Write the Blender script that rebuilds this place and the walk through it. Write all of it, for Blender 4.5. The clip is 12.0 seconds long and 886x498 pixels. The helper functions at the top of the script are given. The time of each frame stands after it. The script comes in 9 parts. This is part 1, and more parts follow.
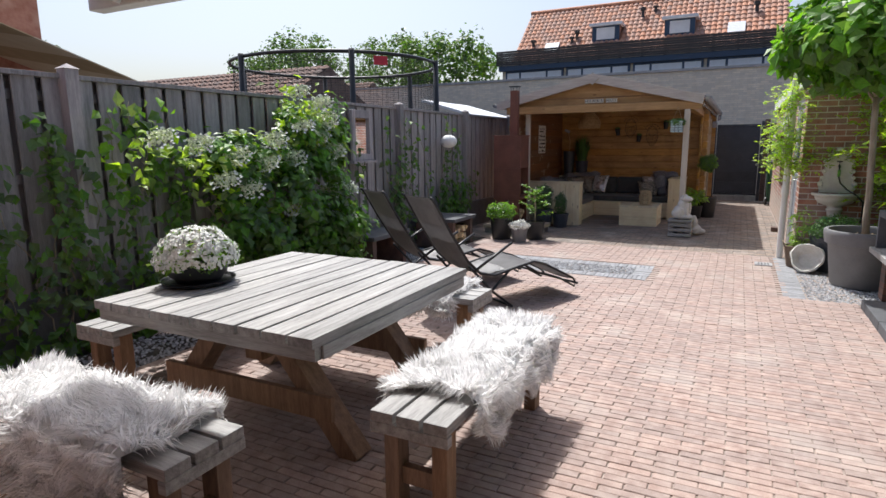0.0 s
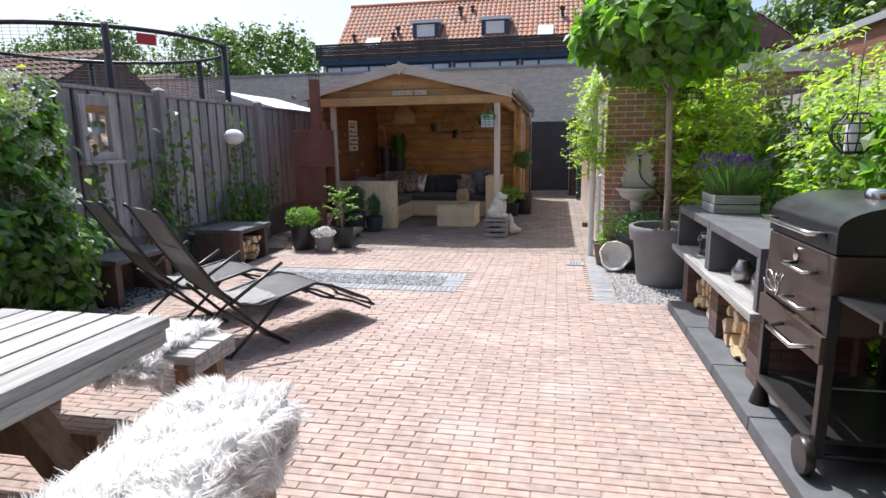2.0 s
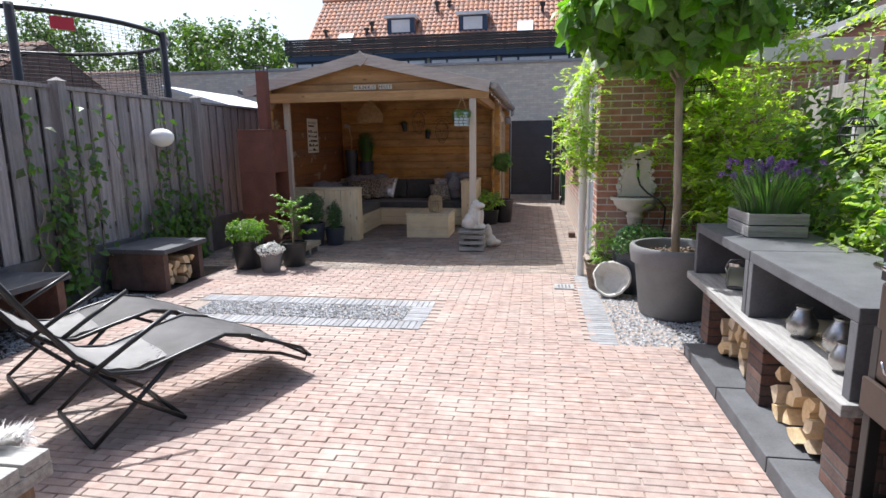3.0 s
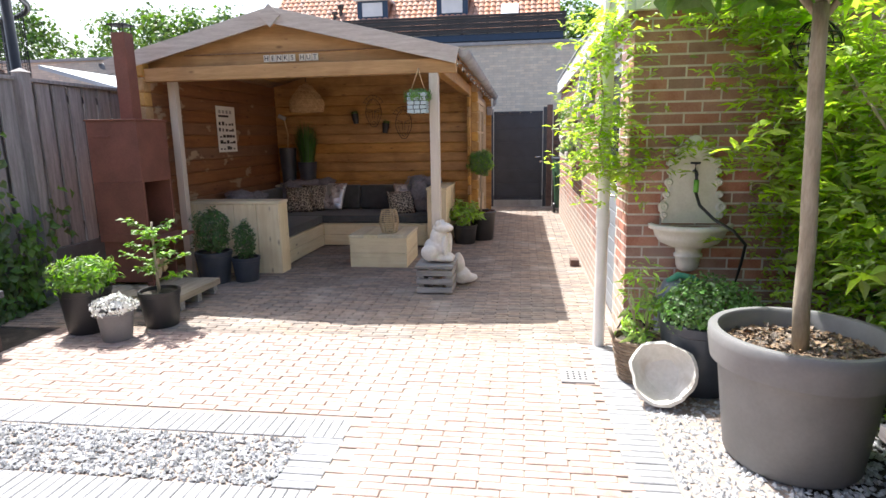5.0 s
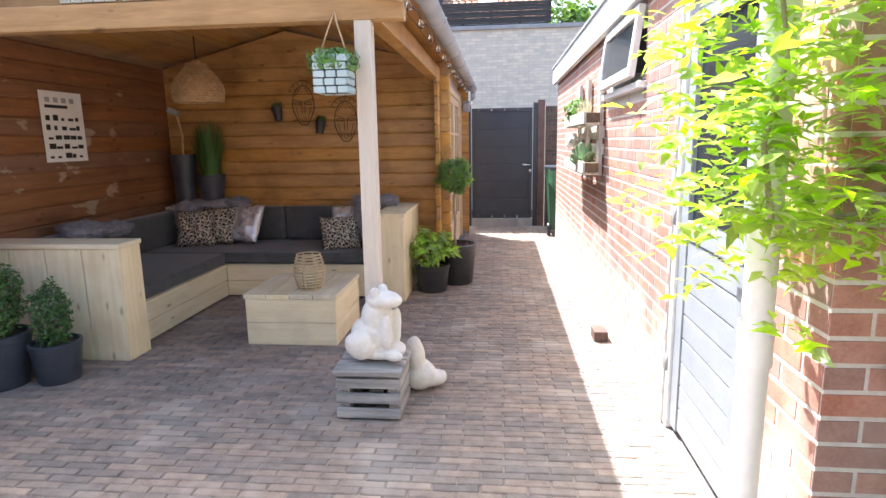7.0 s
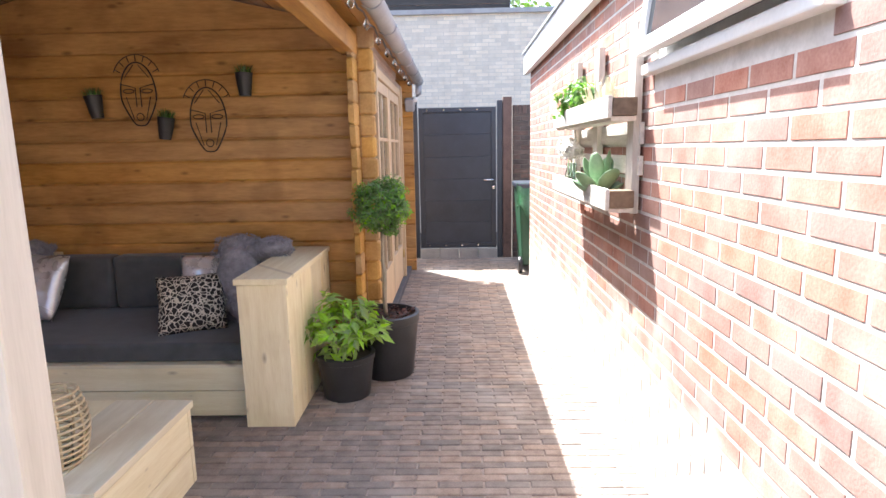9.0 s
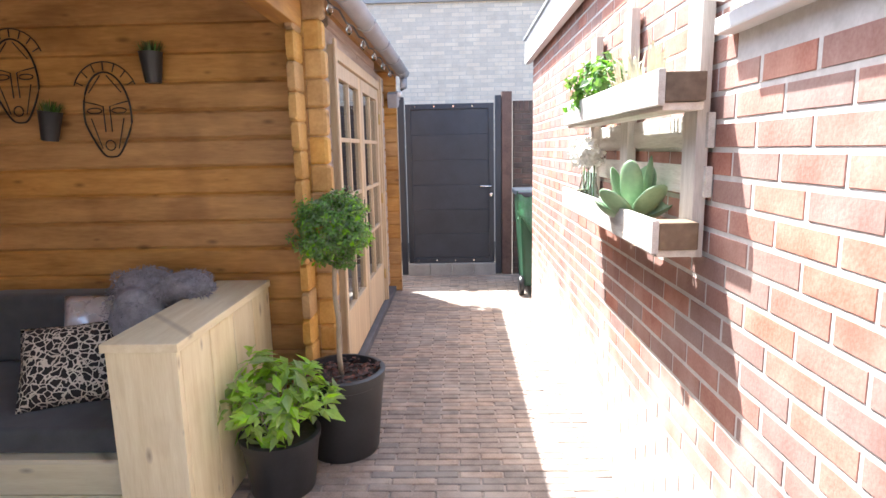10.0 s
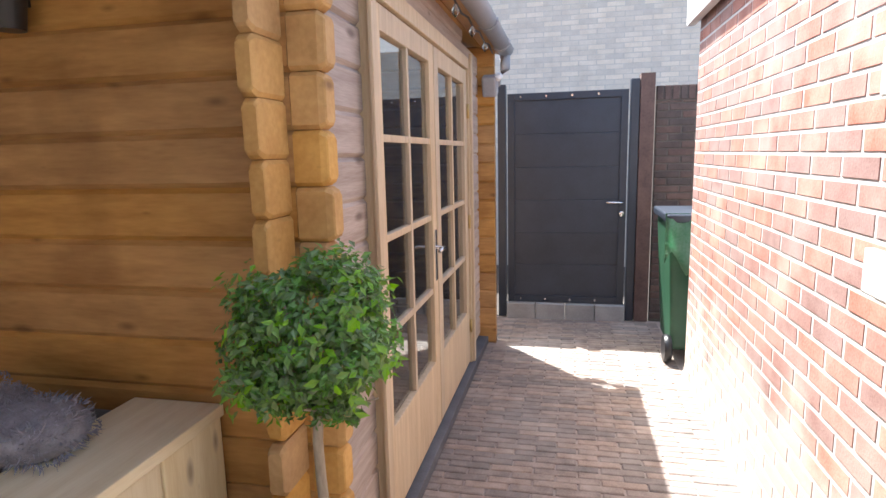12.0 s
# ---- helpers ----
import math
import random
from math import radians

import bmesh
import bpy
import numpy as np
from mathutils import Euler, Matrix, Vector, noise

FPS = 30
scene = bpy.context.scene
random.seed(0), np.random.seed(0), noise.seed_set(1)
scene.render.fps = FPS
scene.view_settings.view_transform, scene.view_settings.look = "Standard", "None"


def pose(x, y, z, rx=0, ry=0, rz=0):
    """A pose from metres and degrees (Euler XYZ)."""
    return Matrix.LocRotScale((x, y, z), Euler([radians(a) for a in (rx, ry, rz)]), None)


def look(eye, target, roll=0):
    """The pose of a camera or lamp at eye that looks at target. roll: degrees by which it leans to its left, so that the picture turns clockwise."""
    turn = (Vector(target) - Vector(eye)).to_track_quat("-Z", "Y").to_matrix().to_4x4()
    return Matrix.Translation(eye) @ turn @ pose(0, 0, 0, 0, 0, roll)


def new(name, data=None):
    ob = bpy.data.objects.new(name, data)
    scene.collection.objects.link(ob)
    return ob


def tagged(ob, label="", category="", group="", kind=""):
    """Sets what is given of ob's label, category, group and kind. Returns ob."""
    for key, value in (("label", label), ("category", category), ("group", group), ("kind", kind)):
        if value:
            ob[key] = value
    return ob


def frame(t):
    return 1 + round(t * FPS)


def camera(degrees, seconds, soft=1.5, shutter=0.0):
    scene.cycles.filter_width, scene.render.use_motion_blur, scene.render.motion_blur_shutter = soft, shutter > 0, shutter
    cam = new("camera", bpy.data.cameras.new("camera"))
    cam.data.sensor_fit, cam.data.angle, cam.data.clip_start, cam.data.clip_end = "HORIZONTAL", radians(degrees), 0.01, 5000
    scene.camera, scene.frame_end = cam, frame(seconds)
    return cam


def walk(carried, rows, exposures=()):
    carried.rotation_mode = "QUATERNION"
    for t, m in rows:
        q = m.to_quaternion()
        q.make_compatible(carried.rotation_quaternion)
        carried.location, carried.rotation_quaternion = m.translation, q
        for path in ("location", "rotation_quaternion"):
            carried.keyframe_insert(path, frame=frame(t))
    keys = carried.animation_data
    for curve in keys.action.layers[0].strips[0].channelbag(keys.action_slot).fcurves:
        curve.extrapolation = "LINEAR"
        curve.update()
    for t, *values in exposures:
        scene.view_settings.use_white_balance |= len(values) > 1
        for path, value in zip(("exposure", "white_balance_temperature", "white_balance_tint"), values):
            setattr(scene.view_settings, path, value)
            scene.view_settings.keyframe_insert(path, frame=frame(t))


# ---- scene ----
cam = camera(75.0, 12.0)
METRES, EYE, TILT, LEAN, TURN = 12.25, 1.56, 0.34, 0.0, 27.0
ROWS = [
    (0.0, 0.0, 0.0, 0.0, -0.09, -10.65, 0.5),
    (0.5, 0.0061, 0.003, 0.0005, -6.99, -10.72, 0.52),
    (1.0, 0.0219, 0.0221, -0.005, -12.97, -10.74, 0.51),
    (1.5, 0.0387, 0.0493, -0.0034, -15.21, -10.83, 0.56),
    (2.0, 0.0537, 0.0833, -0.0051, -15.95, -10.88, 0.62),
    (2.5, 0.0714, 0.123, -0.0052, -17.13, -10.87, 0.57),
    (3.0, 0.0922, 0.1688, -0.0045, -17.89, -10.91, 0.64),
    (5.0, 0.1816, 0.3526, -0.0079, -19.29, -11.27, 0.85),
    (5.5, 0.2005, 0.4005, -0.0091, -19.46, -11.3, 0.85),
    (6.0, 0.2228, 0.4463, -0.0092, -19.99, -11.23, 0.84),
    (6.5, 0.2438, 0.4933, -0.0105, -20.54, -11.1, 0.81),
    (8.5, 0.327, 0.6681, -0.0105, -25.14, -10.27, 0.88),
    (9.0, 0.3498, 0.7031, -0.0113, -25.72, -10.18, 0.92),
    (9.5, 0.3733, 0.7357, -0.0109, -25.88, -10.17, 0.95),
    (10.0, 0.3946, 0.7684, -0.0106, -25.42, -10.12, 0.99),
    (10.5, 0.4108, 0.8013, -0.0091, -24.67, -10.0, 1.02),
    (11.0, 0.426, 0.8331, -0.0095, -21.77, -9.91, 1.08),
    (11.5, 0.4399, 0.861, -0.011, -18.77, -9.8, 1.13),
    (12.0, 0.4483, 0.8879, -0.0106, -14.79, -9.66, 1.19),
]
walk(cam, [(t, pose(0, 0, EYE, TILT, LEAN, TURN) @ pose(METRES * x, METRES * y, METRES * z, 90 + pitch, roll, yaw)) for t, x, y, z, yaw, pitch, roll in ROWS],
     exposures=[(0.0, 0.12, 6200, 10), (1.0, 0.40, 6200, 10), (2.0, 0.40, 6050, 10), (3.0, 0.46, 6050, 10), (4.8, 1.08, 6350, 9), (5.5, 1.34, 6350, 9), (6.5, 1.74, 6200, 9), (8.4, 2.2, 6050, 9), (10.5, 2.15, 6050, 9), (12.0, 1.9, 6050, 9)])

# ---- world and sun ----
SUN_DIR = Vector((-0.385, 0.42, 1.0)).normalized()
world = bpy.data.worlds.new("world")
scene.world = world
world.use_nodes = True
wt = world.node_tree
sky = wt.nodes.new("ShaderNodeTexSky")
sky.sky_type, sky.sun_disc = "NISHITA", False
sky.sun_elevation = math.asin(SUN_DIR.z)
sky.sun_rotation = math.atan2(SUN_DIR.x, SUN_DIR.y)
sky.air_density, sky.dust_density, sky.ozone_density = 1.0, 4.0, 0.6
wt.links.new(sky.outputs["Color"], wt.nodes["Background"].inputs["Color"])
wt.nodes["Background"].inputs["Strength"].default_value = 0.15
sun_data = bpy.data.lights.new("sun", "SUN")
sun_data.energy, sun_data.angle, sun_data.color = 5.0, radians(0.5), (1.0, 0.965, 0.91)
sun = new("sun", sun_data)
sun.matrix_world = look(SUN_DIR * 40, (0, 0, 0))


# ---- materials ----
def mat(name, c1, c2, scale=8.0, rough=0.8, bump=0.2, fine=60.0, metal=0.0, piece=0.0, island=0.0, stretch=(1, 1, 1), stain=None, dist=0.004, sheen=0.0, knots=False):
    """Two colours mixed by coarse noise, grain by fine noise, an optional stain, a shift of value from piece to piece."""
    m = bpy.data.materials.new(name)
    m.use_nodes = True
    nt = m.node_tree
    n, l = nt.nodes, nt.links
    bsdf = n["Principled BSDF"]
    geo = n.new("ShaderNodeNewGeometry")
    mapping = n.new("ShaderNodeMapping")
    mapping.inputs["Scale"].default_value = stretch
    l.new(geo.outputs["Position"], mapping.inputs["Vector"])
    coarse = n.new("ShaderNodeTexNoise")
    coarse.inputs["Scale"].default_value, coarse.inputs["Detail"].default_value = scale, 5
    grain = n.new("ShaderNodeTexNoise")
    grain.inputs["Scale"].default_value, grain.inputs["Detail"].default_value = fine, 4
    l.new(mapping.outputs["Vector"], coarse.inputs["Vector"])
    l.new(mapping.outputs["Vector"], grain.inputs["Vector"])
    add = n.new("ShaderNodeMath")
    add.operation = "MULTIPLY_ADD"
    l.new(grain.outputs["Fac"], add.inputs[0])
    add.inputs[1].default_value = 0.5
    l.new(coarse.outputs["Fac"], add.inputs[2])
    ramp = n.new("ShaderNodeMapRange")
    ramp.inputs["From Min"].default_value, ramp.inputs["From Max"].default_value = 0.5, 1.0
    l.new(add.outputs[0], ramp.inputs["Value"])
    mix = n.new("ShaderNodeMix")
    mix.data_type = "RGBA"
    mix.inputs["A"].default_value, mix.inputs["B"].default_value = (*c1, 1), (*c2, 1)
    l.new(ramp.outputs["Result"], mix.inputs["Factor"])
    col = mix.outputs["Result"]
    if knots:
        sp = n.new("ShaderNodeSeparateXYZ")
        l.new(geo.outputs["Position"], sp.inputs[0])
        both = n.new("ShaderNodeMath")
        l.new(sp.outputs["X"], both.inputs[0])
        l.new(sp.outputs["Y"], both.inputs[1])
        upright = stretch[2] < 1
        km = n.new("ShaderNodeCombineXYZ")
        for axis, src, size in (("X", sp.outputs["Z"] if upright else both.outputs[0], 0.34), ("Y", both.outputs[0] if upright else sp.outputs["Z"], 0.135)):
            sc = n.new("ShaderNodeMath")
            sc.operation = "DIVIDE"
            sc.inputs[1].default_value = size
            l.new(src, sc.inputs[0])
            l.new(sc.outputs[0], km.inputs[axis])
        kv = n.new("ShaderNodeTexVoronoi")
        kv.voronoi_dimensions = "2D"
        kv.inputs["Scale"].default_value = 1.0
        l.new(km.outputs["Vector"], kv.inputs["Vector"])
        kr = n.new("ShaderNodeMapRange")
        kr.inputs["From Min"].default_value, kr.inputs["From Max"].default_value = 0.05, 0.15
        kr.inputs["To Min"].default_value, kr.inputs["To Max"].default_value = 0.7, 0.0
        # each cell's own chance: most have no knot, some a small one
        ch = n.new("ShaderNodeSeparateColor")
        l.new(kv.outputs["Color"], ch.inputs[0])
        far = n.new("ShaderNodeMapRange")
        far.inputs["From Min"].default_value, far.inputs["From Max"].default_value = 0.0, 0.5
        far.inputs["To Max"].default_value = 0.12
        l.new(ch.outputs["Red"], far.inputs["Value"])
        off = n.new("ShaderNodeMath")
        l.new(kv.outputs["Distance"], off.inputs[0])
        l.new(far.outputs["Result"], off.inputs[1])
        l.new(off.outputs[0], kr.inputs["Value"])
        k2 = n.new("ShaderNodeMix")
        k2.data_type = "RGBA"
        k2.inputs["B"].default_value = (c1[0] * 0.35, c1[1] * 0.3, c1[2] * 0.3, 1)
        l.new(kr.outputs["Result"], k2.inputs["Factor"])
        l.new(col, k2.inputs["A"])
        col = k2.outputs["Result"]
    if stain:
        big = n.new("ShaderNodeTexNoise")
        big.inputs["Scale"].default_value, big.inputs["Detail"].default_value = stain[1], 6
        l.new(geo.outputs["Position"], big.inputs["Vector"])
        sr = n.new("ShaderNodeMapRange")
        sr.inputs["From Min"].default_value, sr.inputs["From Max"].default_value = 0.52, 0.72
        sr.inputs["To Max"].default_value = stain[2]
        l.new(big.outputs["Fac"], sr.inputs["Value"])
        m2 = n.new("ShaderNodeMix")
        m2.data_type = "RGBA"
        m2.inputs["B"].default_value = (*stain[0], 1)
        l.new(sr.outputs["Result"], m2.inputs["Factor"])
        l.new(col, m2.inputs["A"])
        col = m2.outputs["Result"]
    for amount, node, out in ((piece, "ShaderNodeObjectInfo", "Random"), (island, "ShaderNodeNewGeometry", "Random Per Island")):
        if amount:
            info = n.new(node)
            r = n.new("ShaderNodeMapRange")
            r.inputs["To Min"].default_value, r.inputs["To Max"].default_value = 1 - amount, 1 + amount
            l.new(info.outputs[out], r.inputs["Value"])
            hsv = n.new("ShaderNodeHueSaturation")
            l.new(r.outputs["Result"], hsv.inputs["Value"])
            l.new(r.outputs["Result"], hsv.inputs["Saturation"])
            l.new(col, hsv.inputs["Color"])
            col = hsv.outputs["Color"]
    l.new(col, bsdf.inputs["Base Color"])
    rr = n.new("ShaderNodeMapRange")
    rr.inputs["To Min"].default_value, rr.inputs["To Max"].default_value = max(0.02, rough - 0.1), min(1.0, rough + 0.1)
    l.new(coarse.outputs["Fac"], rr.inputs["Value"])
    l.new(rr.outputs["Result"], bsdf.inputs["Roughness"])
    bsdf.inputs["Metallic"].default_value = metal
    if sheen:
        bsdf.inputs["Sheen Weight"].default_value = sheen
    if bump:
        b = n.new("ShaderNodeBump")
        b.inputs["Strength"].default_value, b.inputs["Distance"].default_value = bump, dist
        l.new(add.outputs[0], b.inputs["Height"])
        l.new(b.outputs["Normal"], bsdf.inputs["Normal"])
    return m


def leaf_mat(name, c1, c2, rough=0.45, trans=0.3):
    m = mat(name, c1, c2, scale=3, rough=rough, bump=0, island=0.3)
    nt = m.node_tree
    bsdf = nt.nodes["Principled BSDF"]
    tr = nt.nodes.new("ShaderNodeBsdfTranslucent")
    src = bsdf.inputs["Base Color"].links[0].from_socket
    gain = nt.nodes.new("ShaderNodeMix")
    gain.data_type, gain.blend_type = "RGBA", "MULTIPLY"
    gain.inputs["Factor"].default_value = 1.0
    gain.inputs["B"].default_value = (1.5, 1.5, 0.5, 1)
    nt.links.new(src, gain.inputs["A"])
    nt.links.new(gain.outputs["Result"], tr.inputs["Color"])
    mx = nt.nodes.new("ShaderNodeMixShader")
    mx.inputs["Fac"].default_value = trans
    nt.links.new(bsdf.outputs[0], mx.inputs[1])
    nt.links.new(tr.outputs[0], mx.inputs[2])
    nt.links.new(mx.outputs[0], nt.nodes["Material Output"].inputs["Surface"])
    return m


PAVER = dict(c1=(0.275, 0.194, 0.167), c2=(0.44, 0.345, 0.303), scale=14, rough=0.85, bump=0.5, fine=140, stain=((0.45, 0.395, 0.355), 1.7, 0.6))
M_paver = mat("clay_paver", piece=0.11, **PAVER)
M_paver_i = mat("clay_paver_far", island=0.10, **PAVER)
# darker, greyer pavers for the porch and alley, beyond y = 8.95
M_paver_grey = mat("dark_grey_brown_paver", (0.18, 0.142, 0.119), (0.33, 0.272, 0.23), 14, 0.85, 0.6, 120, island=0.26, stain=((0.42, 0.38, 0.335), 1.9, 0.6))
M_sand = mat("joint_sand", (0.25, 0.20, 0.172), (0.39, 0.33, 0.287), 20, 0.95, 0.4)
M_slate = mat("blue_grey_paver", (0.21, 0.213, 0.225), (0.33, 0.333, 0.345), 12, 0.8, 0.4, piece=0.15, island=0.15)
M_soil = mat("soil", (0.03, 0.025, 0.02), (0.09, 0.075, 0.06), 10, 0.95, 0.8, 80)
M_gravel = mat("gravel", (0.24, 0.245, 0.255), (0.52, 0.52, 0.53), 20, 0.8, 0.2, island=0.4)
BRICK = dict(c1=(0.30, 0.138, 0.105), c2=(0.455, 0.27, 0.22), scale=9, rough=0.85, bump=0.5, fine=110, stain=((0.52, 0.37, 0.305), 2.6, 0.65))
M_brick = mat("red_brick", piece=0.22, **BRICK)
M_brickside = mat("limed_red_brick", piece=0.22, **BRICK)
M_brickside_i = mat("limed_red_brick_far", island=0.22, **BRICK)
M_brick_i = mat("red_brick_far", island=0.22, **BRICK)
for m_ in (M_brickside, M_brickside_i):
    # pale lime bloom that creeps up from the wall's foot in ragged patches
    nt_ = m_.node_tree
    bs_ = nt_.nodes["Principled BSDF"]
    geo_ = nt_.nodes.new("ShaderNodeNewGeometry")
    sep_ = nt_.nodes.new("ShaderNodeSeparateXYZ")
    nz_ = nt_.nodes.new("ShaderNodeTexNoise")
    nz_.inputs["Scale"].default_value, nz_.inputs["Detail"].default_value = 3.2, 6
    ma_ = nt_.nodes.new("ShaderNodeMath")
    ma_.operation, ma_.inputs[1].default_value = "MULTIPLY_ADD", -1.1
    rg_ = nt_.nodes.new("ShaderNodeMapRange")
    rg_.inputs["From Min"].default_value, rg_.inputs["From Max"].default_value = 0.10, -0.12
    rg_.inputs["To Max"].default_value = 0.55
    mx_ = nt_.nodes.new("ShaderNodeMix")
    mx_.data_type = "RGBA"
    mx_.inputs["B"].default_value = (0.60, 0.55, 0.47, 1)
    nt_.links.new(geo_.outputs["Position"], sep_.inputs[0])
    nt_.links.new(geo_.outputs["Position"], nz_.inputs["Vector"])
    nt_.links.new(nz_.outputs["Fac"], ma_.inputs[0])
    nt_.links.new(sep_.outputs["Z"], ma_.inputs[2])
    nt_.links.new(ma_.outputs[0], rg_.inputs["Value"])
    nt_.links.new(rg_.outputs["Result"], mx_.inputs["Factor"])
    nt_.links.new(bs_.inputs["Base Color"].links[0].from_socket, mx_.inputs["A"])
    nt_.links.new(mx_.outputs["Result"], bs_.inputs["Base Color"])
M_mortar = mat("mortar", (0.54, 0.51, 0.47), (0.70, 0.67, 0.63), 15, 0.95, 0.3, 90)
M_buff = mat("buff_brick", (0.60, 0.53, 0.44), (0.74, 0.67, 0.57), 6, 0.9, 0.3, island=0.12)
M_buffmortar = mat("buff_mortar", (0.50, 0.46, 0.40), (0.62, 0.58, 0.52), 9, 0.95, 0.2)
M_darkbrick = mat("dark_brick", (0.08, 0.05, 0.045), (0.17, 0.11, 0.09), 8, 0.85, 0.4, island=0.25, piece=0.2)
M_fence = mat("weathered_fence", (0.24, 0.222, 0.225), (0.46, 0.43, 0.43), 5, 0.85, 0.5, 40, piece=0.22, stretch=(6, 6, 0.5))
M_greywood_y = mat("grey_wood", (0.20, 0.195, 0.185), (0.45, 0.44, 0.425), 5, 0.75, 0.6, 40, piece=0.12, stretch=(7, 0.5, 7))
M_greywood_x = mat("grey_wood_cross", (0.20, 0.195, 0.185), (0.45, 0.44, 0.425), 5, 0.75, 0.6, 40, piece=0.12, stretch=(0.5, 7, 7))
M_legwood = mat("brown_leg_wood", (0.15, 0.09, 0.055), (0.30, 0.195, 0.125), 5, 0.8, 0.5, 40, piece=0.12, stretch=(6, 6, 0.6))
LOG = dict(knots=True, c1=(0.305, 0.148, 0.039), c2=(0.555, 0.315, 0.10), scale=2.2, rough=0.45, bump=0.3, fine=16, stain=((0.19, 0.08, 0.022), 2.6, 0.65))
M_log_x = mat("stained_log", stretch=(0.8, 5, 5), piece=0.07, **LOG)
M_gable = mat("faded_gable_board", (0.30, 0.175, 0.075), (0.48, 0.31, 0.155), 3, 0.6, 0.3, 14, piece=0.1, stretch=(0.6, 6, 6), stain=((0.18, 0.095, 0.04), 2.0, 0.5), knots=True)
M_log_y = mat("stained_log_side", stretch=(7, 0.5, 7), piece=0.10, **LOG)
M_logpale = mat("faded_log", (0.31, 0.25, 0.205), (0.52, 0.45, 0.39), 4, 0.7, 0.4, 30, piece=0.1, stretch=(7, 0.5, 7), knots=True)
# left porch wall: logs darker and redder than the back wall's
M_log_left = mat("dark_red_log", (0.165, 0.072, 0.032), (0.27, 0.13, 0.062), 3, 0.5, 0.3, 14, piece=0.12, stretch=(7, 0.5, 7), stain=((0.11, 0.045, 0.02), 1.4, 0.7), knots=True)
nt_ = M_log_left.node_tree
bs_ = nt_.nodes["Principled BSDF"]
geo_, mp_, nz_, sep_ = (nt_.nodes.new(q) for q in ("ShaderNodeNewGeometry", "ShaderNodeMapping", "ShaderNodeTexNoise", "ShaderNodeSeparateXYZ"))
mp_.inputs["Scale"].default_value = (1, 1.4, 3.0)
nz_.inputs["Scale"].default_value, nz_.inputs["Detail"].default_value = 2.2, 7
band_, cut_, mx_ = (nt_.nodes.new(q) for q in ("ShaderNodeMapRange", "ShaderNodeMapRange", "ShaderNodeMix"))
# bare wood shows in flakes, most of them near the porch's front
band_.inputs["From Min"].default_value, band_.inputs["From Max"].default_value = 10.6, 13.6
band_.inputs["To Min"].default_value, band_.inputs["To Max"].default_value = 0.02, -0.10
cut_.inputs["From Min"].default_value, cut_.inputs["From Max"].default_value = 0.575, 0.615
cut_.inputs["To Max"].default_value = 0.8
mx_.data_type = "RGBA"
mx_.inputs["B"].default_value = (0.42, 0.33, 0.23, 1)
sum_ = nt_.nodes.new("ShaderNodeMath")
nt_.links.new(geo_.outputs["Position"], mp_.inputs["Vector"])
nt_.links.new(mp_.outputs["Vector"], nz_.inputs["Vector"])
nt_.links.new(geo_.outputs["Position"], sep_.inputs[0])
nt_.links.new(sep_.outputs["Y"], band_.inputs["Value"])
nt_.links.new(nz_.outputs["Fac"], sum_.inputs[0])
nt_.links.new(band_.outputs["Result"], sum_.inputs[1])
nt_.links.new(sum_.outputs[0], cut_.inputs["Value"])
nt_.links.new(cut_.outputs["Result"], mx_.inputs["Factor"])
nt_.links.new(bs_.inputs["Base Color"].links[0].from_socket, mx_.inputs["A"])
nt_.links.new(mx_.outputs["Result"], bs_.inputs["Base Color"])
M_logend = mat("log_end", (0.36, 0.205, 0.07), (0.56, 0.36, 0.145), 7, 0.7, 0.5, 60, piece=0.15, knots=True)
M_doorwood = mat("golden_door_wood", (0.48, 0.37, 0.23), (0.65, 0.53, 0.36), 5, 0.6, 0.3, 40, piece=0.08, stretch=(7, 7, 0.5))
M_post = mat("pale_post", (0.50, 0.455, 0.385), (0.62, 0.57, 0.495), 4, 0.7, 0.35, 30, piece=0.06, stretch=(7, 7, 0.5))
M_fascia = mat("weathered_fascia", (0.42, 0.37, 0.33), (0.62, 0.57, 0.52), 5, 0.8, 0.4, 40, stretch=(0.6, 7, 7))
M_steigerx = mat("pale_plank", (0.72, 0.62, 0.39), (0.87, 0.79, 0.57), 4, 0.7, 0.3, 35, piece=0.10, stretch=(0.5, 7, 7), stain=((0.52, 0.40, 0.23), 3.0, 0.35), knots=True)
M_steigery = mat("pale_plank_side", (0.72, 0.62, 0.39), (0.87, 0.79, 0.57), 4, 0.7, 0.3, 35, piece=0.10, stretch=(7, 0.5, 7), stain=((0.52, 0.40, 0.23), 3.0, 0.35), knots=True)
M_steigerz = mat("pale_plank_up", (0.72, 0.62, 0.39), (0.87, 0.79, 0.57), 4, 0.7, 0.3, 35, piece=0.10, stretch=(7, 7, 0.5), stain=((0.52, 0.40, 0.23), 3.0, 0.35), knots=True)
M_cushion = mat("charcoal_fabric", (0.055, 0.060, 0.062), (0.090, 0.096, 0.098), 12, 0.9, 0.3, 300, sheen=0.2)
M_felt = mat("roof_felt", (0.05, 0.05, 0.05), (0.10, 0.10, 0.10), 20, 0.95, 0.4)
M_anth = mat("anthracite_composite", (0.026, 0.033, 0.046), (0.042, 0.051, 0.068), 6, 0.5, 0.1, 90, piece=0.06)
M_anthmetal = mat("anthracite_metal", (0.02, 0.028, 0.042), (0.034, 0.044, 0.062), 6, 0.4, 0.05)
M_black = mat("black_steel", (0.012, 0.012, 0.013), (0.022, 0.022, 0.024), 9, 0.35, 0.08)
M_chrome = mat("bright_steel", (0.6, 0.6, 0.6), (0.75, 0.75, 0.75), 9, 0.2, 0.02, metal=1.0)
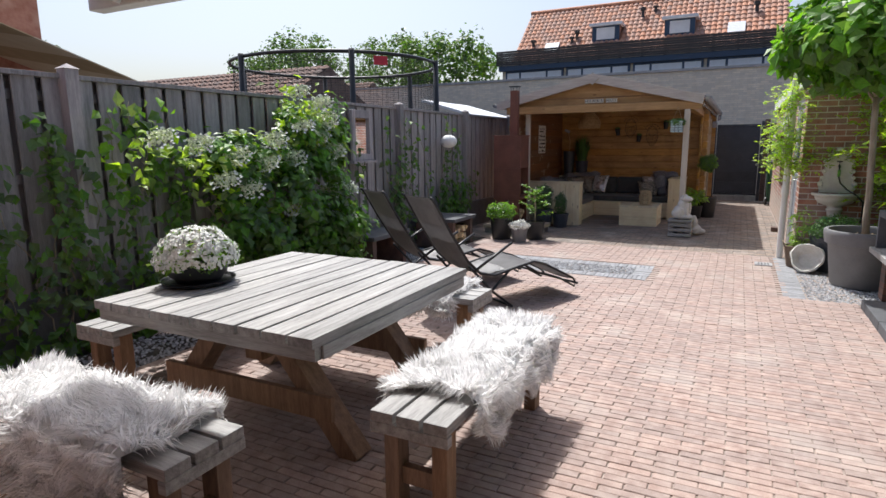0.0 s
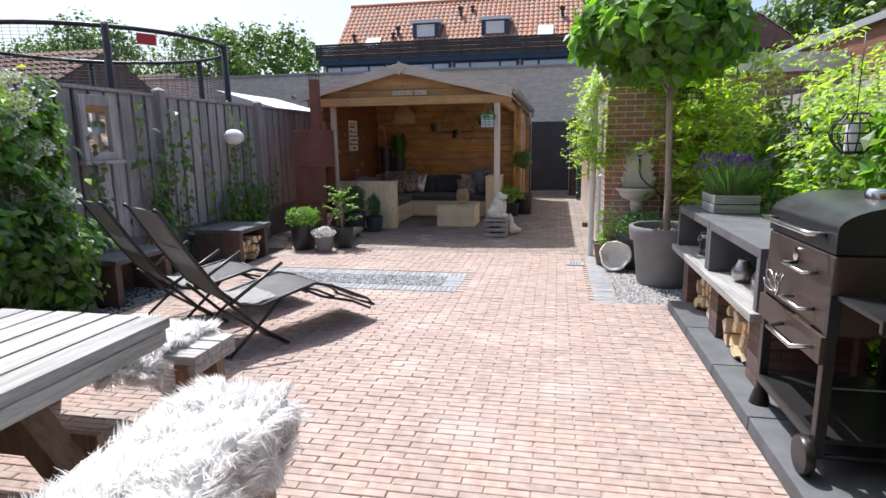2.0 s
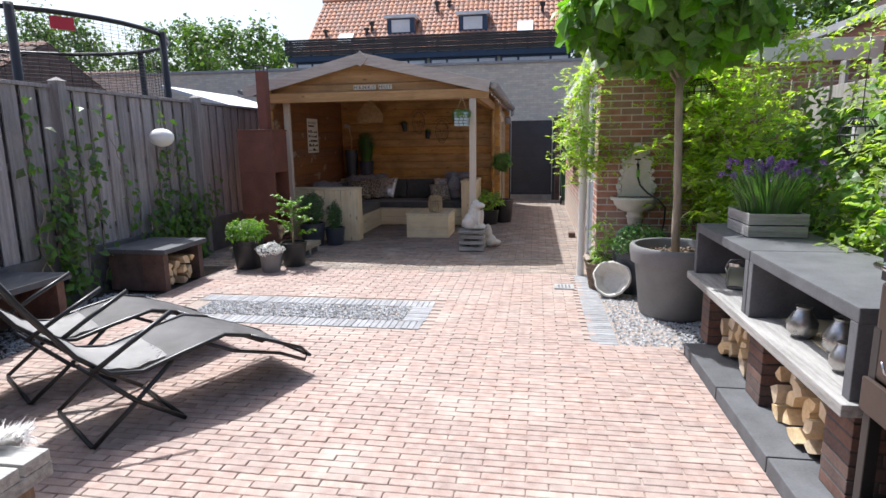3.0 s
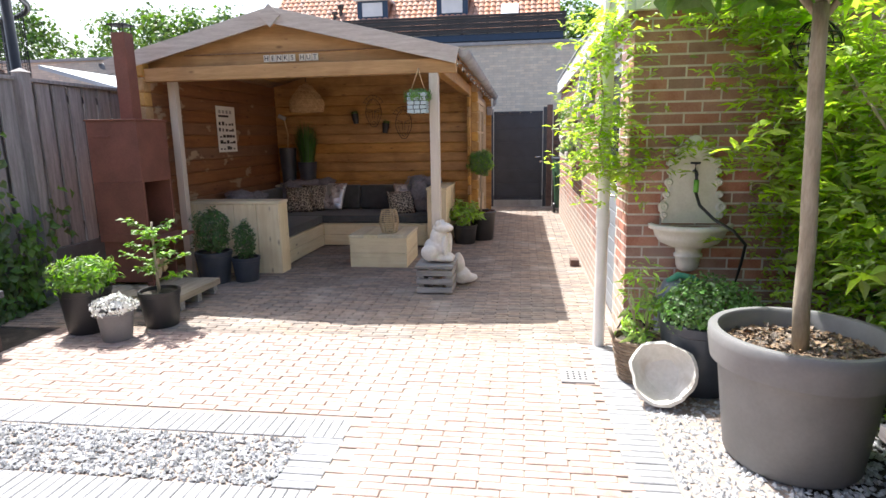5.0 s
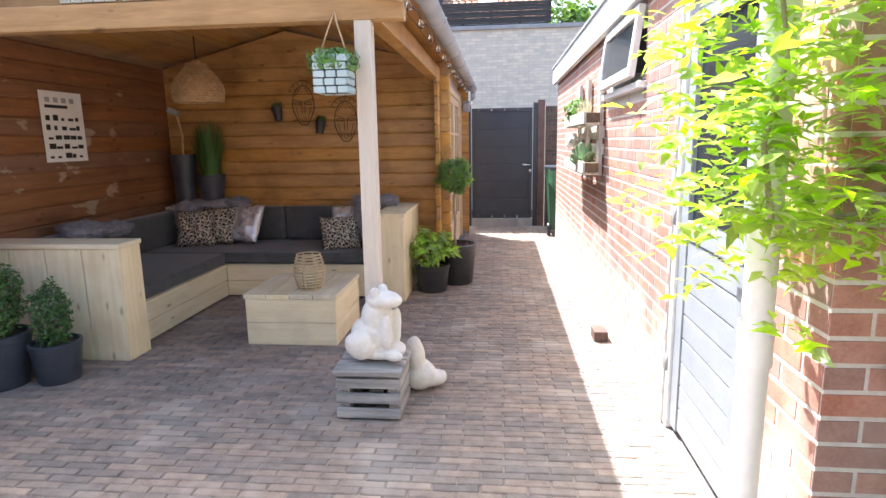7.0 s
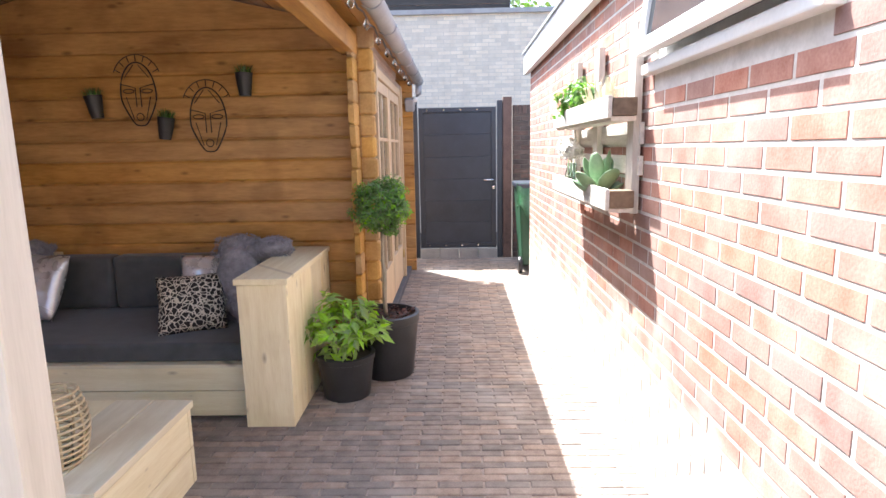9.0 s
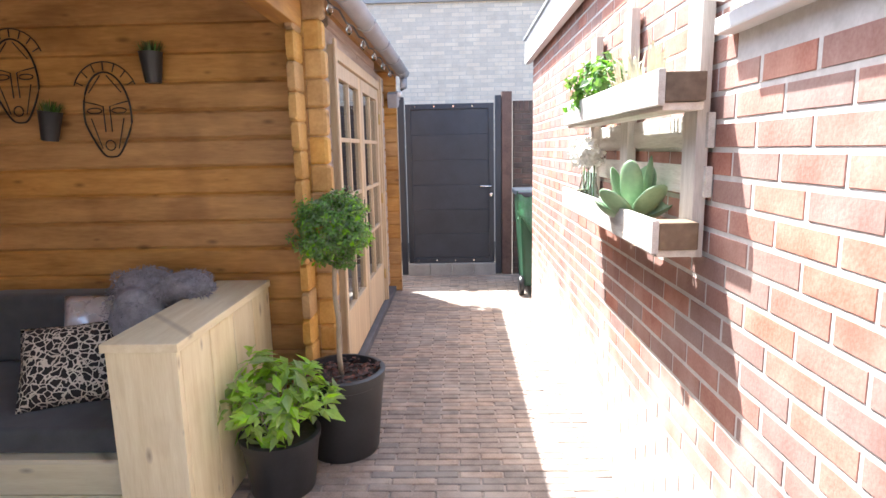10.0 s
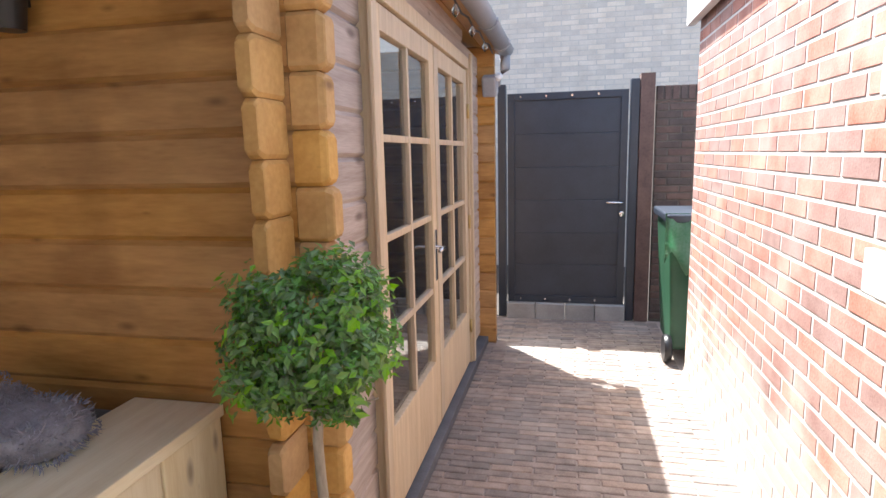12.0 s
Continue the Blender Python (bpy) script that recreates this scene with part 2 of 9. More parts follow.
M_rust = mat("rust_painted_steel", (0.135, 0.052, 0.036), (0.215, 0.085, 0.06), 5, 0.7, 0.15, 60)
M_blackpot = mat("black_pot", (0.022, 0.023, 0.025), (0.035, 0.036, 0.038), 8, 0.45, 0.05)
M_bluepot = mat("dark_blue_pot", (0.040, 0.048, 0.064), (0.06, 0.071, 0.092), 8, 0.4, 0.05)
M_greypot = mat("grey_pot", (0.17, 0.17, 0.173), (0.21, 0.21, 0.212), 8, 0.55, 0.06)
M_concrete = mat("dark_concrete", (0.075, 0.078, 0.085), (0.13, 0.135, 0.145), 7, 0.8, 0.25, 90, piece=0.08)
M_wallgrey = mat("grey_render", (0.10, 0.10, 0.105), (0.17, 0.17, 0.175), 5, 0.9, 0.4, 60)
M_white = mat("white_paint", (0.72, 0.72, 0.70), (0.82, 0.82, 0.80), 6, 0.5, 0.05)
M_castwhite = mat("white_cast_iron", (0.62, 0.62, 0.57), (0.78, 0.78, 0.74), 8, 0.45, 0.15, 60)
M_stonewhite = mat("white_stone", (0.62, 0.60, 0.54), (0.82, 0.80, 0.76), 9, 0.85, 0.5, 50, stain=((0.45, 0.40, 0.32), 9.0, 0.6))
M_zinc = mat("grey_gutter", (0.28, 0.28, 0.29), (0.38, 0.38, 0.39), 6, 0.5, 0.05)
M_greyfur = mat("grey_fur", (0.20, 0.20, 0.225), (0.36, 0.36, 0.40), 30, 0.95, 0.4, 200, island=0.1)
M_mulch = mat("bark_mulch", (0.10, 0.07, 0.05), (0.34, 0.26, 0.19), 30, 0.9, 0.4, island=0.45)
M_bark = mat("bark", (0.25, 0.21, 0.15), (0.45, 0.39, 0.30), 8, 0.9, 0.7, 50, stretch=(3, 3, 0.6))
M_tile = mat("orange_roof_tile", (0.38, 0.17, 0.105), (0.54, 0.31, 0.22), 5, 0.8, 0.3, island=0.16)
M_browntile = mat("brown_roof_tile", (0.13, 0.075, 0.06), (0.24, 0.15, 0.12), 5, 0.85, 0.3, island=0.2)
M_darkclad = mat("dark_cladding", (0.035, 0.03, 0.03), (0.075, 0.065, 0.06), 4, 0.7, 0.2, stretch=(0.6, 4, 4), piece=0.15)
M_bluepaint = mat("blue_paint", (0.02, 0.045, 0.09), (0.03, 0.06, 0.12), 5, 0.5, 0.05)
M_cream = mat("cream_awning", (0.62, 0.54, 0.38), (0.72, 0.65, 0.50), 4, 0.85, 0.1)
M_silver = mat("silver_cloth", (0.58, 0.58, 0.59), (0.74, 0.74, 0.75), 10, 0.28, 0.3, metal=0.45)
M_bin = mat("green_plastic", (0.02, 0.07, 0.035), (0.03, 0.10, 0.05), 6, 0.45, 0.05)
M_mesh_fabric = mat("grey_mesh_fabric", (0.19, 0.185, 0.185), (0.27, 0.265, 0.265), 10, 0.55, 0.3, 400)
M_cane = mat("pale_cane", (0.46, 0.36, 0.20), (0.66, 0.54, 0.34), 20, 0.7, 0.4, 90)
M_rattan = mat("rattan", (0.44, 0.29, 0.14), (0.66, 0.47, 0.26), 20, 0.7, 0.5, 90)
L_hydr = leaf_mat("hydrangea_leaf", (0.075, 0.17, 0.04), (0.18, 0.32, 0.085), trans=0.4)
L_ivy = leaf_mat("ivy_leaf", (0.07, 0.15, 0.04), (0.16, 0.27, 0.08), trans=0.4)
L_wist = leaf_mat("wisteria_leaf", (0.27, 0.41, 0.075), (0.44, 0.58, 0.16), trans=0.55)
L_tree = leaf_mat("catalpa_leaf", (0.11, 0.24, 0.052), (0.22, 0.39, 0.10), trans=0.5)
L_box = leaf_mat("boxwood_leaf", (0.09, 0.185, 0.055), (0.19, 0.34, 0.125))
L_boxdark = leaf_mat("dark_box_leaf", (0.05, 0.115, 0.04), (0.12, 0.22, 0.085))
L_light = leaf_mat("fresh_leaf", (0.13, 0.26, 0.05), (0.25, 0.41, 0.10), trans=0.4)
L_laurel = leaf_mat("laurel_leaf", (0.22, 0.38, 0.08), (0.38, 0.56, 0.16), trans=0.4)
L_far = leaf_mat("far_leaf", (0.07, 0.14, 0.03), (0.14, 0.24, 0.07))
M_fur = leaf_mat("white_fur", (0.90, 0.895, 0.89), (0.97, 0.965, 0.96), 0.8, 0.55)
M_fur.node_tree.nodes["Principled BSDF"].inputs["Sheen Weight"].default_value = 0.3
[q for q in M_fur.node_tree.nodes if q.bl_idname == "ShaderNodeMix" and q.blend_type == "MULTIPLY"][0].inputs["B"].default_value = (1, 1, 1, 1)
M_pelt = mat("white_pelt", (0.86, 0.85, 0.84), (0.95, 0.945, 0.94), 30, 0.9, 0.5, 160)
M_darkmortar = mat("dark_mortar", (0.10, 0.085, 0.075), (0.17, 0.15, 0.13), 15, 0.95, 0.3, 90)
M_petal = mat("white_petal", (0.75, 0.75, 0.70), (0.88, 0.88, 0.84), 20, 0.7, 0.0, island=0.08)
M_petalgreen = mat("cream_petal", (0.55, 0.62, 0.35), (0.80, 0.82, 0.62), 20, 0.7, 0.0, island=0.15)
M_purple = mat("purple_petal", (0.16, 0.08, 0.26), (0.30, 0.17, 0.42), 20, 0.7, 0.0, island=0.2)


def glass_mat(name, tint=(0.9, 0.95, 0.95), rough=0.0):
    m = bpy.data.materials.new(name)
    m.use_nodes = True
    b = m.node_tree.nodes["Principled BSDF"]
    b.inputs["Base Color"].default_value = (*tint, 1)
    b.inputs["Transmission Weight"].default_value = 1.0
    b.inputs["Roughness"].default_value = rough
    b.inputs["IOR"].default_value = 1.45
    return m


M_glass = glass_mat("glass")
M_winglass = mat("window_glass_dark", (0.02, 0.025, 0.03), (0.03, 0.035, 0.04), 2, 0.1, 0.0)
M_mirror = mat("mirror", (0.85, 0.85, 0.85), (0.86, 0.86, 0.86), 2, 0.1, 0.0, metal=1.0)
M_mirror.node_tree.nodes["Principled BSDF"].inputs["Roughness"].links and M_mirror.node_tree.links.remove(M_mirror.node_tree.nodes["Principled BSDF"].inputs["Roughness"].links[0])
M_mirror.node_tree.nodes["Principled BSDF"].inputs["Roughness"].default_value = 0.03


# ---- builders ----
def box(bm, x0, x1, y0, y1, z0, z1, m=None):
    vs = [bm.verts.new(v if m is None else m @ Vector(v)) for v in [(x, y, z) for x in (x0, x1) for y in (y0, y1) for z in (z0, z1)]]
    for f in ((0, 1, 3, 2), (4, 6, 7, 5), (0, 4, 5, 1), (2, 3, 7, 6), (0, 2, 6, 4), (1, 5, 7, 3)):
        bm.faces.new([vs[i] for i in f])
    return vs


def part(name, bm, material, parent=None, label="", bevel=0.0, seg=2, smooth=False):
    if bevel:
        bmesh.ops.bevel(bm, geom=list(bm.edges), offset=bevel, segments=seg, profile=0.6, affect="EDGES", clamp_overlap=True)
    bmesh.ops.recalc_face_normals(bm, faces=bm.faces)
    me = bpy.data.meshes.new(name)
    bm.to_mesh(me)
    bm.free()
    me.materials.append(material)
    if smooth:
        me.shade_smooth()
    ob = new(name, me)
    if parent:
        ob.parent = parent
    if label:
        ob["label"] = label
    return ob


def bpart(name, dims, material, parent=None, label="", bevel=0.004, m=None):
    bm = bmesh.new()
    box(bm, *dims, m=m)
    return part(name, bm, material, parent, label, bevel)


def thing(name, x, y, z, rz=0, label="", category="", group="", kind=""):
    e = new(name)
    e.empty_display_size = 0.1
    e.matrix_basis = pose(x, y, z, 0, 0, rz)
    return tagged(e, label, category, group, kind)


def raw(name, verts, faces, material, parent=None, label="", smooth=False):
    me = bpy.data.meshes.new(name)
    me.from_pydata(verts, [], faces)
    me.materials.append(material)
    if smooth:
        me.shade_smooth()
    ob = new(name, me)
    if parent:
        ob.parent = parent
    if label:
        ob["label"] = label
    return ob


def lathe(bm, prof, n=24, cx=0, cy=0, cz=0, wob=0.0):
    """A turned body from rows of (radius, height)."""
    rings = []
    for r, z in prof:
        rings.append([bm.verts.new((cx + r * (1 + wob * math.sin(3 * a + 9 * z)) * math.cos(a), cy + r * (1 + wob * math.sin(3 * a + 9 * z)) * math.sin(a), cz + z)) for a in [2 * math.pi * i / n for i in range(n)]])
    for a, b in zip(rings, rings[1:]):
        for i in range(n):
            bm.faces.new((a[i], a[(i + 1) % n], b[(i + 1) % n], b[i]))
    if prof[0][0] > 1e-4:
        bm.faces.new(rings[0][::-1])
    if prof[-1][0] > 1e-4:
        bm.faces.new(rings[-1])


def tube(bm, pts, r, n=8, r2=None, closed=False):
    """A round bar along points, of radius r, tapering to r2."""
    pts = [Vector(p) for p in pts]
    rings = []
    for i, p in enumerate(pts):
        a = pts[i - 1] if i or closed else p
        b = pts[(i + 1) % len(pts)] if i < len(pts) - 1 or closed else p
        d = (b - a).normalized()
        u = d.cross(Vector((0, 0, 1)) if abs(d.z) < 0.95 else Vector((1, 0, 0))).normalized()
        v = d.cross(u)
        rr = r if r2 is None else r + (r2 - r) * i / (len(pts) - 1)
        rings.append([bm.verts.new(p + rr * (math.cos(k * 2 * math.pi / n) * u + math.sin(k * 2 * math.pi / n) * v)) for k in range(n)])
    pairs = list(zip(rings, rings[1:])) + ([(rings[-1], rings[0])] if closed else [])
    for a, b in pairs:
        for k in range(n):
            bm.faces.new((a[k], a[(k + 1) % n], b[(k + 1) % n], b[k]))
    if not closed:
        bm.faces.new(rings[0][::-1])
        bm.faces.new(rings[-1])


def tpart(name, pts, r, material, parent=None, label="", n=8, r2=None, closed=False):
    bm = bmesh.new()
    tube(bm, pts, r, n, r2, closed)
    return part(name, bm, material, parent, label, smooth=True)


def lpart(name, prof, material, parent=None, label="", n=28, c=(0, 0, 0), wob=0.0):
    bm = bmesh.new()
    lathe(bm, prof, n, *c, wob=wob)
    ob = part(name, bm, material, parent, label, smooth=True)
    ob.data.set_sharp_from_angle(angle=radians(40))
    return ob


def leaves(name, places, normals, size, material, parent=None, label="", ratio=0.5, spread=0.6, seed=1, droop=0.0, jag=0.35):
    """Many small folded leaves: one mesh of six-point blades at the given places, facing roughly along the normals."""
    rng = np.random.default_rng(seed)
    p = np.asarray(places, float)
    k = len(p)
    nrm = np.asarray(normals, float) + rng.normal(0, spread, (k, 3))
    nrm /= np.linalg.norm(nrm, axis=1)[:, None]
    t = rng.normal(0, 1, (k, 3))
    t[:, 2] -= droop
    t -= nrm * (t * nrm).sum(1)[:, None]
    t /= np.linalg.norm(t, axis=1)[:, None]
    b = np.cross(nrm, t)
    s = size * (1 + rng.uniform(-jag, jag, k))[:, None]
    w = s * ratio * 0.5
    v = np.stack([p, p + t * s * 0.45 + b * w + nrm * w * 0.35, p + t * s * 0.45 - b * w + nrm * w * 0.35, p + t * s * 0.5, p + t * s - nrm * s * 0.08], 1).reshape(-1, 3)
    i = np.arange(k)[:, None] * 5
    f = np.concatenate([i + [0, 3, 1], i + [0, 2, 3], i + [1, 3, 4], i + [3, 2, 4]], 0)
    return raw(name, v.tolist(), f.tolist(), material, parent, label)


def fur_blades(name, places, normals, length, material, parent, seed=1, width=0.004, lie=1.4, flow=(0, 0, -0.3), tuft=14.0):
    """Bent hairs in tufts: each rises from the skin, leans with its tuft and falls over."""
    rng = np.random.default_rng(seed)
    p = np.asarray(places, float)
    k = len(p)
    nrm = np.asarray(normals, float)
    nrm = nrm / np.linalg.norm(nrm, axis=1)[:, None]
    cell = np.floor(p * tuft + rng.normal(0, 0.25, (k, 3)))
    code = (cell @ np.array([73.1, 191.7, 37.3])) * 0.731
    lean = np.stack([np.sin(code * 12.9), np.sin(code * 78.2 + 1.3), np.sin(code * 37.7 + 2.1)], 1) * lie + np.asarray(flow)
    d1 = nrm + lean * 0.45 + rng.normal(0, 0.22, (k, 3))
    d1 /= np.linalg.norm(d1, axis=1)[:, None]
    d2 = nrm * 0.35 + lean + rng.normal(0, 0.25, (k, 3))
    d2 /= np.linalg.norm(d2, axis=1)[:, None]
    L = (length * rng.uniform(0.6, 1.25, k))[:, None]
    side = np.cross(d1, rng.normal(0, 1, (k, 3)))
    side = side / (np.linalg.norm(side, axis=1)[:, None] + 1e-9) * width * 0.5
    q1 = p + d1 * L * 0.45
    q2 = q1 + d2 * L * 0.55
    v = np.stack([p - side, p + side, q1 - side * 0.9, q1 + side * 0.9, q2], 1).reshape(-1, 3)
    i = np.arange(k)[:, None] * 5
    f = np.concatenate([i + [0, 1, 3], i + [0, 3, 2], i + [2, 3, 4]], 0)
    ob = raw(name, v.tolist(), f.tolist(), material, parent)
    ob["kind"] = "stuff"
    return ob


def ball_points(n, c, r, seed=0, shell=0.55):
    """Points in the outer shell of an uneven ellipsoid, and the outward ways."""
    rng = np.random.default_rng(seed)
    d = rng.normal(0, 1, (n, 3))
    d /= np.linalg.norm(d, axis=1)[:, None]
    lump = 1 + 0.16 * np.sin(d[:, 0] * 5 + seed) * np.cos(d[:, 1] * 4 - seed) + 0.12 * np.sin(d[:, 2] * 7 + seed)
    rad = (shell + (1 - shell) * rng.uniform(0, 1, n) ** 0.5) * lump
    return np.asarray(c) + d * rad[:, None] * np.asarray(r), d


def clumps(n, k, c, r, cr, seed=0):
    """Points of n clumps of k leaves spread over an ellipsoid, for crowns with gaps."""
    pc, d = ball_points(n, c, r, seed, 0.6)
    rng = np.random.default_rng(seed + 99)
    ps, ns = [], []
    for i in range(n):
        o = rng.normal(0, 1, (k, 3))
        o /= np.linalg.norm(o, axis=1)[:, None]
        ps.append(pc[i] + o * cr * rng.uniform(0.3, 1.0, k)[:, None] * rng.uniform(0.7, 1.3))
        ns.append(o * 0.6 + d[i] * 0.6 + [0, 0, 0.5])
    return np.concatenate(ps), np.concatenate(ns)


def brick_boxes(u0, u1, z0, z1, length, course, joint, seed=0, jitter=0.0015, bond=0.5):
    """Rectangles of a running bond on a plane: (u0, u1, z0, z1) each."""
    rng = random.Random(seed)
    out, row, z = [], 0, z0
    while z < z1 - 0.02:
        u = u0 - (length * bond if row % 2 else 0) - length * 0.0
        while u < u1 - 0.01:
            a, b = max(u, u0), min(u + length, u1)
            if b - a > 0.035:
                out.append((a + joint / 2 + rng.uniform(0, jitter), b - joint / 2 - rng.uniform(0, jitter), z + joint / 2, min(z + course, z1) - joint / 2))
            u += length
        z += course
        row += 1
    return out


def joined_bricks(name, rects, place, material, parent, label="", chamfer=0.004, proud=0.010, seed=3):
    """Bricks as one joined mesh: each a chamfered slab. place(u, v, w) gives the world point, w outwards."""
    rng = random.Random(seed)
    vs, fs = [], []
    for a, b, c, d in rects:
        o = len(vs)
        h = proud * (1 + rng.uniform(-0.2, 0.2))
        tilt = rng.uniform(-0.12, 0.12) * proud
        for (u, v) in ((a, c), (b, c), (b, d), (a, d)):
            vs.append(place(u, v, 0))
        for (u, v) in ((a, c), (b, c), (b, d), (a, d)):
            vs.append(place(u, v, h - chamfer * 0.8))
        for k, (u, v) in enumerate(((a + chamfer, c + chamfer), (b - chamfer, c + chamfer), (b - chamfer, d - chamfer), (a + chamfer, d - chamfer))):
            vs.append(place(u, v, h + (tilt if k in (0, 3) else -tilt)))
        for i in range(4):
            j = (i + 1) % 4
            fs.append((o + i, o + j, o + 4 + j, o + 4 + i))
            fs.append((o + 4 + i, o + 4 + j, o + 8 + j, o + 8 + i))
        fs.append((o + 8, o + 9, o + 10, o + 11))
    ob = raw(name, vs, fs, material, parent, label)
    ob["kind"] = "stuff"
    return ob


def slab_mesh(name, w, h, d, chamfer, material):
    """One brick's mesh, w along x, h along y, d proud along z, origin at its back's centre."""
    vs = []
    for zz, c in ((0, 0), (d - chamfer * 0.8, 0), (d, chamfer)):
        for sx, sy in ((-1, -1), (1, -1), (1, 1), (-1, 1)):
            vs.append((sx * (w / 2 - c), sy * (h / 2 - c), zz))
    fs = [(8, 9, 10, 11)]
    for i in range(4):
        j = (i + 1) % 4
        fs += [(i, j, 4 + j, 4 + i), (4 + i, 4 + j, 8 + j, 8 + i)]
    me = bpy.data.meshes.new(name)
    me.from_pydata(vs, [], fs)
    me.materials.append(material)
    return me


def single_bricks(name, rects, orient, parent, meshes, material, proud=0.010, seed=5):
    """Bricks as objects of their own, with shared meshes by size. orient(u, v) gives the pose of a brick's back centre."""
    rng = random.Random(seed)
    for a, b, c, d in rects:
        key = (name, round(b - a, 2), round(d - c, 3))
        if key not in meshes:
            meshes[key] = slab_mesh(name, key[1], d - c, proud, min(0.004, proud * 0.5), material)
        ob = new(name, meshes[key])
        ob.parent = parent
        ob.matrix_basis = orient((a + b) / 2, (c + d) / 2) @ pose(0, 0, rng.uniform(-0.15, 0.1) * proud, rng.uniform(-60, 60) * proud, rng.uniform(-25, 25) * proud, rng.uniform(-0.25, 0.25))

def limb(bm, p0, p1, r0, r1, wob=0.03, seed=0, n=6):
    rr = random.Random(seed)
    p0, p1 = Vector(p0), Vector(p1)
    pts = [p0.lerp(p1, k / n) + (Vector((rr.uniform(-wob, wob), rr.uniform(-wob, wob), 0)) if 0 < k < n else Vector()) for k in range(n + 1)]
    tube(bm, pts, r0, 9, r1)


# ---- the ground ----
bm = bmesh.new()
box(bm, -300, 300, -300, 300, -0.5, -0.03)
tagged(part("ground", bm, M_soil), "dark earth and grass round the garden", "ground", kind="structure")
bm = bmesh.new()
box(bm, -3.75, 1.18, -3.0, 8.95, -0.2, -0.008)
box(bm, -4.5, 0.9, 8.95, 17.4, -0.2, -0.008)
floor = tagged(part("pavement", bm, M_sand), "terrace of worn reddish clay pavers in running bond", "pavement", kind="structure")
bm = bmesh.new()
box(bm, -4.45, -3.75, -3.0, 8.95, -0.2, -0.02)
box(bm, 1.18, 2.6, 3.0, 8.85, -0.2, -0.02)
tagged(part("ground_bed", bm, M_soil), "dark planting bed along the garden fence", "ground", kind="structure")

# ---- the fence on its low wall ----
fence = thing("fence", -4.55, 0, 0, label="weathered grey wooden fence with vertical boards on a low wall", category="fence", kind="structure")
bpart("base_wall", (-0.13, 0.06, -3.0, 17.3, -0.1, 0.48), M_wallgrey, fence, "low rough grey concrete wall", 0.01)
FENCE_TOP = 2.08
meshes = {}
rng = random.Random(4)
y = -3.0
i = 0
while y < 17.2:
    front = i % 2 == 0
    w = 0.18
    key = ("board", front, i % 3)
    if key not in meshes:
        b = bmesh.new()
        x = 0.014 if front else -0.085
        box(b, x - 0.009, x + 0.009, 0 if front else -0.045, w - 0.017 if front else 0.145, 0.46, FENCE_TOP - 0.02)
        bmesh.ops.bevel(b, geom=list(b.edges), offset=0.003, segments=1, affect="EDGES")
        me = bpy.data.meshes.new("board")
        b.to_mesh(me)
        b.free()
        me.materials.append(M_fence)
        meshes[key] = me
    ob = new("board", meshes[key])
    ob.parent = fence
    ob.matrix_basis = pose(rng.uniform(-0.002, 0.002), y, rng.uniform(-0.008, 0.004), 0, 0, rng.uniform(-0.6, 0.6))
    y += 0.150 if front else 0.055
    i += 1
for z in (0.62, 1.3, 1.9):
    bpart("rail", (-0.075, -0.035, -3.0, 17.25, z, z + 0.07), M_fence, fence)
bpart("cap", (-0.10, 0.05, -3.0, 17.25, FENCE_TOP - 0.02, FENCE_TOP + 0.015), M_fence, fence, "pale weathered capping board")
for yy in (-1.4, 0.4, 2.7, 5.1, 7.42, 9.72, 12.0, 14.3, 16.6):
    bm = bmesh.new()
    box(bm, 0.02, 0.12, yy - 0.05, yy + 0.05, -0.02, FENCE_TOP + 0.05)
    v = [bm.verts.new(p) for p in ((0.01, yy - 0.06, FENCE_TOP + 0.05), (0.13, yy - 0.06, FENCE_TOP + 0.05), (0.13, yy + 0.06, FENCE_TOP + 0.05), (0.01, yy + 0.06, FENCE_TOP + 0.05), (0.07, yy, FENCE_TOP + 0.09))]
    for f in ((0, 1, 4), (1, 2, 4), (2, 3, 4), (3, 0, 4), (3, 2, 1, 0)):
        bm.faces.new([v[k] for k in f])
    part("post", bm, M_fence, fence)

# ---- the brick annexe ----
WX, WY0, WY1, WH = 0.73, 8.87, 16.15, 2.36
annexe = thing("brick_annexe", 0, 0, 0, label="low red brick outbuilding with a white roof edge", category="outbuilding", kind="structure")
DOOR_Y0, DOOR_Y1 = 9.36, 10.28
WIN = (10.95, 12.1, 1.80, 2.27)
bm = bmesh.new()
box(bm, WX, WX + 0.2, WY0, DOOR_Y0, 0, WH)
box(bm, WX, WX + 0.2, DOOR_Y0, DOOR_Y1, 2.12, WH)
box(bm, WX, WX + 0.2, DOOR_Y1, WIN[0], 0, WH)
box(bm, WX, WX + 0.2, WIN[0], WIN[1], 0, WIN[2])
box(bm, WX, WX + 0.2, WIN[0], WIN[1], WIN[3], WH)
box(bm, WX, WX + 0.2, WIN[1], WY1, 0, WH)
box(bm, WX + 0.2, 3.6, WY0, WY0 + 0.2, 0, WH)
box(bm, WX + 0.2, 3.6, WY1 - 0.2, WY1, 0, WH)
part("wall", bm, M_mortar, annexe)
bpart("flat_roof", (WX - 0.02, 3.7, WY0 - 0.02, WY1 + 0.02, WH, WH + 0.03), M_felt, annexe)
bpart("fascia", (WX - 0.07, WX - 0.02, WY0 - 0.07, WY1 + 0.07, WH - 0.11, WH + 0.10), M_white, annexe, "white painted roof edge board", 0.004)
bpart("fascia", (WX - 0.02, 3.7, WY0 - 0.07, WY0 - 0.02, WH - 0.11, WH + 0.10), M_white, annexe, "", 0.004)
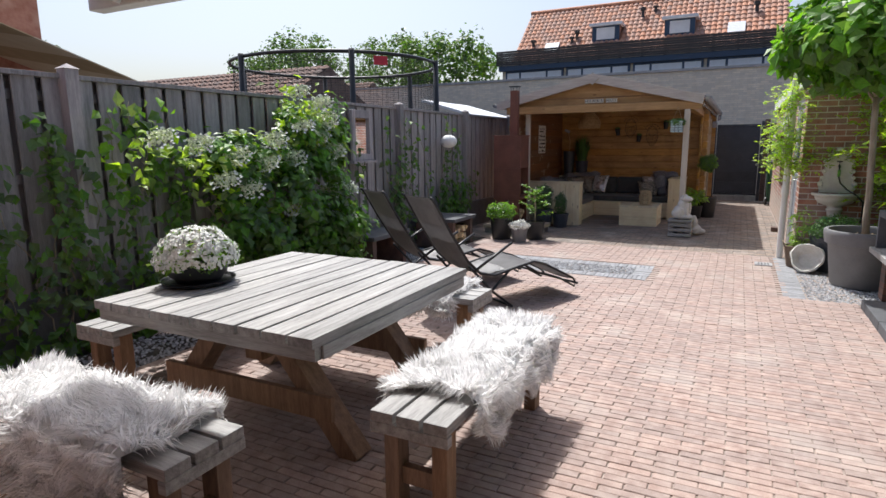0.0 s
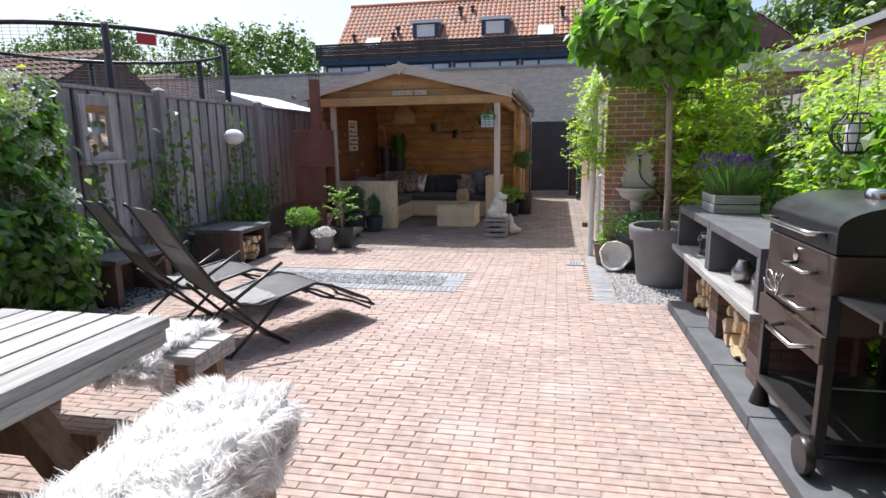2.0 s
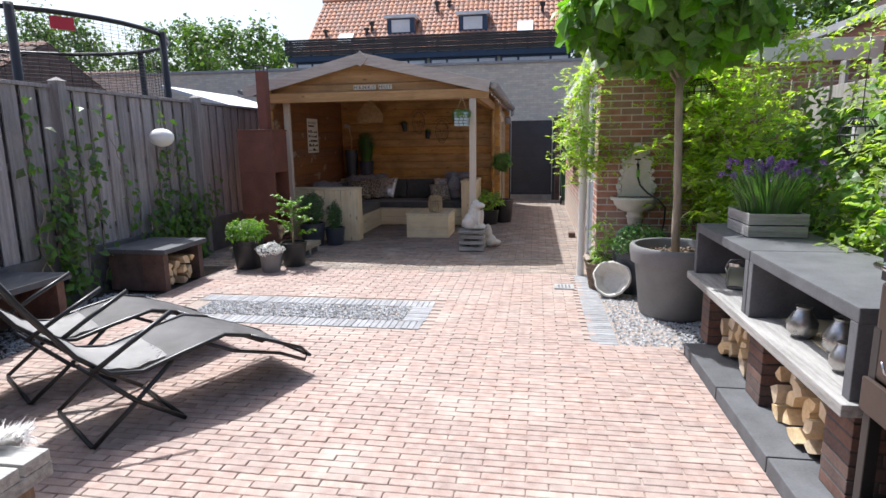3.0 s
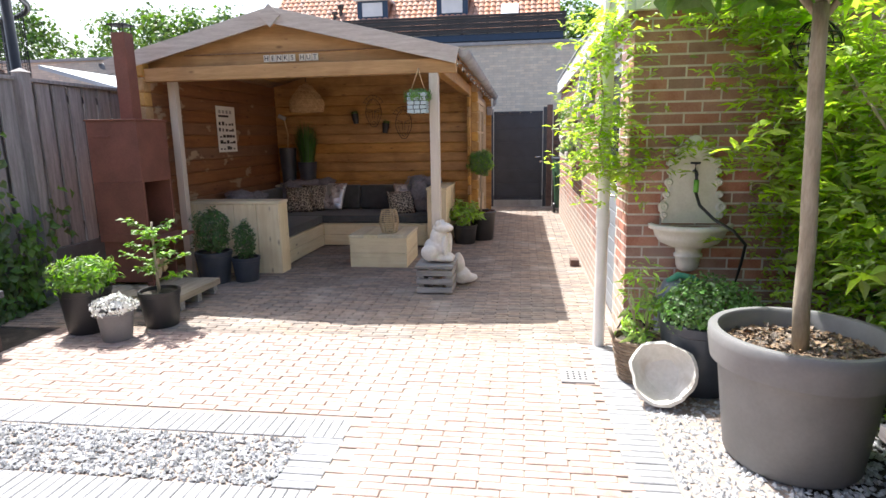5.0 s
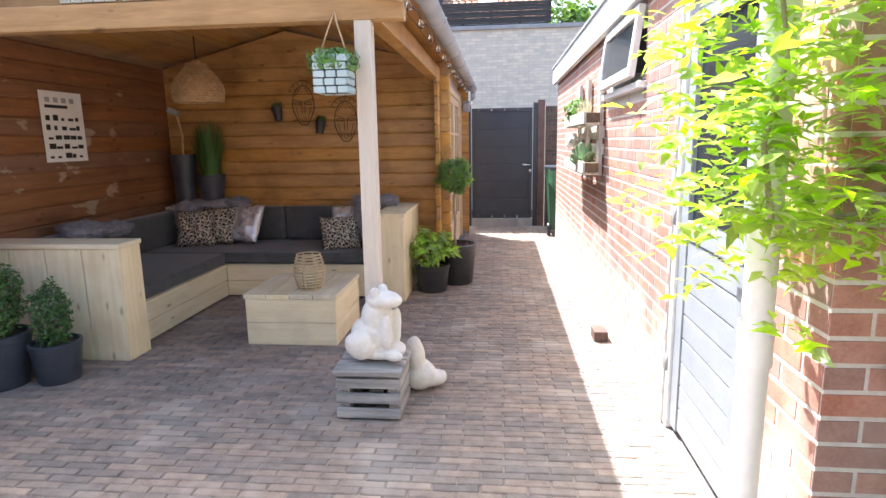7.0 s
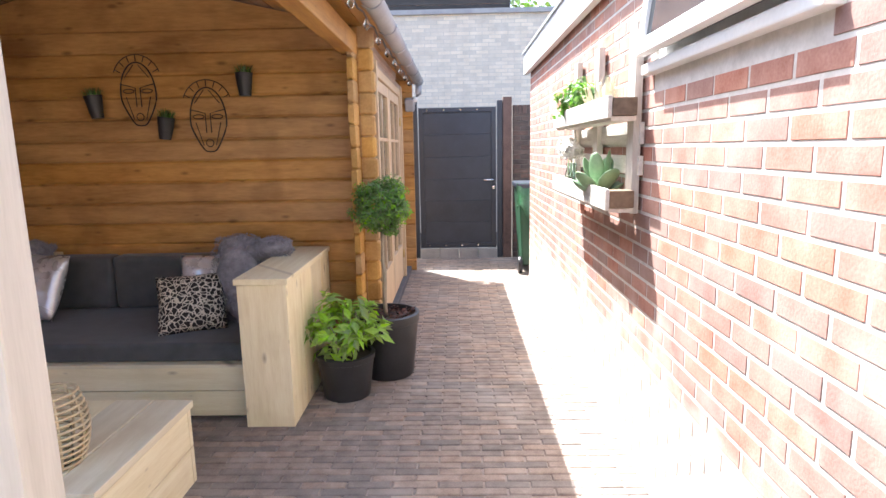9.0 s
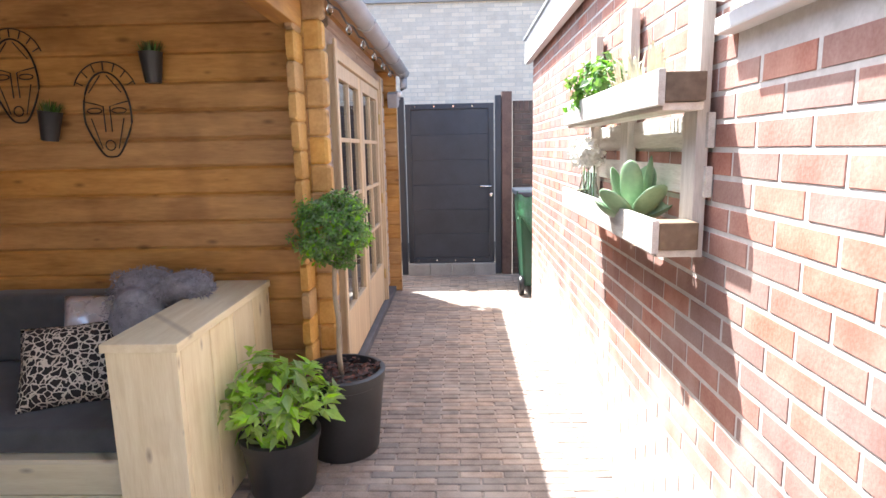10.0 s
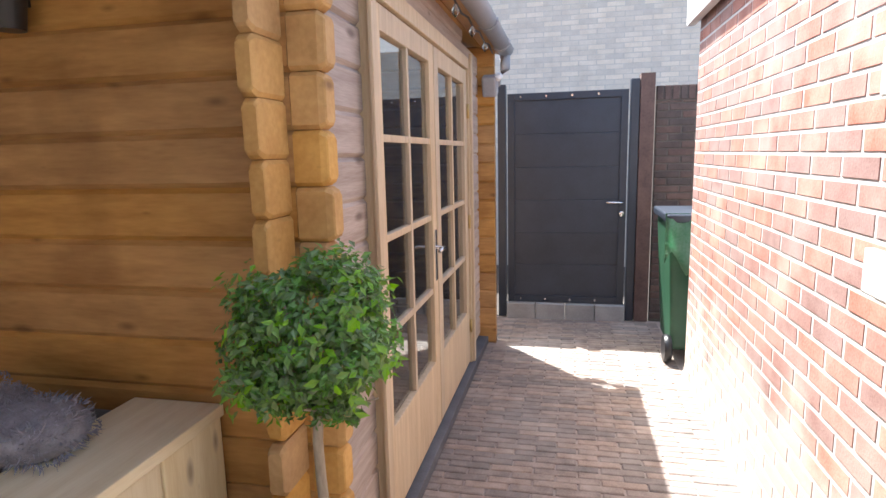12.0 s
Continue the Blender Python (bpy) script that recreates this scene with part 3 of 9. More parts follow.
bpart("edge_trim", (WX - 0.085, WX - 0.015, WY0 - 0.085, WY1 + 0.08, WH + 0.10, WH + 0.125), M_zinc, annexe, "grey metal roof trim", 0.003)

# ---- the brick wall beyond the gate ----
bm = bmesh.new()
box(bm, -16, 8, 20.0, 20.3, -0.03, 3.72)
garage = tagged(part("wall_garage", bm, M_buffmortar), "long buff brick garage wall behind the garden", "wall", kind="structure")
bpart("coping", (-16.05, 8.05, 19.95, 20.35, 3.72, 3.80), M_zinc, garage, "grey metal coping")

# ---- side pieces next to the gate ----
gwall = tagged(bpart("wall_beside_gate", (0.66, 1.6, 17.45, 17.65, -0.02, 2.02), M_darkmortar), "dark brown brick garden wall beside the gate", "wall", kind="structure")
gwall2 = tagged(bpart("wall_behind_cabin", (-4.4, -0.74, 17.38, 17.55, -0.02, 2.0), M_darkmortar), "dark brown brick garden wall behind the cabin", "wall", kind="structure")

# ---- the house behind the camera and the far side fence ----
bm = bmesh.new()
box(bm, -4.6, 6.0, -3.3, -3.0, 0, 5.5)
tagged(part("wall_house", bm, M_brick_i), "red brick rear wall of the house", "wall", kind="structure")
sidefence = tagged(bpart("fence_side", (2.6, 2.66, -3.0, 8.8, 0, 1.95), M_fence), "brown wooden side fence behind the climbers", "fence", kind="structure")

# ---- the log hut ----
hut = thing("log_cabin", 0, 0, 0, label="stained log cabin with an open porch and low gable roof", category="cabin", kind="structure")
LOG_H = 0.142
BACK_Y, LEFT_X, RIGHT_X, CAB_END = 13.58, -3.78, -0.76, 16.62
RIDGE_X, RIDGE_Z, EAVE_L, EAVE_R, EAVE_Z, ROOF_Y0, ROOF_Y1 = -2.36, 2.68, -4.14, -0.57, 2.25, 10.40, 16.75
SLOPE = math.atan2(RIDGE_Z - EAVE_Z, EAVE_R - RIDGE_X)


def log_mesh(name, length, material, thick=0.07):
    """A lying log plank with a rounded, V-jointed face, along x."""
    b = bmesh.new()
    sec = [(-thick / 2 + 0.012, 0.0), (-thick / 2, 0.014), (-thick / 2, LOG_H - 0.014), (-thick / 2 + 0.012, LOG_H), (thick / 2 - 0.012, LOG_H), (thick / 2, LOG_H - 0.014), (thick / 2, 0.014), (thick / 2 - 0.012, 0.0)]
    ra = [b.verts.new((0, yy, zz)) for yy, zz in sec]
    rb = [b.verts.new((length, yy, zz)) for yy, zz in sec]
    for k in range(8):
        b.faces.new((ra[k], ra[(k + 1) % 8], rb[(k + 1) % 8], rb[k]))
    b.faces.new(ra[::-1])
    b.faces.new(rb)
    bmesh.ops.recalc_face_normals(b, faces=b.faces)
    me = bpy.data.meshes.new(name)
    b.to_mesh(me)
    b.free()
    me.materials.append(material)
    return me


def log_wall(x, y, rz, length, material, z0=0.0, z1=2.2, count=None):
    me = log_mesh("log", length, material)
    z = z0
    while z < z1 - 0.02:
        ob = new("log", me)
        ob.parent = hut
        ob.matrix_basis = pose(x, y, z, 0, 0, rz)
        z += LOG_H


def log_ends(x, y, rz, length, z0=0.0, z1=2.2, thick=1.0):
    """Short crossing log ends past a corner: each with chamfered edges and a cut-back tip."""
    sec = [(-0.035, 0.012), (-0.035, LOG_H - 0.012), (-0.024, LOG_H - 0.001), (0.024, LOG_H - 0.001), (0.035, LOG_H - 0.012), (0.035, 0.012), (0.024, 0.001), (-0.024, 0.001)]
    vs, fs = [], []
    for u, k in ((0.0, 1.0), (length - 0.020, 1.0), (length - 0.004, 0.86), (length, 0.76)):
        vs += [(u, yy * k, LOG_H / 2 + (zz - LOG_H / 2) * k) for yy, zz in sec]
    for r in range(3):
        fs += [(r * 8 + k, r * 8 + (k + 1) % 8, r * 8 + 8 + (k + 1) % 8, r * 8 + 8 + k) for k in range(8)]
    fs += [tuple(range(7, -1, -1)), tuple(range(24, 32))]
    me = bpy.data.meshes.new("log_end")
    me.from_pydata(vs, [], fs)
    me.materials.append(M_logend)
    r = random.Random(int(length * 1000))
    z = z0
    while z < z1 - 0.02:
        ob = new("log_end", me)
        ob.parent = hut
        ob.matrix_basis = pose(x, y, z, 0, 0, rz) @ pose(0, 0, 0, r.uniform(-1, 1), 0, r.uniform(-2, 2)) @ Matrix.Diagonal((r.uniform(0.92, 1.06), thick, 1, 1))
        z += LOG_H


log_wall(LEFT_X - 0.14, BACK_Y, 0, RIGHT_X - LEFT_X + 0.14 + 0.034, M_log_x)
log_ends(RIGHT_X + 0.036, BACK_Y, 0, 0.095)
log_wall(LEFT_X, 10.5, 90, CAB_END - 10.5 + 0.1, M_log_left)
DY0, DY1 = 14.12, 15.98
log_ends(RIGHT_X, BACK_Y - 0.037, -90, 0.135, 0.071, thick=0.68)
log_wall(RIGHT_X, BACK_Y + 0.036, 90, DY0 - BACK_Y - 0.036, M_logpale, 0.071)
log_wall(RIGHT_X, DY1, 90, CAB_END - DY1 + 0.1, M_logpale, 0.071)
log_wall(RIGHT_X, DY0, 90, DY1 - DY0, M_logpale, 2.06, 2.3)
log_wall(LEFT_X - 0.14, CAB_END, 0, RIGHT_X - LEFT_X + 0.3, M_log_x)
log_ends(LEFT_X, 10.5, -90, 0.12)
log_ends(LEFT_X - 0.036, 10.62, 180, 0.14, 0.071)
# gable walls above the logs
for yy, zb in ((BACK_Y, 2.2), (10.55, 2.215)):
    bm = bmesh.new()
    pts = [(LEFT_X, zb), (RIGHT_X, zb), (RIGHT_X, EAVE_Z + 0.02), (RIDGE_X, RIDGE_Z - 0.05), (LEFT_X, EAVE_Z + 0.02)]
    a = [bm.verts.new((px, yy - 0.025, pz)) for px, pz in pts]
    b2 = [bm.verts.new((px, yy + 0.025, pz)) for px, pz in pts]
    bm.faces.new(a)
    bm.faces.new(b2[::-1])
    for k in range(5):
        bm.faces.new((a[k], a[(k + 1) % 5], b2[(k + 1) % 5], b2[k]))
    part("gable_board", bm, M_gable if yy < 12 else M_log_x, hut)
bpart("gable_strip", (-3.35, -1.3, 10.505, 10.523, 2.33, 2.34), M_legwood, hut, "", 0)
bpart("front_beam", (-3.95, -0.60, 10.42, 10.52, 2.085, 2.215), M_gable, hut, "stained front beam", 0.006)
bpart("side_beam", (-0.83, -0.73, 10.52, BACK_Y - 0.04, 2.085, 2.215), M_log_y, hut, "", 0.006)
bpart("corner_post", (-0.860, -0.772, 10.425, 10.513, 0, 2.085), M_post, hut, "pale square porch post", 0.006)
bpart("corner_post", (-3.645, -3.565, 10.63, 10.71, 0, 2.14), M_post, hut, "", 0.006)
# roof
for side, ex in ((-1, EAVE_L), (1, EAVE_R)):
    bm = bmesh.new()
    h = 0.05
    sec = [(RIDGE_X, RIDGE_Z), (ex, EAVE_Z), (ex, EAVE_Z + h), (RIDGE_X, RIDGE_Z + h)]
    a = [bm.verts.new((px, ROOF_Y0, pz)) for px, pz in sec]
    b2 = [bm.verts.new((px, ROOF_Y1, pz)) for px, pz in sec]
    bm.faces.new(a)
    bm.faces.new(b2[::-1])
    for k in range(4):
        bm.faces.new((a[k], a[(k + 1) % 4], b2[(k + 1) % 4], b2[k]))
    part("roof_deck", bm, M_felt, hut, "dark roofing felt")
    # boards under the roof
    n = 15
    for k in range(n):
        u0, u1 = k / n + 0.002, (k + 1) / n - 0.002
        x0, x1 = RIDGE_X + (ex - RIDGE_X) * u0, RIDGE_X + (ex - RIDGE_X) * u1
        z0, z1 = RIDGE_Z + (EAVE_Z - RIDGE_Z) * u0, RIDGE_Z + (EAVE_Z - RIDGE_Z) * u1
        bm = bmesh.new()
        sec = [(x0, z0 - 0.003), (x1, z1 - 0.003), (x1, z1 - 0.02), (x0, z0 - 0.02)]
        a = [bm.verts.new((px, ROOF_Y0 + 0.01, pz)) for px, pz in sec]
        b2 = [bm.verts.new((px, ROOF_Y1, pz)) for px, pz in sec]
        bm.faces.new(a)
        bm.faces.new(b2[::-1])
        for q in range(4):
            bm.faces.new((a[q], a[(q + 1) % 4], b2[(q + 1) % 4], b2[q]))
        part("roof_board", bm, M_log_y, hut)
    # fascia boards on the gable's edge
    m = pose(RIDGE_X, ROOF_Y0 - 0.03, RIDGE_Z + 0.03, 0, 0, 0) @ pose(0, 0, 0, 0, math.degrees(SLOPE) * side, 0)
    L = math.hypot(ex - RIDGE_X, RIDGE_Z - EAVE_Z)
    bm = bmesh.new()
    box(bm, 0 if side > 0 else -L, L if side > 0 else 0, 0.0 if side > 0 else 0.003, 0.028, -0.125, 0.02, m=m)
    part("fascia_board", bm, M_fascia, hut, "grey weathered fascia board", 0.003)
bm = bmesh.new()
box(bm, -0.075, 0.075, -0.02, 0.0, -0.075, 0.075, m=pose(RIDGE_X, ROOF_Y0 - 0.033, RIDGE_Z - 0.035, 0, 45, 0))
part("ridge_block", bm, M_fascia, hut, "", 0.003)
# gutter: a half round trough
for ex, s in ((EAVE_R, 1), (EAVE_L, -1)):
    bm = bmesh.new()
    n = 12
    rings = []
    for yy in (ROOF_Y0 + 0.02, ROOF_Y1 + 0.05):
        ring = []
        for rad in (0.062, 0.056):
            ring.append([bm.verts.new((ex + s * 0.035 + rad * math.cos(math.pi + math.pi * k / n), yy, EAVE_Z + 0.03 + rad * math.sin(math.pi + math.pi * k / n) * 1.05)) for k in range(n + 1)])
        rings.append(ring)
    for q in range(2):
        for k in range(n):
            bm.faces.new((rings[0][q][k], rings[0][q][k + 1], rings[1][q][k + 1], rings[1][q][k]))
    for e in range(2):
        for k in range(n):
            bm.faces.new((rings[e][0][k], rings[e][0][k + 1], rings[e][1][k + 1], rings[e][1][k]))
        bm.faces.new([rings[e][1][k] for k in range(n + 1)])
    part("gutter", bm, M_zinc, hut, "grey half-round gutter", smooth=True)
for k in range(9):
    yy = ROOF_Y0 + 0.3 + k * 0.72
    tpart("gutter_bracket", [(EAVE_R + 0.035 + 0.066 * math.cos(math.pi + math.pi * q / 10), yy, EAVE_Z + 0.03 + 0.068 * math.sin(math.pi + math.pi * q / 10)) for q in range(11)], 0.006, M_zinc, hut, n=5)
tpart("downpipe", [(EAVE_R + 0.035, ROOF_Y1, EAVE_Z - 0.02), (EAVE_R + 0.035, ROOF_Y1, EAVE_Z - 0.12), (EAVE_R - 0.03, ROOF_Y1, EAVE_Z - 0.22), (EAVE_R - 0.12, ROOF_Y1 + 0.02, EAVE_Z - 0.28)], 0.04, M_zinc, hut, n=12)
bpart("plinth", (RIGHT_X - 0.01, RIGHT_X + 0.10, BACK_Y + 0.08, CAB_END, 0, 0.055), M_concrete, hut, "dark edging strip at the cabin's foot", 0.006)
# double glazed doors in the side
FX = RIGHT_X + 0.035
M_brass = mat("dull_brass", (0.50, 0.36, 0.14), (0.62, 0.47, 0.20), 9, 0.35, 0.05, metal=0.9)
bpart("door_frame", (FX - 0.05, FX + 0.035, DY0 - 0.05, DY0, 0.06, 2.10), M_doorwood, hut, "", 0.004)
bpart("door_frame", (FX - 0.05, FX + 0.035, DY1, DY1 + 0.05, 0.06, 2.10), M_doorwood, hut, "", 0.004)
bpart("door_frame", (FX - 0.05, FX + 0.035, DY0, DY1, 2.03, 2.10), M_doorwood, hut, "", 0.004)
for k in range(2):
    y0 = DY0 + 0.008 + k * (DY1 - DY0) / 2
    y1 = y0 + (DY1 - DY0) / 2 - 0.016
    leaf = thing("cabin_door", 0, 0, 0, label="", category="", kind="")
    leaf.parent = hut
    leaf["label"] = "pale wooden door leaf with eight panes"
    for a in ((y0, y0 + 0.09, 0.07, 2.02), (y1 - 0.09, y1, 0.07, 2.02), (y0 + 0.09, y1 - 0.09, 1.93, 2.02), (y0 + 0.09, y1 - 0.09, 0.07, 0.44)):
        bpart("stile", (FX - 0.02, FX + 0.022, *a), M_doorwood, leaf, "", 0.004)
    ym = (y0 + y1) / 2
    bpart("glazing_bar", (FX - 0.015, FX + 0.018, ym - 0.014, ym + 0.014, 0.44, 1.93), M_doorwood, leaf, "", 0.003)
    for q in range(1, 4):
        zz = 0.44 + q * 1.49 / 4
        bpart("glazing_bar", (FX - 0.013, FX + 0.016, y0 + 0.09, y1 - 0.09, zz - 0.014, zz + 0.014), M_doorwood, leaf, "", 0.003)
    for q in range(4):
        for s in range(2):
            ya, yb = ((y0 + 0.09, ym - 0.014), (ym + 0.014, y1 - 0.09))[s]
            bpart("pane", (FX - 0.004, FX, ya, yb, 0.454 + q * 0.3725, 0.426 + (q + 1) * 0.3725), M_glass, leaf, "", 0).visible_shadow = False
    for zz in (0.28, 1.0, 1.72):
        yh = y0 - 0.004 if k == 0 else y1 + 0.004
        tpart("hinge", [(FX + 0.03, yh, zz), (FX + 0.03, yh, zz + 0.09)], 0.009, M_brass, leaf, "brass hinge barrel", n=8)
    if k == 0:
        tpart("door_handle", [(FX + 0.02, y1 - 0.045, 1.03), (FX + 0.07, y1 - 0.045, 1.03), (FX + 0.07, y1 - 0.16, 1.03)], 0.009, M_chrome, leaf, "chrome lever handle")
        bpart("lock_plate", (FX + 0.022, FX + 0.027, y1 - 0.065, y1 - 0.025, 0.86, 1.12), M_chrome, leaf, "", 0.002)
bpart("cover_strip", (FX + 0.036, FX + 0.052, DY0 - 0.075, DY0 - 0.02, 0.06, 2.13), M_doorwood, hut, "golden cover strip", 0.004)
bpart("cover_strip", (FX + 0.036, FX + 0.052, DY1 + 0.02, DY1 + 0.075, 0.06, 2.13), M_doorwood, hut, "", 0.004)
# the cabin floor inside
bpart("cabin_floor", (LEFT_X, RIGHT_X - 0.04, BACK_Y, CAB_END, 0.0, 0.05), M_log_y, hut, "", 0)

# ---- the gate ----
GX0, GX1, GY = -0.60, 0.45, 17.42
M_concretepale = mat("pale_concrete", (0.30, 0.30, 0.29), (0.42, 0.42, 0.41), 7, 0.85, 0.3, 90, piece=0.1)
gate = thing("garden_gate", 0, 0, 0, label="closed anthracite composite garden gate in a metal frame", category="gate", kind="structure")
bpart("gate_post", (GX0 - 0.07, GX0, GY - 0.05, GY + 0.05, 0, 2.08), M_anthmetal, gate, "", 0.004)
bpart("gate_post", (GX1, GX1 + 0.07, GY - 0.05, GY + 0.05, 0, 2.08), M_anthmetal, gate, "", 0.004)
bpart("gate_frame", (GX0 + 0.015, GX0 + 0.075, GY - 0.03, GY + 0.03, 0.14, 2.0), M_anthmetal, gate, "", 0.003)
bpart("gate_frame", (GX1 - 0.075, GX1 - 0.015, GY - 0.03, GY + 0.03, 0.14, 2.0), M_anthmetal, gate, "", 0.003)
bpart("gate_frame", (GX0 + 0.075, GX1 - 0.075, GY - 0.03, GY + 0.03, 1.94, 2.0), M_anthmetal, gate, "", 0.003)
bpart("gate_frame", (GX0 + 0.075, GX1 - 0.075, GY - 0.03, GY + 0.03, 0.14, 0.20), M_anthmetal, gate, "", 0.003)
for k in range(6):
    z = 0.20 + k * 0.29
    bpart("gate_panel", (GX0 + 0.072, GX1 - 0.072, GY - 0.016, GY + 0.016, z + 0.0005, z + 0.2895), M_anth, gate, "", 0.004)
bpart("gate_backing", (GX0 + 0.076, GX1 - 0.076, GY + 0.018, GY + 0.024, 0.205, 1.935), M_anthmetal, gate, "", 0)
tpart("gate_handle", [(GX1 - 0.05, GY - 0.03, 1.05), (GX1 - 0.05, GY - 0.085, 1.05), (GX1 - 0.18, GY - 0.085, 1.05)], 0.011, M_chrome, gate, "steel lever handle")
lpart("keyhole", [(0.022, 0), (0.022, 0.006), (0.016, 0.008)], M_chrome, gate, n=14).matrix_basis = pose(GX1 - 0.05, GY - 0.03, 0.95, 90, 0, 0)
for k in range(8):
    for z in (0.17, 1.97):
        if k % 2 == 0:
            lpart("bolt", [(0.011, 0), (0.009, 0.005)], M_chrome, gate, n=8).matrix_basis = pose(GX0 + 0.13 + k * 0.11, GY - 0.03, z, 90, 0, 0)
for k in range(4):
    bpart("threshold_stone", (GX0 + 0.01 + k * 0.26, GX0 + 0.265 + k * 0.26, GY - 0.08, GY + 0.08, -0.02, 0.135), M_concretepale, gate, "pale grey threshold block", 0.006)
bpart("gate_pier", (GX1 + 0.075, GX1 + 0.19, GY - 0.06, GY + 0.08, 0, 2.12), M_darkbrick, gate, "dark brick pier", 0.004)


# ---- the picnic table and its benches ----
def plank_row(parent, name, x0, x1, y0, y1, z0, z1, n, along, material, gap=0.008, bevel=0.005, seed=1):
    """Planks side by side: n of them, lying along x or y."""
    r = random.Random(seed)
    for k in range(n):
        d = r.uniform(-0.002, 0.002)
        if along == "y":
            w = (x1 - x0) / n
            bpart(name, (x0 + k * w + gap / 2, x0 + (k + 1) * w - gap / 2, y0 + r.uniform(0, 0.006), y1 - r.uniform(0, 0.006), z0, z1 + d), material, parent, "", bevel)
        else:
            w = (y1 - y0) / n
            bpart(name, (x0 + r.uniform(0, 0.006), x1 - r.uniform(0, 0.006), y0 + k * w + gap / 2, y0 + (k + 1) * w - gap / 2, z0, z1 + d), material, parent, "", bevel)


TX, TY = -2.31, 2.62
table = thing("picnic_table", TX, TY, 0, label="square grey weathered wooden garden table with thick planks", category="table")
plank_row(table, "plank", -0.755, 0.755, -0.79, 0.79, 0.70, 0.748, 10, "y", M_greywood_y, 0.015, 0.004)
for yy in (-0.765, 0.72):
    bpart("apron", (-0.74, 0.74, yy, yy + 0.045, 0.635, 0.699), M_greywood_x, table, "", 0.004)
for xx in (-0.752, 0.708):
    bpart("apron", (xx, xx + 0.045, -0.72, 0.72, 0.635, 0.699), M_greywood_y, table, "", 0.004)
for sx in (-1, 1):
    for sy in (-1, 1):
        bm = bmesh.new()
        L = 0.86
        box(bm, -0.05, 0.05, -0.065, 0.065, -L, 0)
        ob = part("leg", bm, M_legwood, table, "", 0.005)
        ob.matrix_basis = pose(sx * 0.15, sy * 0.40, 0.655, 0, -sx * 38.5, 0)
for sy in (-1, 1):
    bpart("stretcher", (-0.60, 0.60, sy * 0.40 - 0.10 if sy < 0 else sy * 0.40 + 0.066, sy * 0.40 - 0.066 if sy < 0 else sy * 0.40 + 0.10, 0.20, 0.33), M_legwood, table, "", 0.005)
bpart("stretcher", (-0.06, 0.06, -0.40, 0.40, 0.40, 0.52), M_legwood, table, "", 0.005)


def bench(x, y, rz, length):
    b = thing("bench", x, y, 0, rz, label="grey plank garden bench on brown wooden legs", category="bench", group="benches round the table")
    wood = M_greywood_x if abs(rz) < 45 else M_greywood_y
    w = 0.375
    for k in range(3):
        bpart("plank", (-length / 2, length / 2, -w / 2 + k * w / 3 + 0.008, -w / 2 + (k + 1) * w / 3 - 0.008, 0.425, 0.472), wood, b, "", 0.005)
    for s in (-1, 1):
        bpart("crosspiece", (s * (length / 2 - 0.02) - 0.02, s * (length / 2 - 0.02) + 0.02, -w / 2 + 0.005, w / 2 - 0.005, 0.375, 0.424), wood, b, "", 0.004)
        for q in (-1, 1):
            bpart("leg", (s * (length / 2 - 0.10) - 0.045, s * (length / 2 - 0.10) + 0.045, q * 0.115 - 0.035, q * 0.115 + 0.035, 0, 0.424), M_legwood, b, "", 0.005)
        bpart("stretcher", (s * (length / 2 - 0.10) - 0.02, s * (length / 2 - 0.10) + 0.02, -0.08, 0.08, 0.12, 0.20), M_legwood, b, "", 0.004)
    return b


bench(-1.12, 2.545, 90, 1.36)
bench(-2.30, 1.35, 0, 1.26)
bench(-3.45, 2.70, 90, 1.30)
bench(-2.26, 3.80, 0, 1.30)


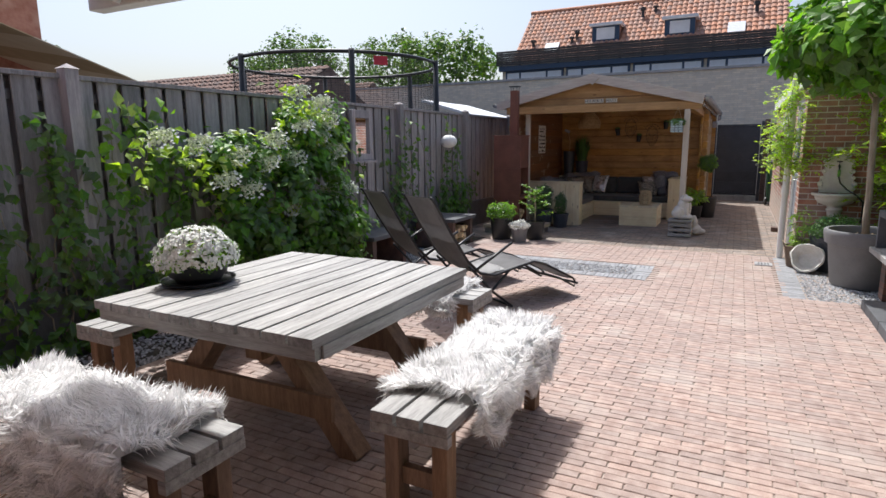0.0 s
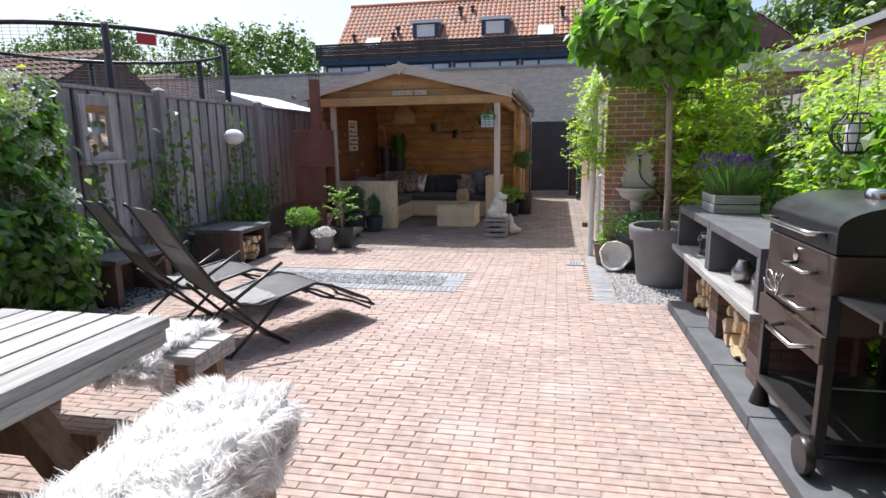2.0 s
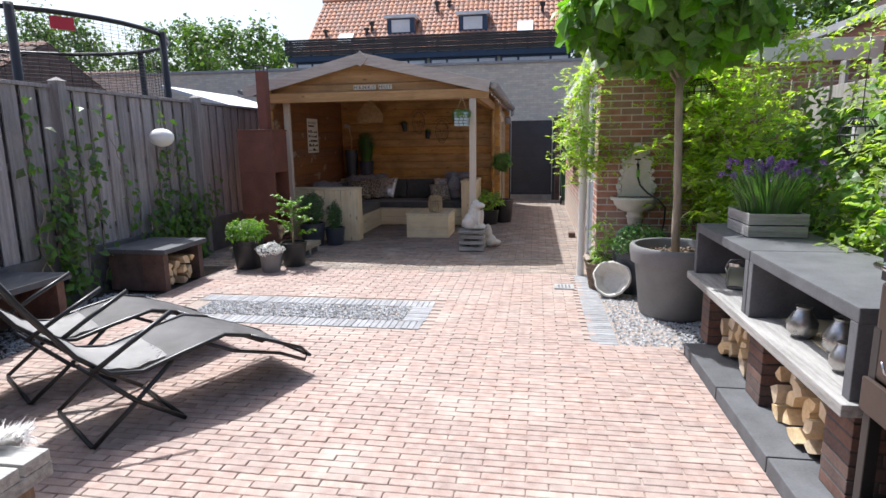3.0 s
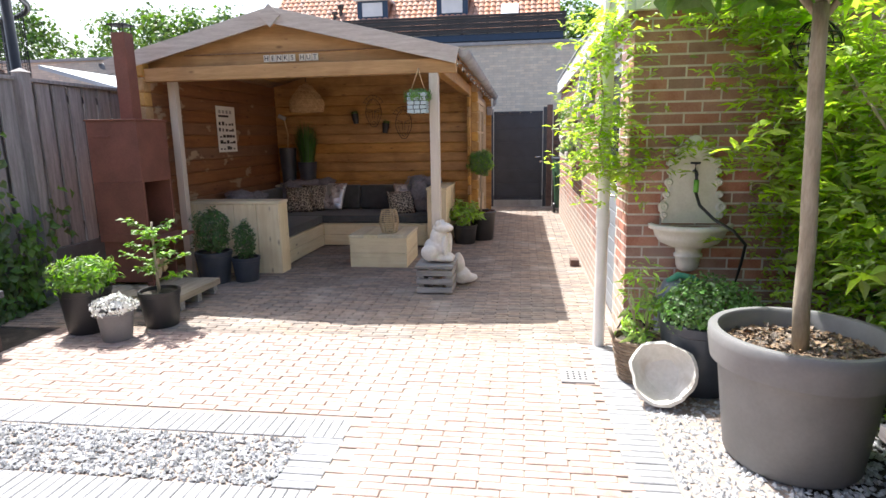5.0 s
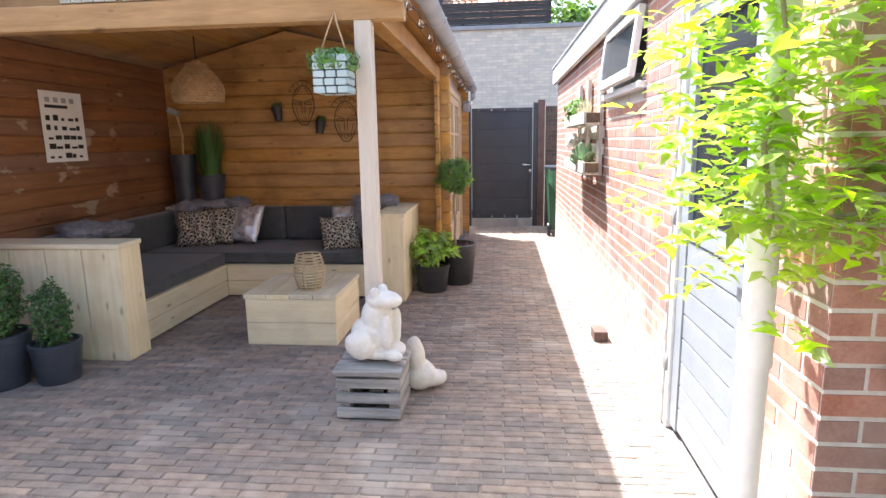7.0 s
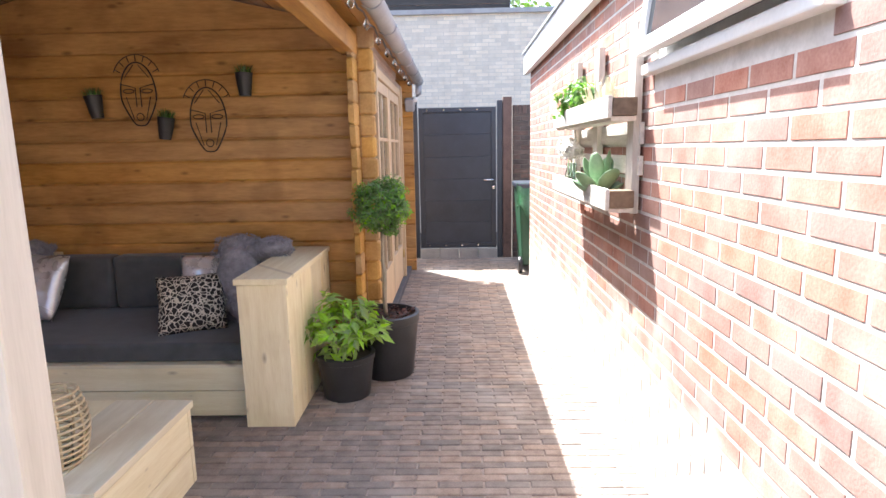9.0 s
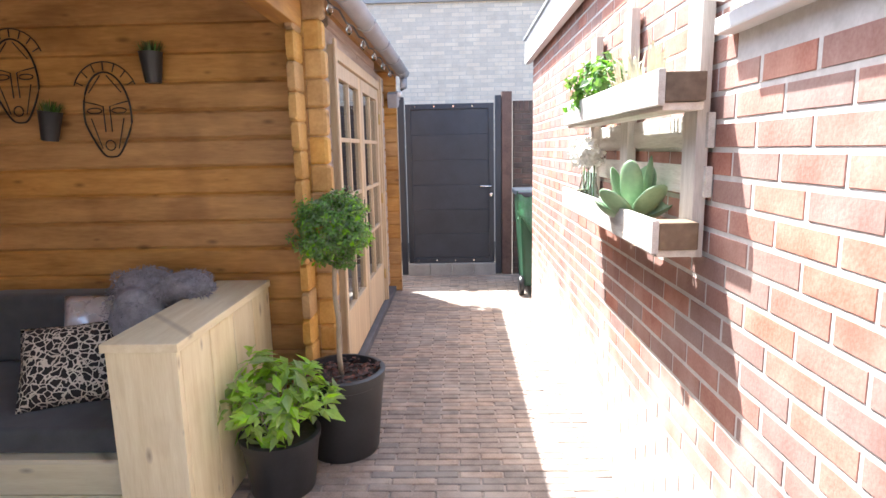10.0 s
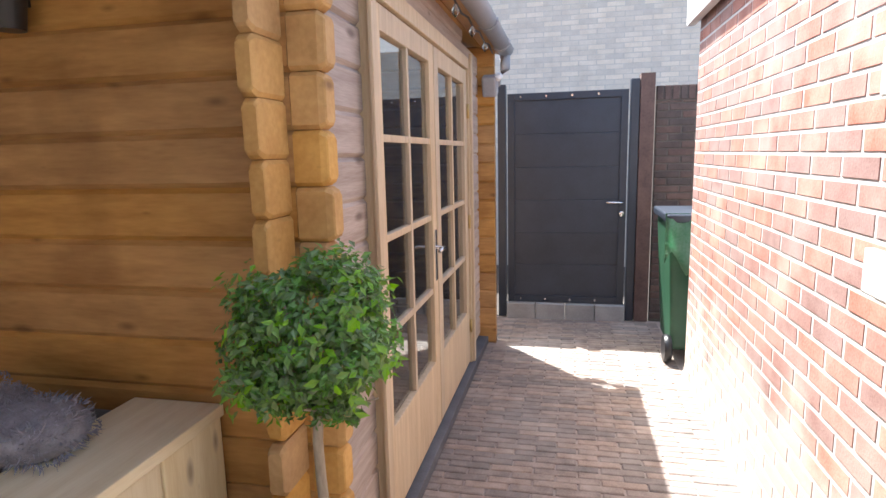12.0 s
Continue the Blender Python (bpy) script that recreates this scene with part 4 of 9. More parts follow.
def sheepskin(x, y, rz, length, half, dropa, dropb, z=0.502, seed=1, label="long-haired white sheepskin draped over a wooden bench", material=None, n=22000, hair=0.075, top=None):
    """A skin over a ledge of half width `half`; its two long sides hang down by dropa and dropb."""
    t = thing("sheepskin", x, y, 0, rz, label=label, category="sheepskin", group="sheepskins")
    mtl = material or M_fur
    rng = np.random.default_rng(seed)

    def surf(u, v):
        edge = 1 - 0.16 * math.sin(u * 9 + seed) - 0.10 * math.sin(u * 23 + seed) - 0.22 * (abs(u) / (length / 2)) ** 3
        lim = half + (dropb if v > 0 else dropa) * edge
        w = v * lim
        zz = z + 0.012 * math.sin(u * 11 + v * 5 + seed) + 0.008 * math.sin(v * 14 + seed)
        if abs(w) > half:
            over = abs(w) - half
            return Vector((u, math.copysign(half + 0.018 + 0.05 * min(over, 0.12), w), zz - over)), Vector((0, math.copysign(1, w), 0.1))
        return Vector((u * (1 - 0.06 * math.sin(v * 4 + seed)), w, zz)), Vector((0, 0, 1))

    bm = bmesh.new()
    nu, nv = 36, 30
    grid = [[bm.verts.new(surf(-length / 2 + length * i / nu, -1 + 2 * j / nv)[0]) for j in range(nv + 1)] for i in range(nu + 1)]
    for i in range(nu):
        for j in range(nv):
            bm.faces.new((grid[i][j], grid[i + 1][j], grid[i + 1][j + 1], grid[i][j + 1]))
    ext = bmesh.ops.solidify(bm, geom=list(bm.faces), thickness=-0.012)
    part("pelt", bm, material or M_pelt, t, smooth=True)
    ps, ns = [], []
    for _ in range(n):
        u = rng.uniform(-length / 2, length / 2)
        v = rng.uniform(-1, 1)
        if rng.uniform() < 0.30:
            v = math.copysign(rng.uniform(0.94, 1.0), v)
        elif rng.uniform() < 0.12:
            u = math.copysign(length / 2 * rng.uniform(0.96, 1.0), u)
        p, q = surf(u, v)
        ps.append(p + q * 0.005)
        ns.append(q + Vector((math.copysign(0.5, u) if abs(u) > 0.44 * length else 0, math.copysign(0.6, v) if abs(v) > 0.9 else 0, 0)))
    fur_blades("hair", [tuple(p) for p in ps], [tuple(q) for q in ns], hair, mtl, t, seed, width=0.006, lie=2.0, tuft=15)
    return t


sheepskin(-1.12, 2.66, 90, 1.12, 0.19, 0.20, 0.10, seed=2)
sheepskin(-2.40, 1.34, 0, 1.12, 0.19, 0.30, 0.10, seed=5)
sheepskin(-1.98, 3.80, 0, 0.42, 0.19, 0.16, 0.10, seed=7, n=9000)
sheepskin(-3.45, 2.66, 90, 0.60, 0.19, 0.16, 0.06, seed=9, n=9000)

# ---- flower bowl on the table ----
bowl = thing("flower_bowl", -2.86, 2.36, 0.749, label="white chrysanthemum in a dark bowl on the garden table", category="flower bowl")
lpart("saucer", [(0.13, 0.0), (0.20, 0.012), (0.215, 0.03), (0.205, 0.03), (0.19, 0.016), (0.0, 0.014)], M_blackpot, bowl, "flat black saucer")
lpart("bowl", [(0.12, 0.018), (0.165, 0.06), (0.185, 0.135), (0.195, 0.145), (0.18, 0.15), (0.165, 0.13), (0.0, 0.12)], M_blackpot, bowl, "dark round bowl")
rngp = np.random.default_rng(8)
n = 560
a, h = rngp.uniform(0, 6.283, n), rngp.uniform(-0.12, 1, n)
d = np.stack([np.sqrt(1 - h * h) * np.cos(a), np.sqrt(1 - h * h) * np.sin(a), h], 1)
p = np.array([0, 0, 0.15]) + d * np.array([0.235, 0.235, 0.19]) * rngp.uniform(0.86, 1.04, n)[:, None]
bm = bmesh.new()
for q in range(40):
    limb(bm, (0.05 * d[q, 0], 0.05 * d[q, 1], 0.125), tuple(p[q] * 0.96), 0.003, 0.002, 0.01, q, 3)
part("stems", bm, L_box, bowl, smooth=True)["kind"] = "stuff"
q = rngp.integers(0, n, 2600)
leaves("foliage", p[q] * rngp.uniform(0.80, 0.97, (2600, 1)) + rngp.normal(0, 0.012, (2600, 3)), d[q], 0.030, L_light, bowl, seed=3)
# each blossom: five round petals about its middle
ps, ns = [], []
for c, o in zip(p, d):
    u = np.cross(o, [0.3, 0.5, 0.8])
    u /= np.linalg.norm(u)
    w = np.cross(o, u)
    for e in range(6):
        an = e * 1.047 + c[0] * 40
        ps.append(c + (u * math.cos(an) + w * math.sin(an)) * 0.009)
        ns.append(o * 1.5)
leaves("blossom", ps, ns, 0.023, M_petal, bowl, "dense white blossom", ratio=0.95, spread=0.35, seed=4)


# ---- sun loungers ----
def lounger(hx, hy, rz, towel):
    t = thing("sun_lounger", hx, hy, 0, rz, label="reclining garden lounger of grey mesh on a dark steel frame", category="lounger", group="sun loungers")
    prof = [(0.0, 1.10), (0.03, 1.08), (0.20, 0.78), (0.38, 0.50), (0.52, 0.37), (0.68, 0.335), (0.90, 0.38), (1.14, 0.42), (1.30, 0.37), (1.52, 0.27), (1.70, 0.17)]
    W = 0.29
    for s in (-1, 1):
        tpart("side_tube", [(a, s * W, z) for a, z in prof[:9]], 0.013, M_black, t)
        tpart("foot_tube", [(1.02, s * W, 0.40), (1.20, s * (W - 0.01), 0.30), (1.50, s * (W - 0.01), 0.20), (1.68, s * (W - 0.02), 0.10), (1.72, s * (W - 0.04), 0.13), (1.66, s * (W - 0.02), 0.19), (1.30, s * W, 0.37)], 0.011, M_black, t)
        tpart("arm_rod", [(0.42, s * (W + 0.03), 0.40), (0.62, s * (W + 0.04), 0.52), (0.84, s * (W + 0.04), 0.64)], 0.014, M_black, t)
        tpart("leg", [(0.86, s * (W - 0.01), 0.37), (0.60, s * (W + 0.02), 0.17), (0.40, s * (W + 0.02), 0.014)], 0.013, M_black, t)
        tpart("leg", [(0.38, s * (W + 0.015), 0.46), (0.62, s * (W + 0.03), 0.20), (0.86, s * (W + 0.03), 0.014)], 0.013, M_black, t)
    for a, z in ((0.40, 0.014), (0.86, 0.014), (1.71, 0.13)):
        tpart("crossbar", [(a, -W, z), (a, W, z)], 0.012, M_black, t)
    bm = bmesh.new()
    n = 14
    rows = []
    for i, (a, z) in enumerate(prof):
        head = 0.86 if i == 0 else 0.96 if i == 1 else 1.0
        rows.append([bm.verts.new((a, (-W + 0.01 + 2 * (W - 0.01) * j / n) * head, z - 0.018 * math.cos((j / n - 0.5) * math.pi) * (0.4 if i < 3 else 1))) for j in range(n + 1)])
    for r0, r1 in zip(rows, rows[1:]):
        for j in range(n):
            bm.faces.new((r0[j], r1[j], r1[j + 1], r0[j + 1]))
    bmesh.ops.solidify(bm, geom=list(bm.faces), thickness=0.006)
    part("sling", bm, M_mesh_fabric, t, "grey woven mesh sling", smooth=True)
    # headrest pad behind the top
    bm = bmesh.new()
    box(bm, -0.012, 0.012, -0.22, 0.22, -0.26, 0.02, m=pose(0.05, 0, 1.06, 0, -29, 0))
    part("headrest", bm, M_mesh_fabric, t, "", 0.01)
    # soft pad that follows the sling from the lower back over the seat
    bm = bmesh.new()
    rows = []
    for k in range(13):
        a = 0.27 + 0.56 * k / 12
        z = next(z0 + (z1 - z0) * (a - a0) / (a1 - a0) for (a0, z0), (a1, z1) in zip(prof, prof[1:]) if a0 <= a <= a1)
        puff = 0.034 * math.sin(math.pi * min(max(k / 12, 0.06), 0.94)) ** 0.5
        rows.append([bm.verts.new((a - 0.35 * puff, (-0.235 + 0.47 * q / 8) * (1 + 0.02 * math.sin(k * 1.7)), z + 0.004 + puff * (1 - 0.75 * abs(q / 4 - 1) ** 3) + 0.004 * math.sin(k * 2.1 + q))) for q in range(9)])
    for r0, r1 in zip(rows, rows[1:]):
        for q in range(8):
            bm.faces.new((r0[q], r1[q], r1[q + 1], r0[q + 1]))
    bmesh.ops.solidify(bm, geom=list(bm.faces), thickness=0.02)
    part("seat_pad", bm, towel, t, "pale grey seat pad", smooth=True)
    return t


M_pad = mat("pale_grey_canvas", (0.46, 0.45, 0.44), (0.60, 0.59, 0.58), 7, 0.9, 0.3, 200)
lounger(-2.60, 4.56, 56, M_pad)
lounger(-3.36, 4.97, 56, M_pad)


# ---- low benches with firewood under them ----
def wood_log(bm, x, y, z, r, L, axis, seed):
    """A split log: a wedge with two flat split faces and a rounded bark back, rough at the ends."""
    rr = random.Random(seed)
    turn = rr.uniform(0, 6.283)
    open_ = rr.uniform(1.1, 2.2)
    outline = [(-0.45 * r, 0.0)] + [(r * 1.25 * math.cos(a) - 0.45 * r, r * 1.25 * math.sin(a)) for a in [-open_ / 2 + open_ * q / 4 for q in range(5)]]
    ends = []
    for e in (rr.uniform(-0.01, 0.02), L - rr.uniform(0, 0.03)):
        ring = []
        for u, v in outline:
            u, v = u * rr.uniform(0.94, 1.06), v * rr.uniform(0.94, 1.06)
            a, b = u * math.cos(turn) - v * math.sin(turn), u * math.sin(turn) + v * math.cos(turn)
            ring.append(bm.verts.new((x + a, y + e, z + b) if axis == "y" else (x + e, y + a, z + b)))
        ends.append(ring)
    n = len(outline)
    for k in range(n):
        bm.faces.new((ends[0][k], ends[0][(k + 1) % n], ends[1][(k + 1) % n], ends[1][k]))
    bm.faces.new(ends[0][::-1])
    bm.faces.new(ends[1])


M_firewood = mat("split_firewood", (0.50, 0.36, 0.20), (0.80, 0.65, 0.45), 9, 0.8, 0.4, 60, piece=0.2)


def firewood(name, x0, x1, y0, y1, z0, z1, axis="x", label="split firewood stacked under the shelf", seed=1):
    t = thing(name, 0, 0, 0, label=label, category="firewood", group="firewood stacks")
    rr = random.Random(seed)
    z = z0 + 0.06
    k = 0
    while z < z1 - 0.03:
        c = (y0 if axis == "x" else x0) + 0.05 + rr.uniform(0, 0.03)
        while c < (y1 if axis == "x" else x1) - 0.045:
            bm = bmesh.new()
            r = rr.uniform(0.052, 0.075)
            if axis == "x":
                wood_log(bm, x0 + rr.uniform(-0.03, 0.03), c, z, r, (x1 - x0) * 0.92, "x", seed * 100 + k)
            else:
                wood_log(bm, c, y0 + rr.uniform(-0.02, 0.03), z, r, (y1 - y0) * 0.9, "y", seed * 100 + k)
            part("split_log", bm, M_firewood, t)
            c += r * 1.95
            k += 1
        z += 0.095
    return t


def low_bench(x0, x1, y0, y1, logs=True):
    t = thing("low_bench", 0, 0, 0, label="low dark bench with a grey plank top and firewood space beneath", category="bench", group="low benches by the fence")
    plank_row(t, "plank", x0, x1, y0, y1, 0.40, 0.45, 3, "y", M_concrete, 0.006, 0.005)
    bpart("side_wall", (x0 + 0.03, x0 + 0.13, y0 + 0.04, y1 - 0.04, 0, 0.40), M_darkbrick, t, "", 0.004)
    bpart("side_wall", (x0 + 0.13, x1 - 0.30, y0 + 0.04, y0 + 0.12, 0, 0.40), M_darkbrick, t, "", 0.004)
    bpart("side_wall", (x0 + 0.13, x1 - 0.05, y1 - 0.12, y1 - 0.04, 0, 0.40), M_darkbrick, t, "", 0.004)
    bpart("pier", (x1 - 0.30, x1 - 0.05, y0 + 0.04, y0 + 0.12, 0, 0.40), M_darkbrick, t, "", 0.004)


low_bench(-4.42, -3.70, 7.66, 8.45)
firewood("firewood", -4.2, -3.74, 7.79, 8.32, 0, 0.36, "x", "split firewood under the low bench", 4)
low_bench(-4.46, -3.86, 5.75, 6.62)

# ---- coffee table, sofa and cushions in the porch ----
ct = thing("coffee_table", 0, 0, 0, label="low square coffee table of pale scaffold planks", category="table")
CX0, CX1, CY0, CY1, CZ = -1.98, -1.30, 11.32, 12.02, 0.385
plank_row(ct, "plank", CX0 - 0.012, CX1 + 0.012, CY0 - 0.012, CY1 + 0.012, CZ - 0.035, CZ, 4, "y", M_steigery, 0.004, 0.004)
for z0, z1 in ((0.0, 0.168), (0.172, 0.348)):
    bpart("side_plank", (CX0, CX1, CY0, CY0 + 0.03, z0, z1), M_steigerx, ct)
    bpart("side_plank", (CX0, CX1, CY1 - 0.03, CY1, z0, z1), M_steigerx, ct)
    bpart("side_plank", (CX0 + 0.0, CX0 + 0.03, CY0 + 0.032, CY1 - 0.032, z0, z1), M_steigery, ct)
    bpart("side_plank", (CX1 - 0.03, CX1, CY0 + 0.032, CY1 - 0.032, z0, z1), M_steigery, ct)

sofa = thing("corner_sofa", 0, 0, 0, label="built-in corner sofa of pale planks with charcoal cushions", category="sofa")
SX0, SX1, SY0, SY1 = -3.73, -2.72, 10.94, 13.53
BY = 12.62
# arm at the front end of the left part
for k in range(4):
    w = (SX1 + 0.06 - SX0) / 4
    bpart("arm_plank", (SX0 + k * w + 0.003, SX0 + (k + 1) * w - 0.003, SY0, SY0 + 0.03, 0, 0.79), M_steigerz, sofa, "", 0.007)
bpart("arm_plank", (SX1 + 0.03, SX1 + 0.06, SY0 + 0.032, SY0 + 0.24, 0, 0.79), M_steigerz, sofa)
bpart("arm_plank", (SX0, SX1 + 0.03, SY0 + 0.21, SY0 + 0.24, 0.36, 0.79), M_steigerx, sofa)
bpart("arm_top", (SX0, SX1 + 0.07, SY0 - 0.01, SY0 + 0.25, 0.792, 0.825), M_steigerx, sofa)
# right arm
AX0, AX1, AY0 = -1.25, -0.985, 12.52
for k in range(4):
    w = (SY1 - AY0) / 4
    bpart("arm_plank", (AX1 - 0.03, AX1, AY0 + 0.034 + k * w * 0.97, AY0 + 0.028 + (k + 1) * w * 0.97, 0, 0.79), M_steigerz, sofa, "", 0.007)
bpart("arm_plank", (AX0 + 0.002, AX1, AY0, AY0 + 0.03, 0, 0.79), M_steigerz, sofa)
bpart("arm_plank", (AX0, AX0 + 0.03, AY0 + 0.032, SY1, 0.3, 0.79), M_steigery, sofa)
bpart("arm_top", (AX0 - 0.01, AX1 + 0.01, AY0 - 0.01, SY1, 0.792, 0.825), M_steigery, sofa)
for z0, z1 in ((0.02, 0.165), (0.17, 0.305)):
    bpart("base_plank", (SX1 - 0.06, SX1 - 0.03, SY0 + 0.242, BY, z0, z1), M_steigery, sofa)
    bpart("base_plank", (SX1 - 0.03, AX0, BY, BY + 0.03, z0, z1), M_steigerx, sofa)
bpart("seat_board", (SX0, SX1 - 0.02, SY0 + 0.242, SY1, 0.305, 0.325), M_steigery, sofa)
bpart("seat_board", (SX1 - 0.018, AX0, BY - 0.01, SY1, 0.305, 0.325), M_steigerx, sofa)


def cushion(name, dims, parent, label="", material=None, rot=None, puff=0.5):
    """A padded block: rounded edges and a slight swell."""
    x0, x1, y0, y1, z0, z1 = dims
    bm = bmesh.new()
    box(bm, x0, x1, y0, y1, z0, z1, m=rot)
    r = min(x1 - x0, y1 - y0, z1 - z0)
    return part(name, bm, material or M_cushion, parent, label, r * 0.3, 4, smooth=True)


cushion("seat_cushion", (SX0 + 0.02, SX1 - 0.04, SY0 + 0.25, BY + 0.02, 0.327, 0.435), sofa, "charcoal seat cushion")
cushion("seat_cushion", (SX0 + 0.02, AX0 - 0.004, BY + 0.022, SY1 - 0.01, 0.327, 0.435), sofa, "charcoal seat cushion")
cushion("back_cushion", (SX0 + 0.01, SX0 + 0.17, SY0 + 0.26, SY1 - 0.19, 0.44, 0.78), sofa, "charcoal back cushion")
cushion("back_cushion", (SX0 + 0.01, -2.42, SY1 - 0.17, SY1 - 0.01, 0.44, 0.80), sofa, "charcoal back cushion")
cushion("back_cushion", (-2.415, AX0 - 0.01, SY1 - 0.17, SY1 - 0.01, 0.44, 0.80), sofa, "charcoal back cushion")

# leopard cloth: dark spots on cream
M_leopard = mat("leopard_print", (0.56, 0.49, 0.38), (0.70, 0.64, 0.53), 10, 0.85, 0.2, 200)
nt = M_leopard.node_tree
vor = nt.nodes.new("ShaderNodeTexVoronoi")
vor.inputs["Scale"].default_value = 34
vor.feature = "DISTANCE_TO_EDGE"
tc = nt.nodes.new("ShaderNodeTexCoord")
warp = nt.nodes.new("ShaderNodeTexNoise")
warp.inputs["Scale"].default_value = 26
push = nt.nodes.new("ShaderNodeVectorMath")
push.operation = "MULTIPLY_ADD"
push.inputs[1].default_value = (0.035, 0.035, 0.035)
nt.links.new(tc.outputs["Object"], warp.inputs["Vector"])
nt.links.new(warp.outputs["Color"], push.inputs[0])
nt.links.new(tc.outputs["Object"], push.inputs[2])
nt.links.new(push.outputs["Vector"], vor.inputs["Vector"])
mr = nt.nodes.new("ShaderNodeMapRange")
mr.inputs["From Min"].default_value, mr.inputs["From Max"].default_value = 0.06, 0.10
nt.links.new(vor.outputs["Distance"], mr.inputs["Value"])
mx = nt.nodes.new("ShaderNodeMix")
mx.data_type = "RGBA"
mx.inputs["B"].default_value = (0.02, 0.016, 0.014, 1)
b = nt.nodes["Principled BSDF"]
src = b.inputs["Base Color"].links[0].from_socket
nt.links.new(mr.outputs["Result"], mx.inputs["Factor"])
nt.links.new(src, mx.inputs["A"])
nt.links.new(mx.outputs["Result"], b.inputs["Base Color"])


def pillow(x, y, z, rx, rz, material, label, size=0.42, crease=0.0):
    bm = bmesh.new()
    n = 16
    top, bot = [], []
    for i in range(n + 1):
        ra, rb = [], []
        for j in range(n + 1):
            u, v = -1 + 2 * i / n, -1 + 2 * j / n
            bulge = max(0.0, (1 - u * u) * (1 - v * v)) ** 0.45
            pinch = 1 - 0.06 * (u * u) * (v * v) * 0 - 0.05 * (1 - abs(u)) * v * v - 0.05 * (1 - abs(v)) * u * u
            wr = 0.012 * math.sin(7 * u + 3 * v) * bulge + crease * bulge * noise.noise(Vector((u * 2.2 + v, v * 4.5 - u, x)))
            ra.append(bm.verts.new((u * pinch * size / 2, -(0.075 * bulge + wr), v * pinch * size / 2)))
            rb.append(ra[-1] if i in (0, n) or j in (0, n) else bm.verts.new((u * pinch * size / 2, 0.075 * bulge, v * pinch * size / 2)))
        top.append(ra)
        bot.append(rb)
    for i in range(n):
        for j in range(n):
            bm.faces.new((top[i][j], top[i + 1][j], top[i + 1][j + 1], top[i][j + 1]))
            f = (bot[i][j], bot[i][j + 1], bot[i + 1][j + 1], bot[i + 1][j])
            bm.faces.new(f)
    ob = part("pillow", bm, material, smooth=True)
    ob.matrix_basis = pose(x, y, z, rx, 0, rz)
    return tagged(ob, label, "pillow", "pillows on the sofa")


pillow(-3.26, 13.06, 0.615, -24, 14, M_leopard, "leopard print pillow leaning in the sofa corner", 0.40)
pillow(-3.07, 13.13, 0.635, -22, -4, M_leopard, "leopard print pillow leaning on the back cushion", 0.40)
pillow(-2.77, 13.15, 0.655, -24, -20, M_silver, "shiny crumpled silver pillow beside the leopard pillows", 0.42, 0.02)
pillow(-1.70, 12.96, 0.585, -38, 24, M_leopard, "leopard print pillow slumped against the sofa arm", 0.38)
pillow(-1.66, 13.17, 0.655, -22, 10, M_silver, "shiny crumpled silver pillow behind a leopard pillow", 0.38, 0.02)


def fur_throw(blobs, label, seed, hair=0.03, n=9000):
    """A soft plush throw: a lumpy fused body of ellipsoids (centre, radii) with short hair over it."""
    c0, _ = blobs[0]
    t = thing("fur_throw", c0[0], c0[1], c0[2], 0, label=label, category="throw", group="fur throws")
    bm = bmesh.new()
    ps, ns = [], []
    per = n // len(blobs)
    for k, (c, r) in enumerate(blobs):
        o = Vector(c) - Vector(c0)
        bmesh.ops.create_icosphere(bm, subdivisions=3, radius=1, matrix=Matrix.LocRotScale(o, None, Vector(r)))
        p, d = ball_points(per, tuple(o), r, seed + k, 0.97)
        ps.append(p)
        ns.append(d / np.asarray(r) * min(r))
    for v in bm.verts:
        v.co += v.co.normalized() * 0.02 * noise.noise(v.co * 11 + Vector((seed, 0, 0)))
    body = part("body", bm, M_greyfur, t, smooth=True)
    fuse = body.modifiers.new("fuse", "REMESH")
    fuse.mode, fuse.voxel_size, fuse.use_smooth_shade = "VOXEL", 0.012, True
    soften = body.modifiers.new("soften", "SMOOTH")
    soften.iterations, soften.factor = 4, 0.5
    fur_blades("hair", np.concatenate(ps), np.concatenate(ns), hair, M_greyfur, t, seed, width=0.0035, lie=0.9)
    return t


fur_throw([((-1.50, 13.27, 0.855), (0.15, 0.13, 0.09)), ((-1.27, 13.22, 0.875), (0.13, 0.11, 0.065)), ((-1.47, 13.13, 0.70), (0.14, 0.08, 0.19)), ((-1.42, 13.08, 0.53), (0.11, 0.07, 0.10)), ((-1.38, 13.24, 0.84), (0.12, 0.12, 0.06))], "slate grey fur throw hanging over the sofa arm", 3, 0.022)
fur_throw([((-3.20, 13.36, 0.83), (0.36, 0.13, 0.07)), ((-3.46, 13.24, 0.72), (0.14, 0.10, 0.17)), ((-2.92, 13.34, 0.85), (0.12, 0.10, 0.06))], "slate grey fur throw over the sofa back", 4)
fur_throw([((-3.50, 11.72, 0.80), (0.15, 0.17, 0.075)), ((-3.40, 11.95, 0.78), (0.12, 0.16, 0.05))], "pale grey fur throw on the sofa back by the poster", 5, n=5000)

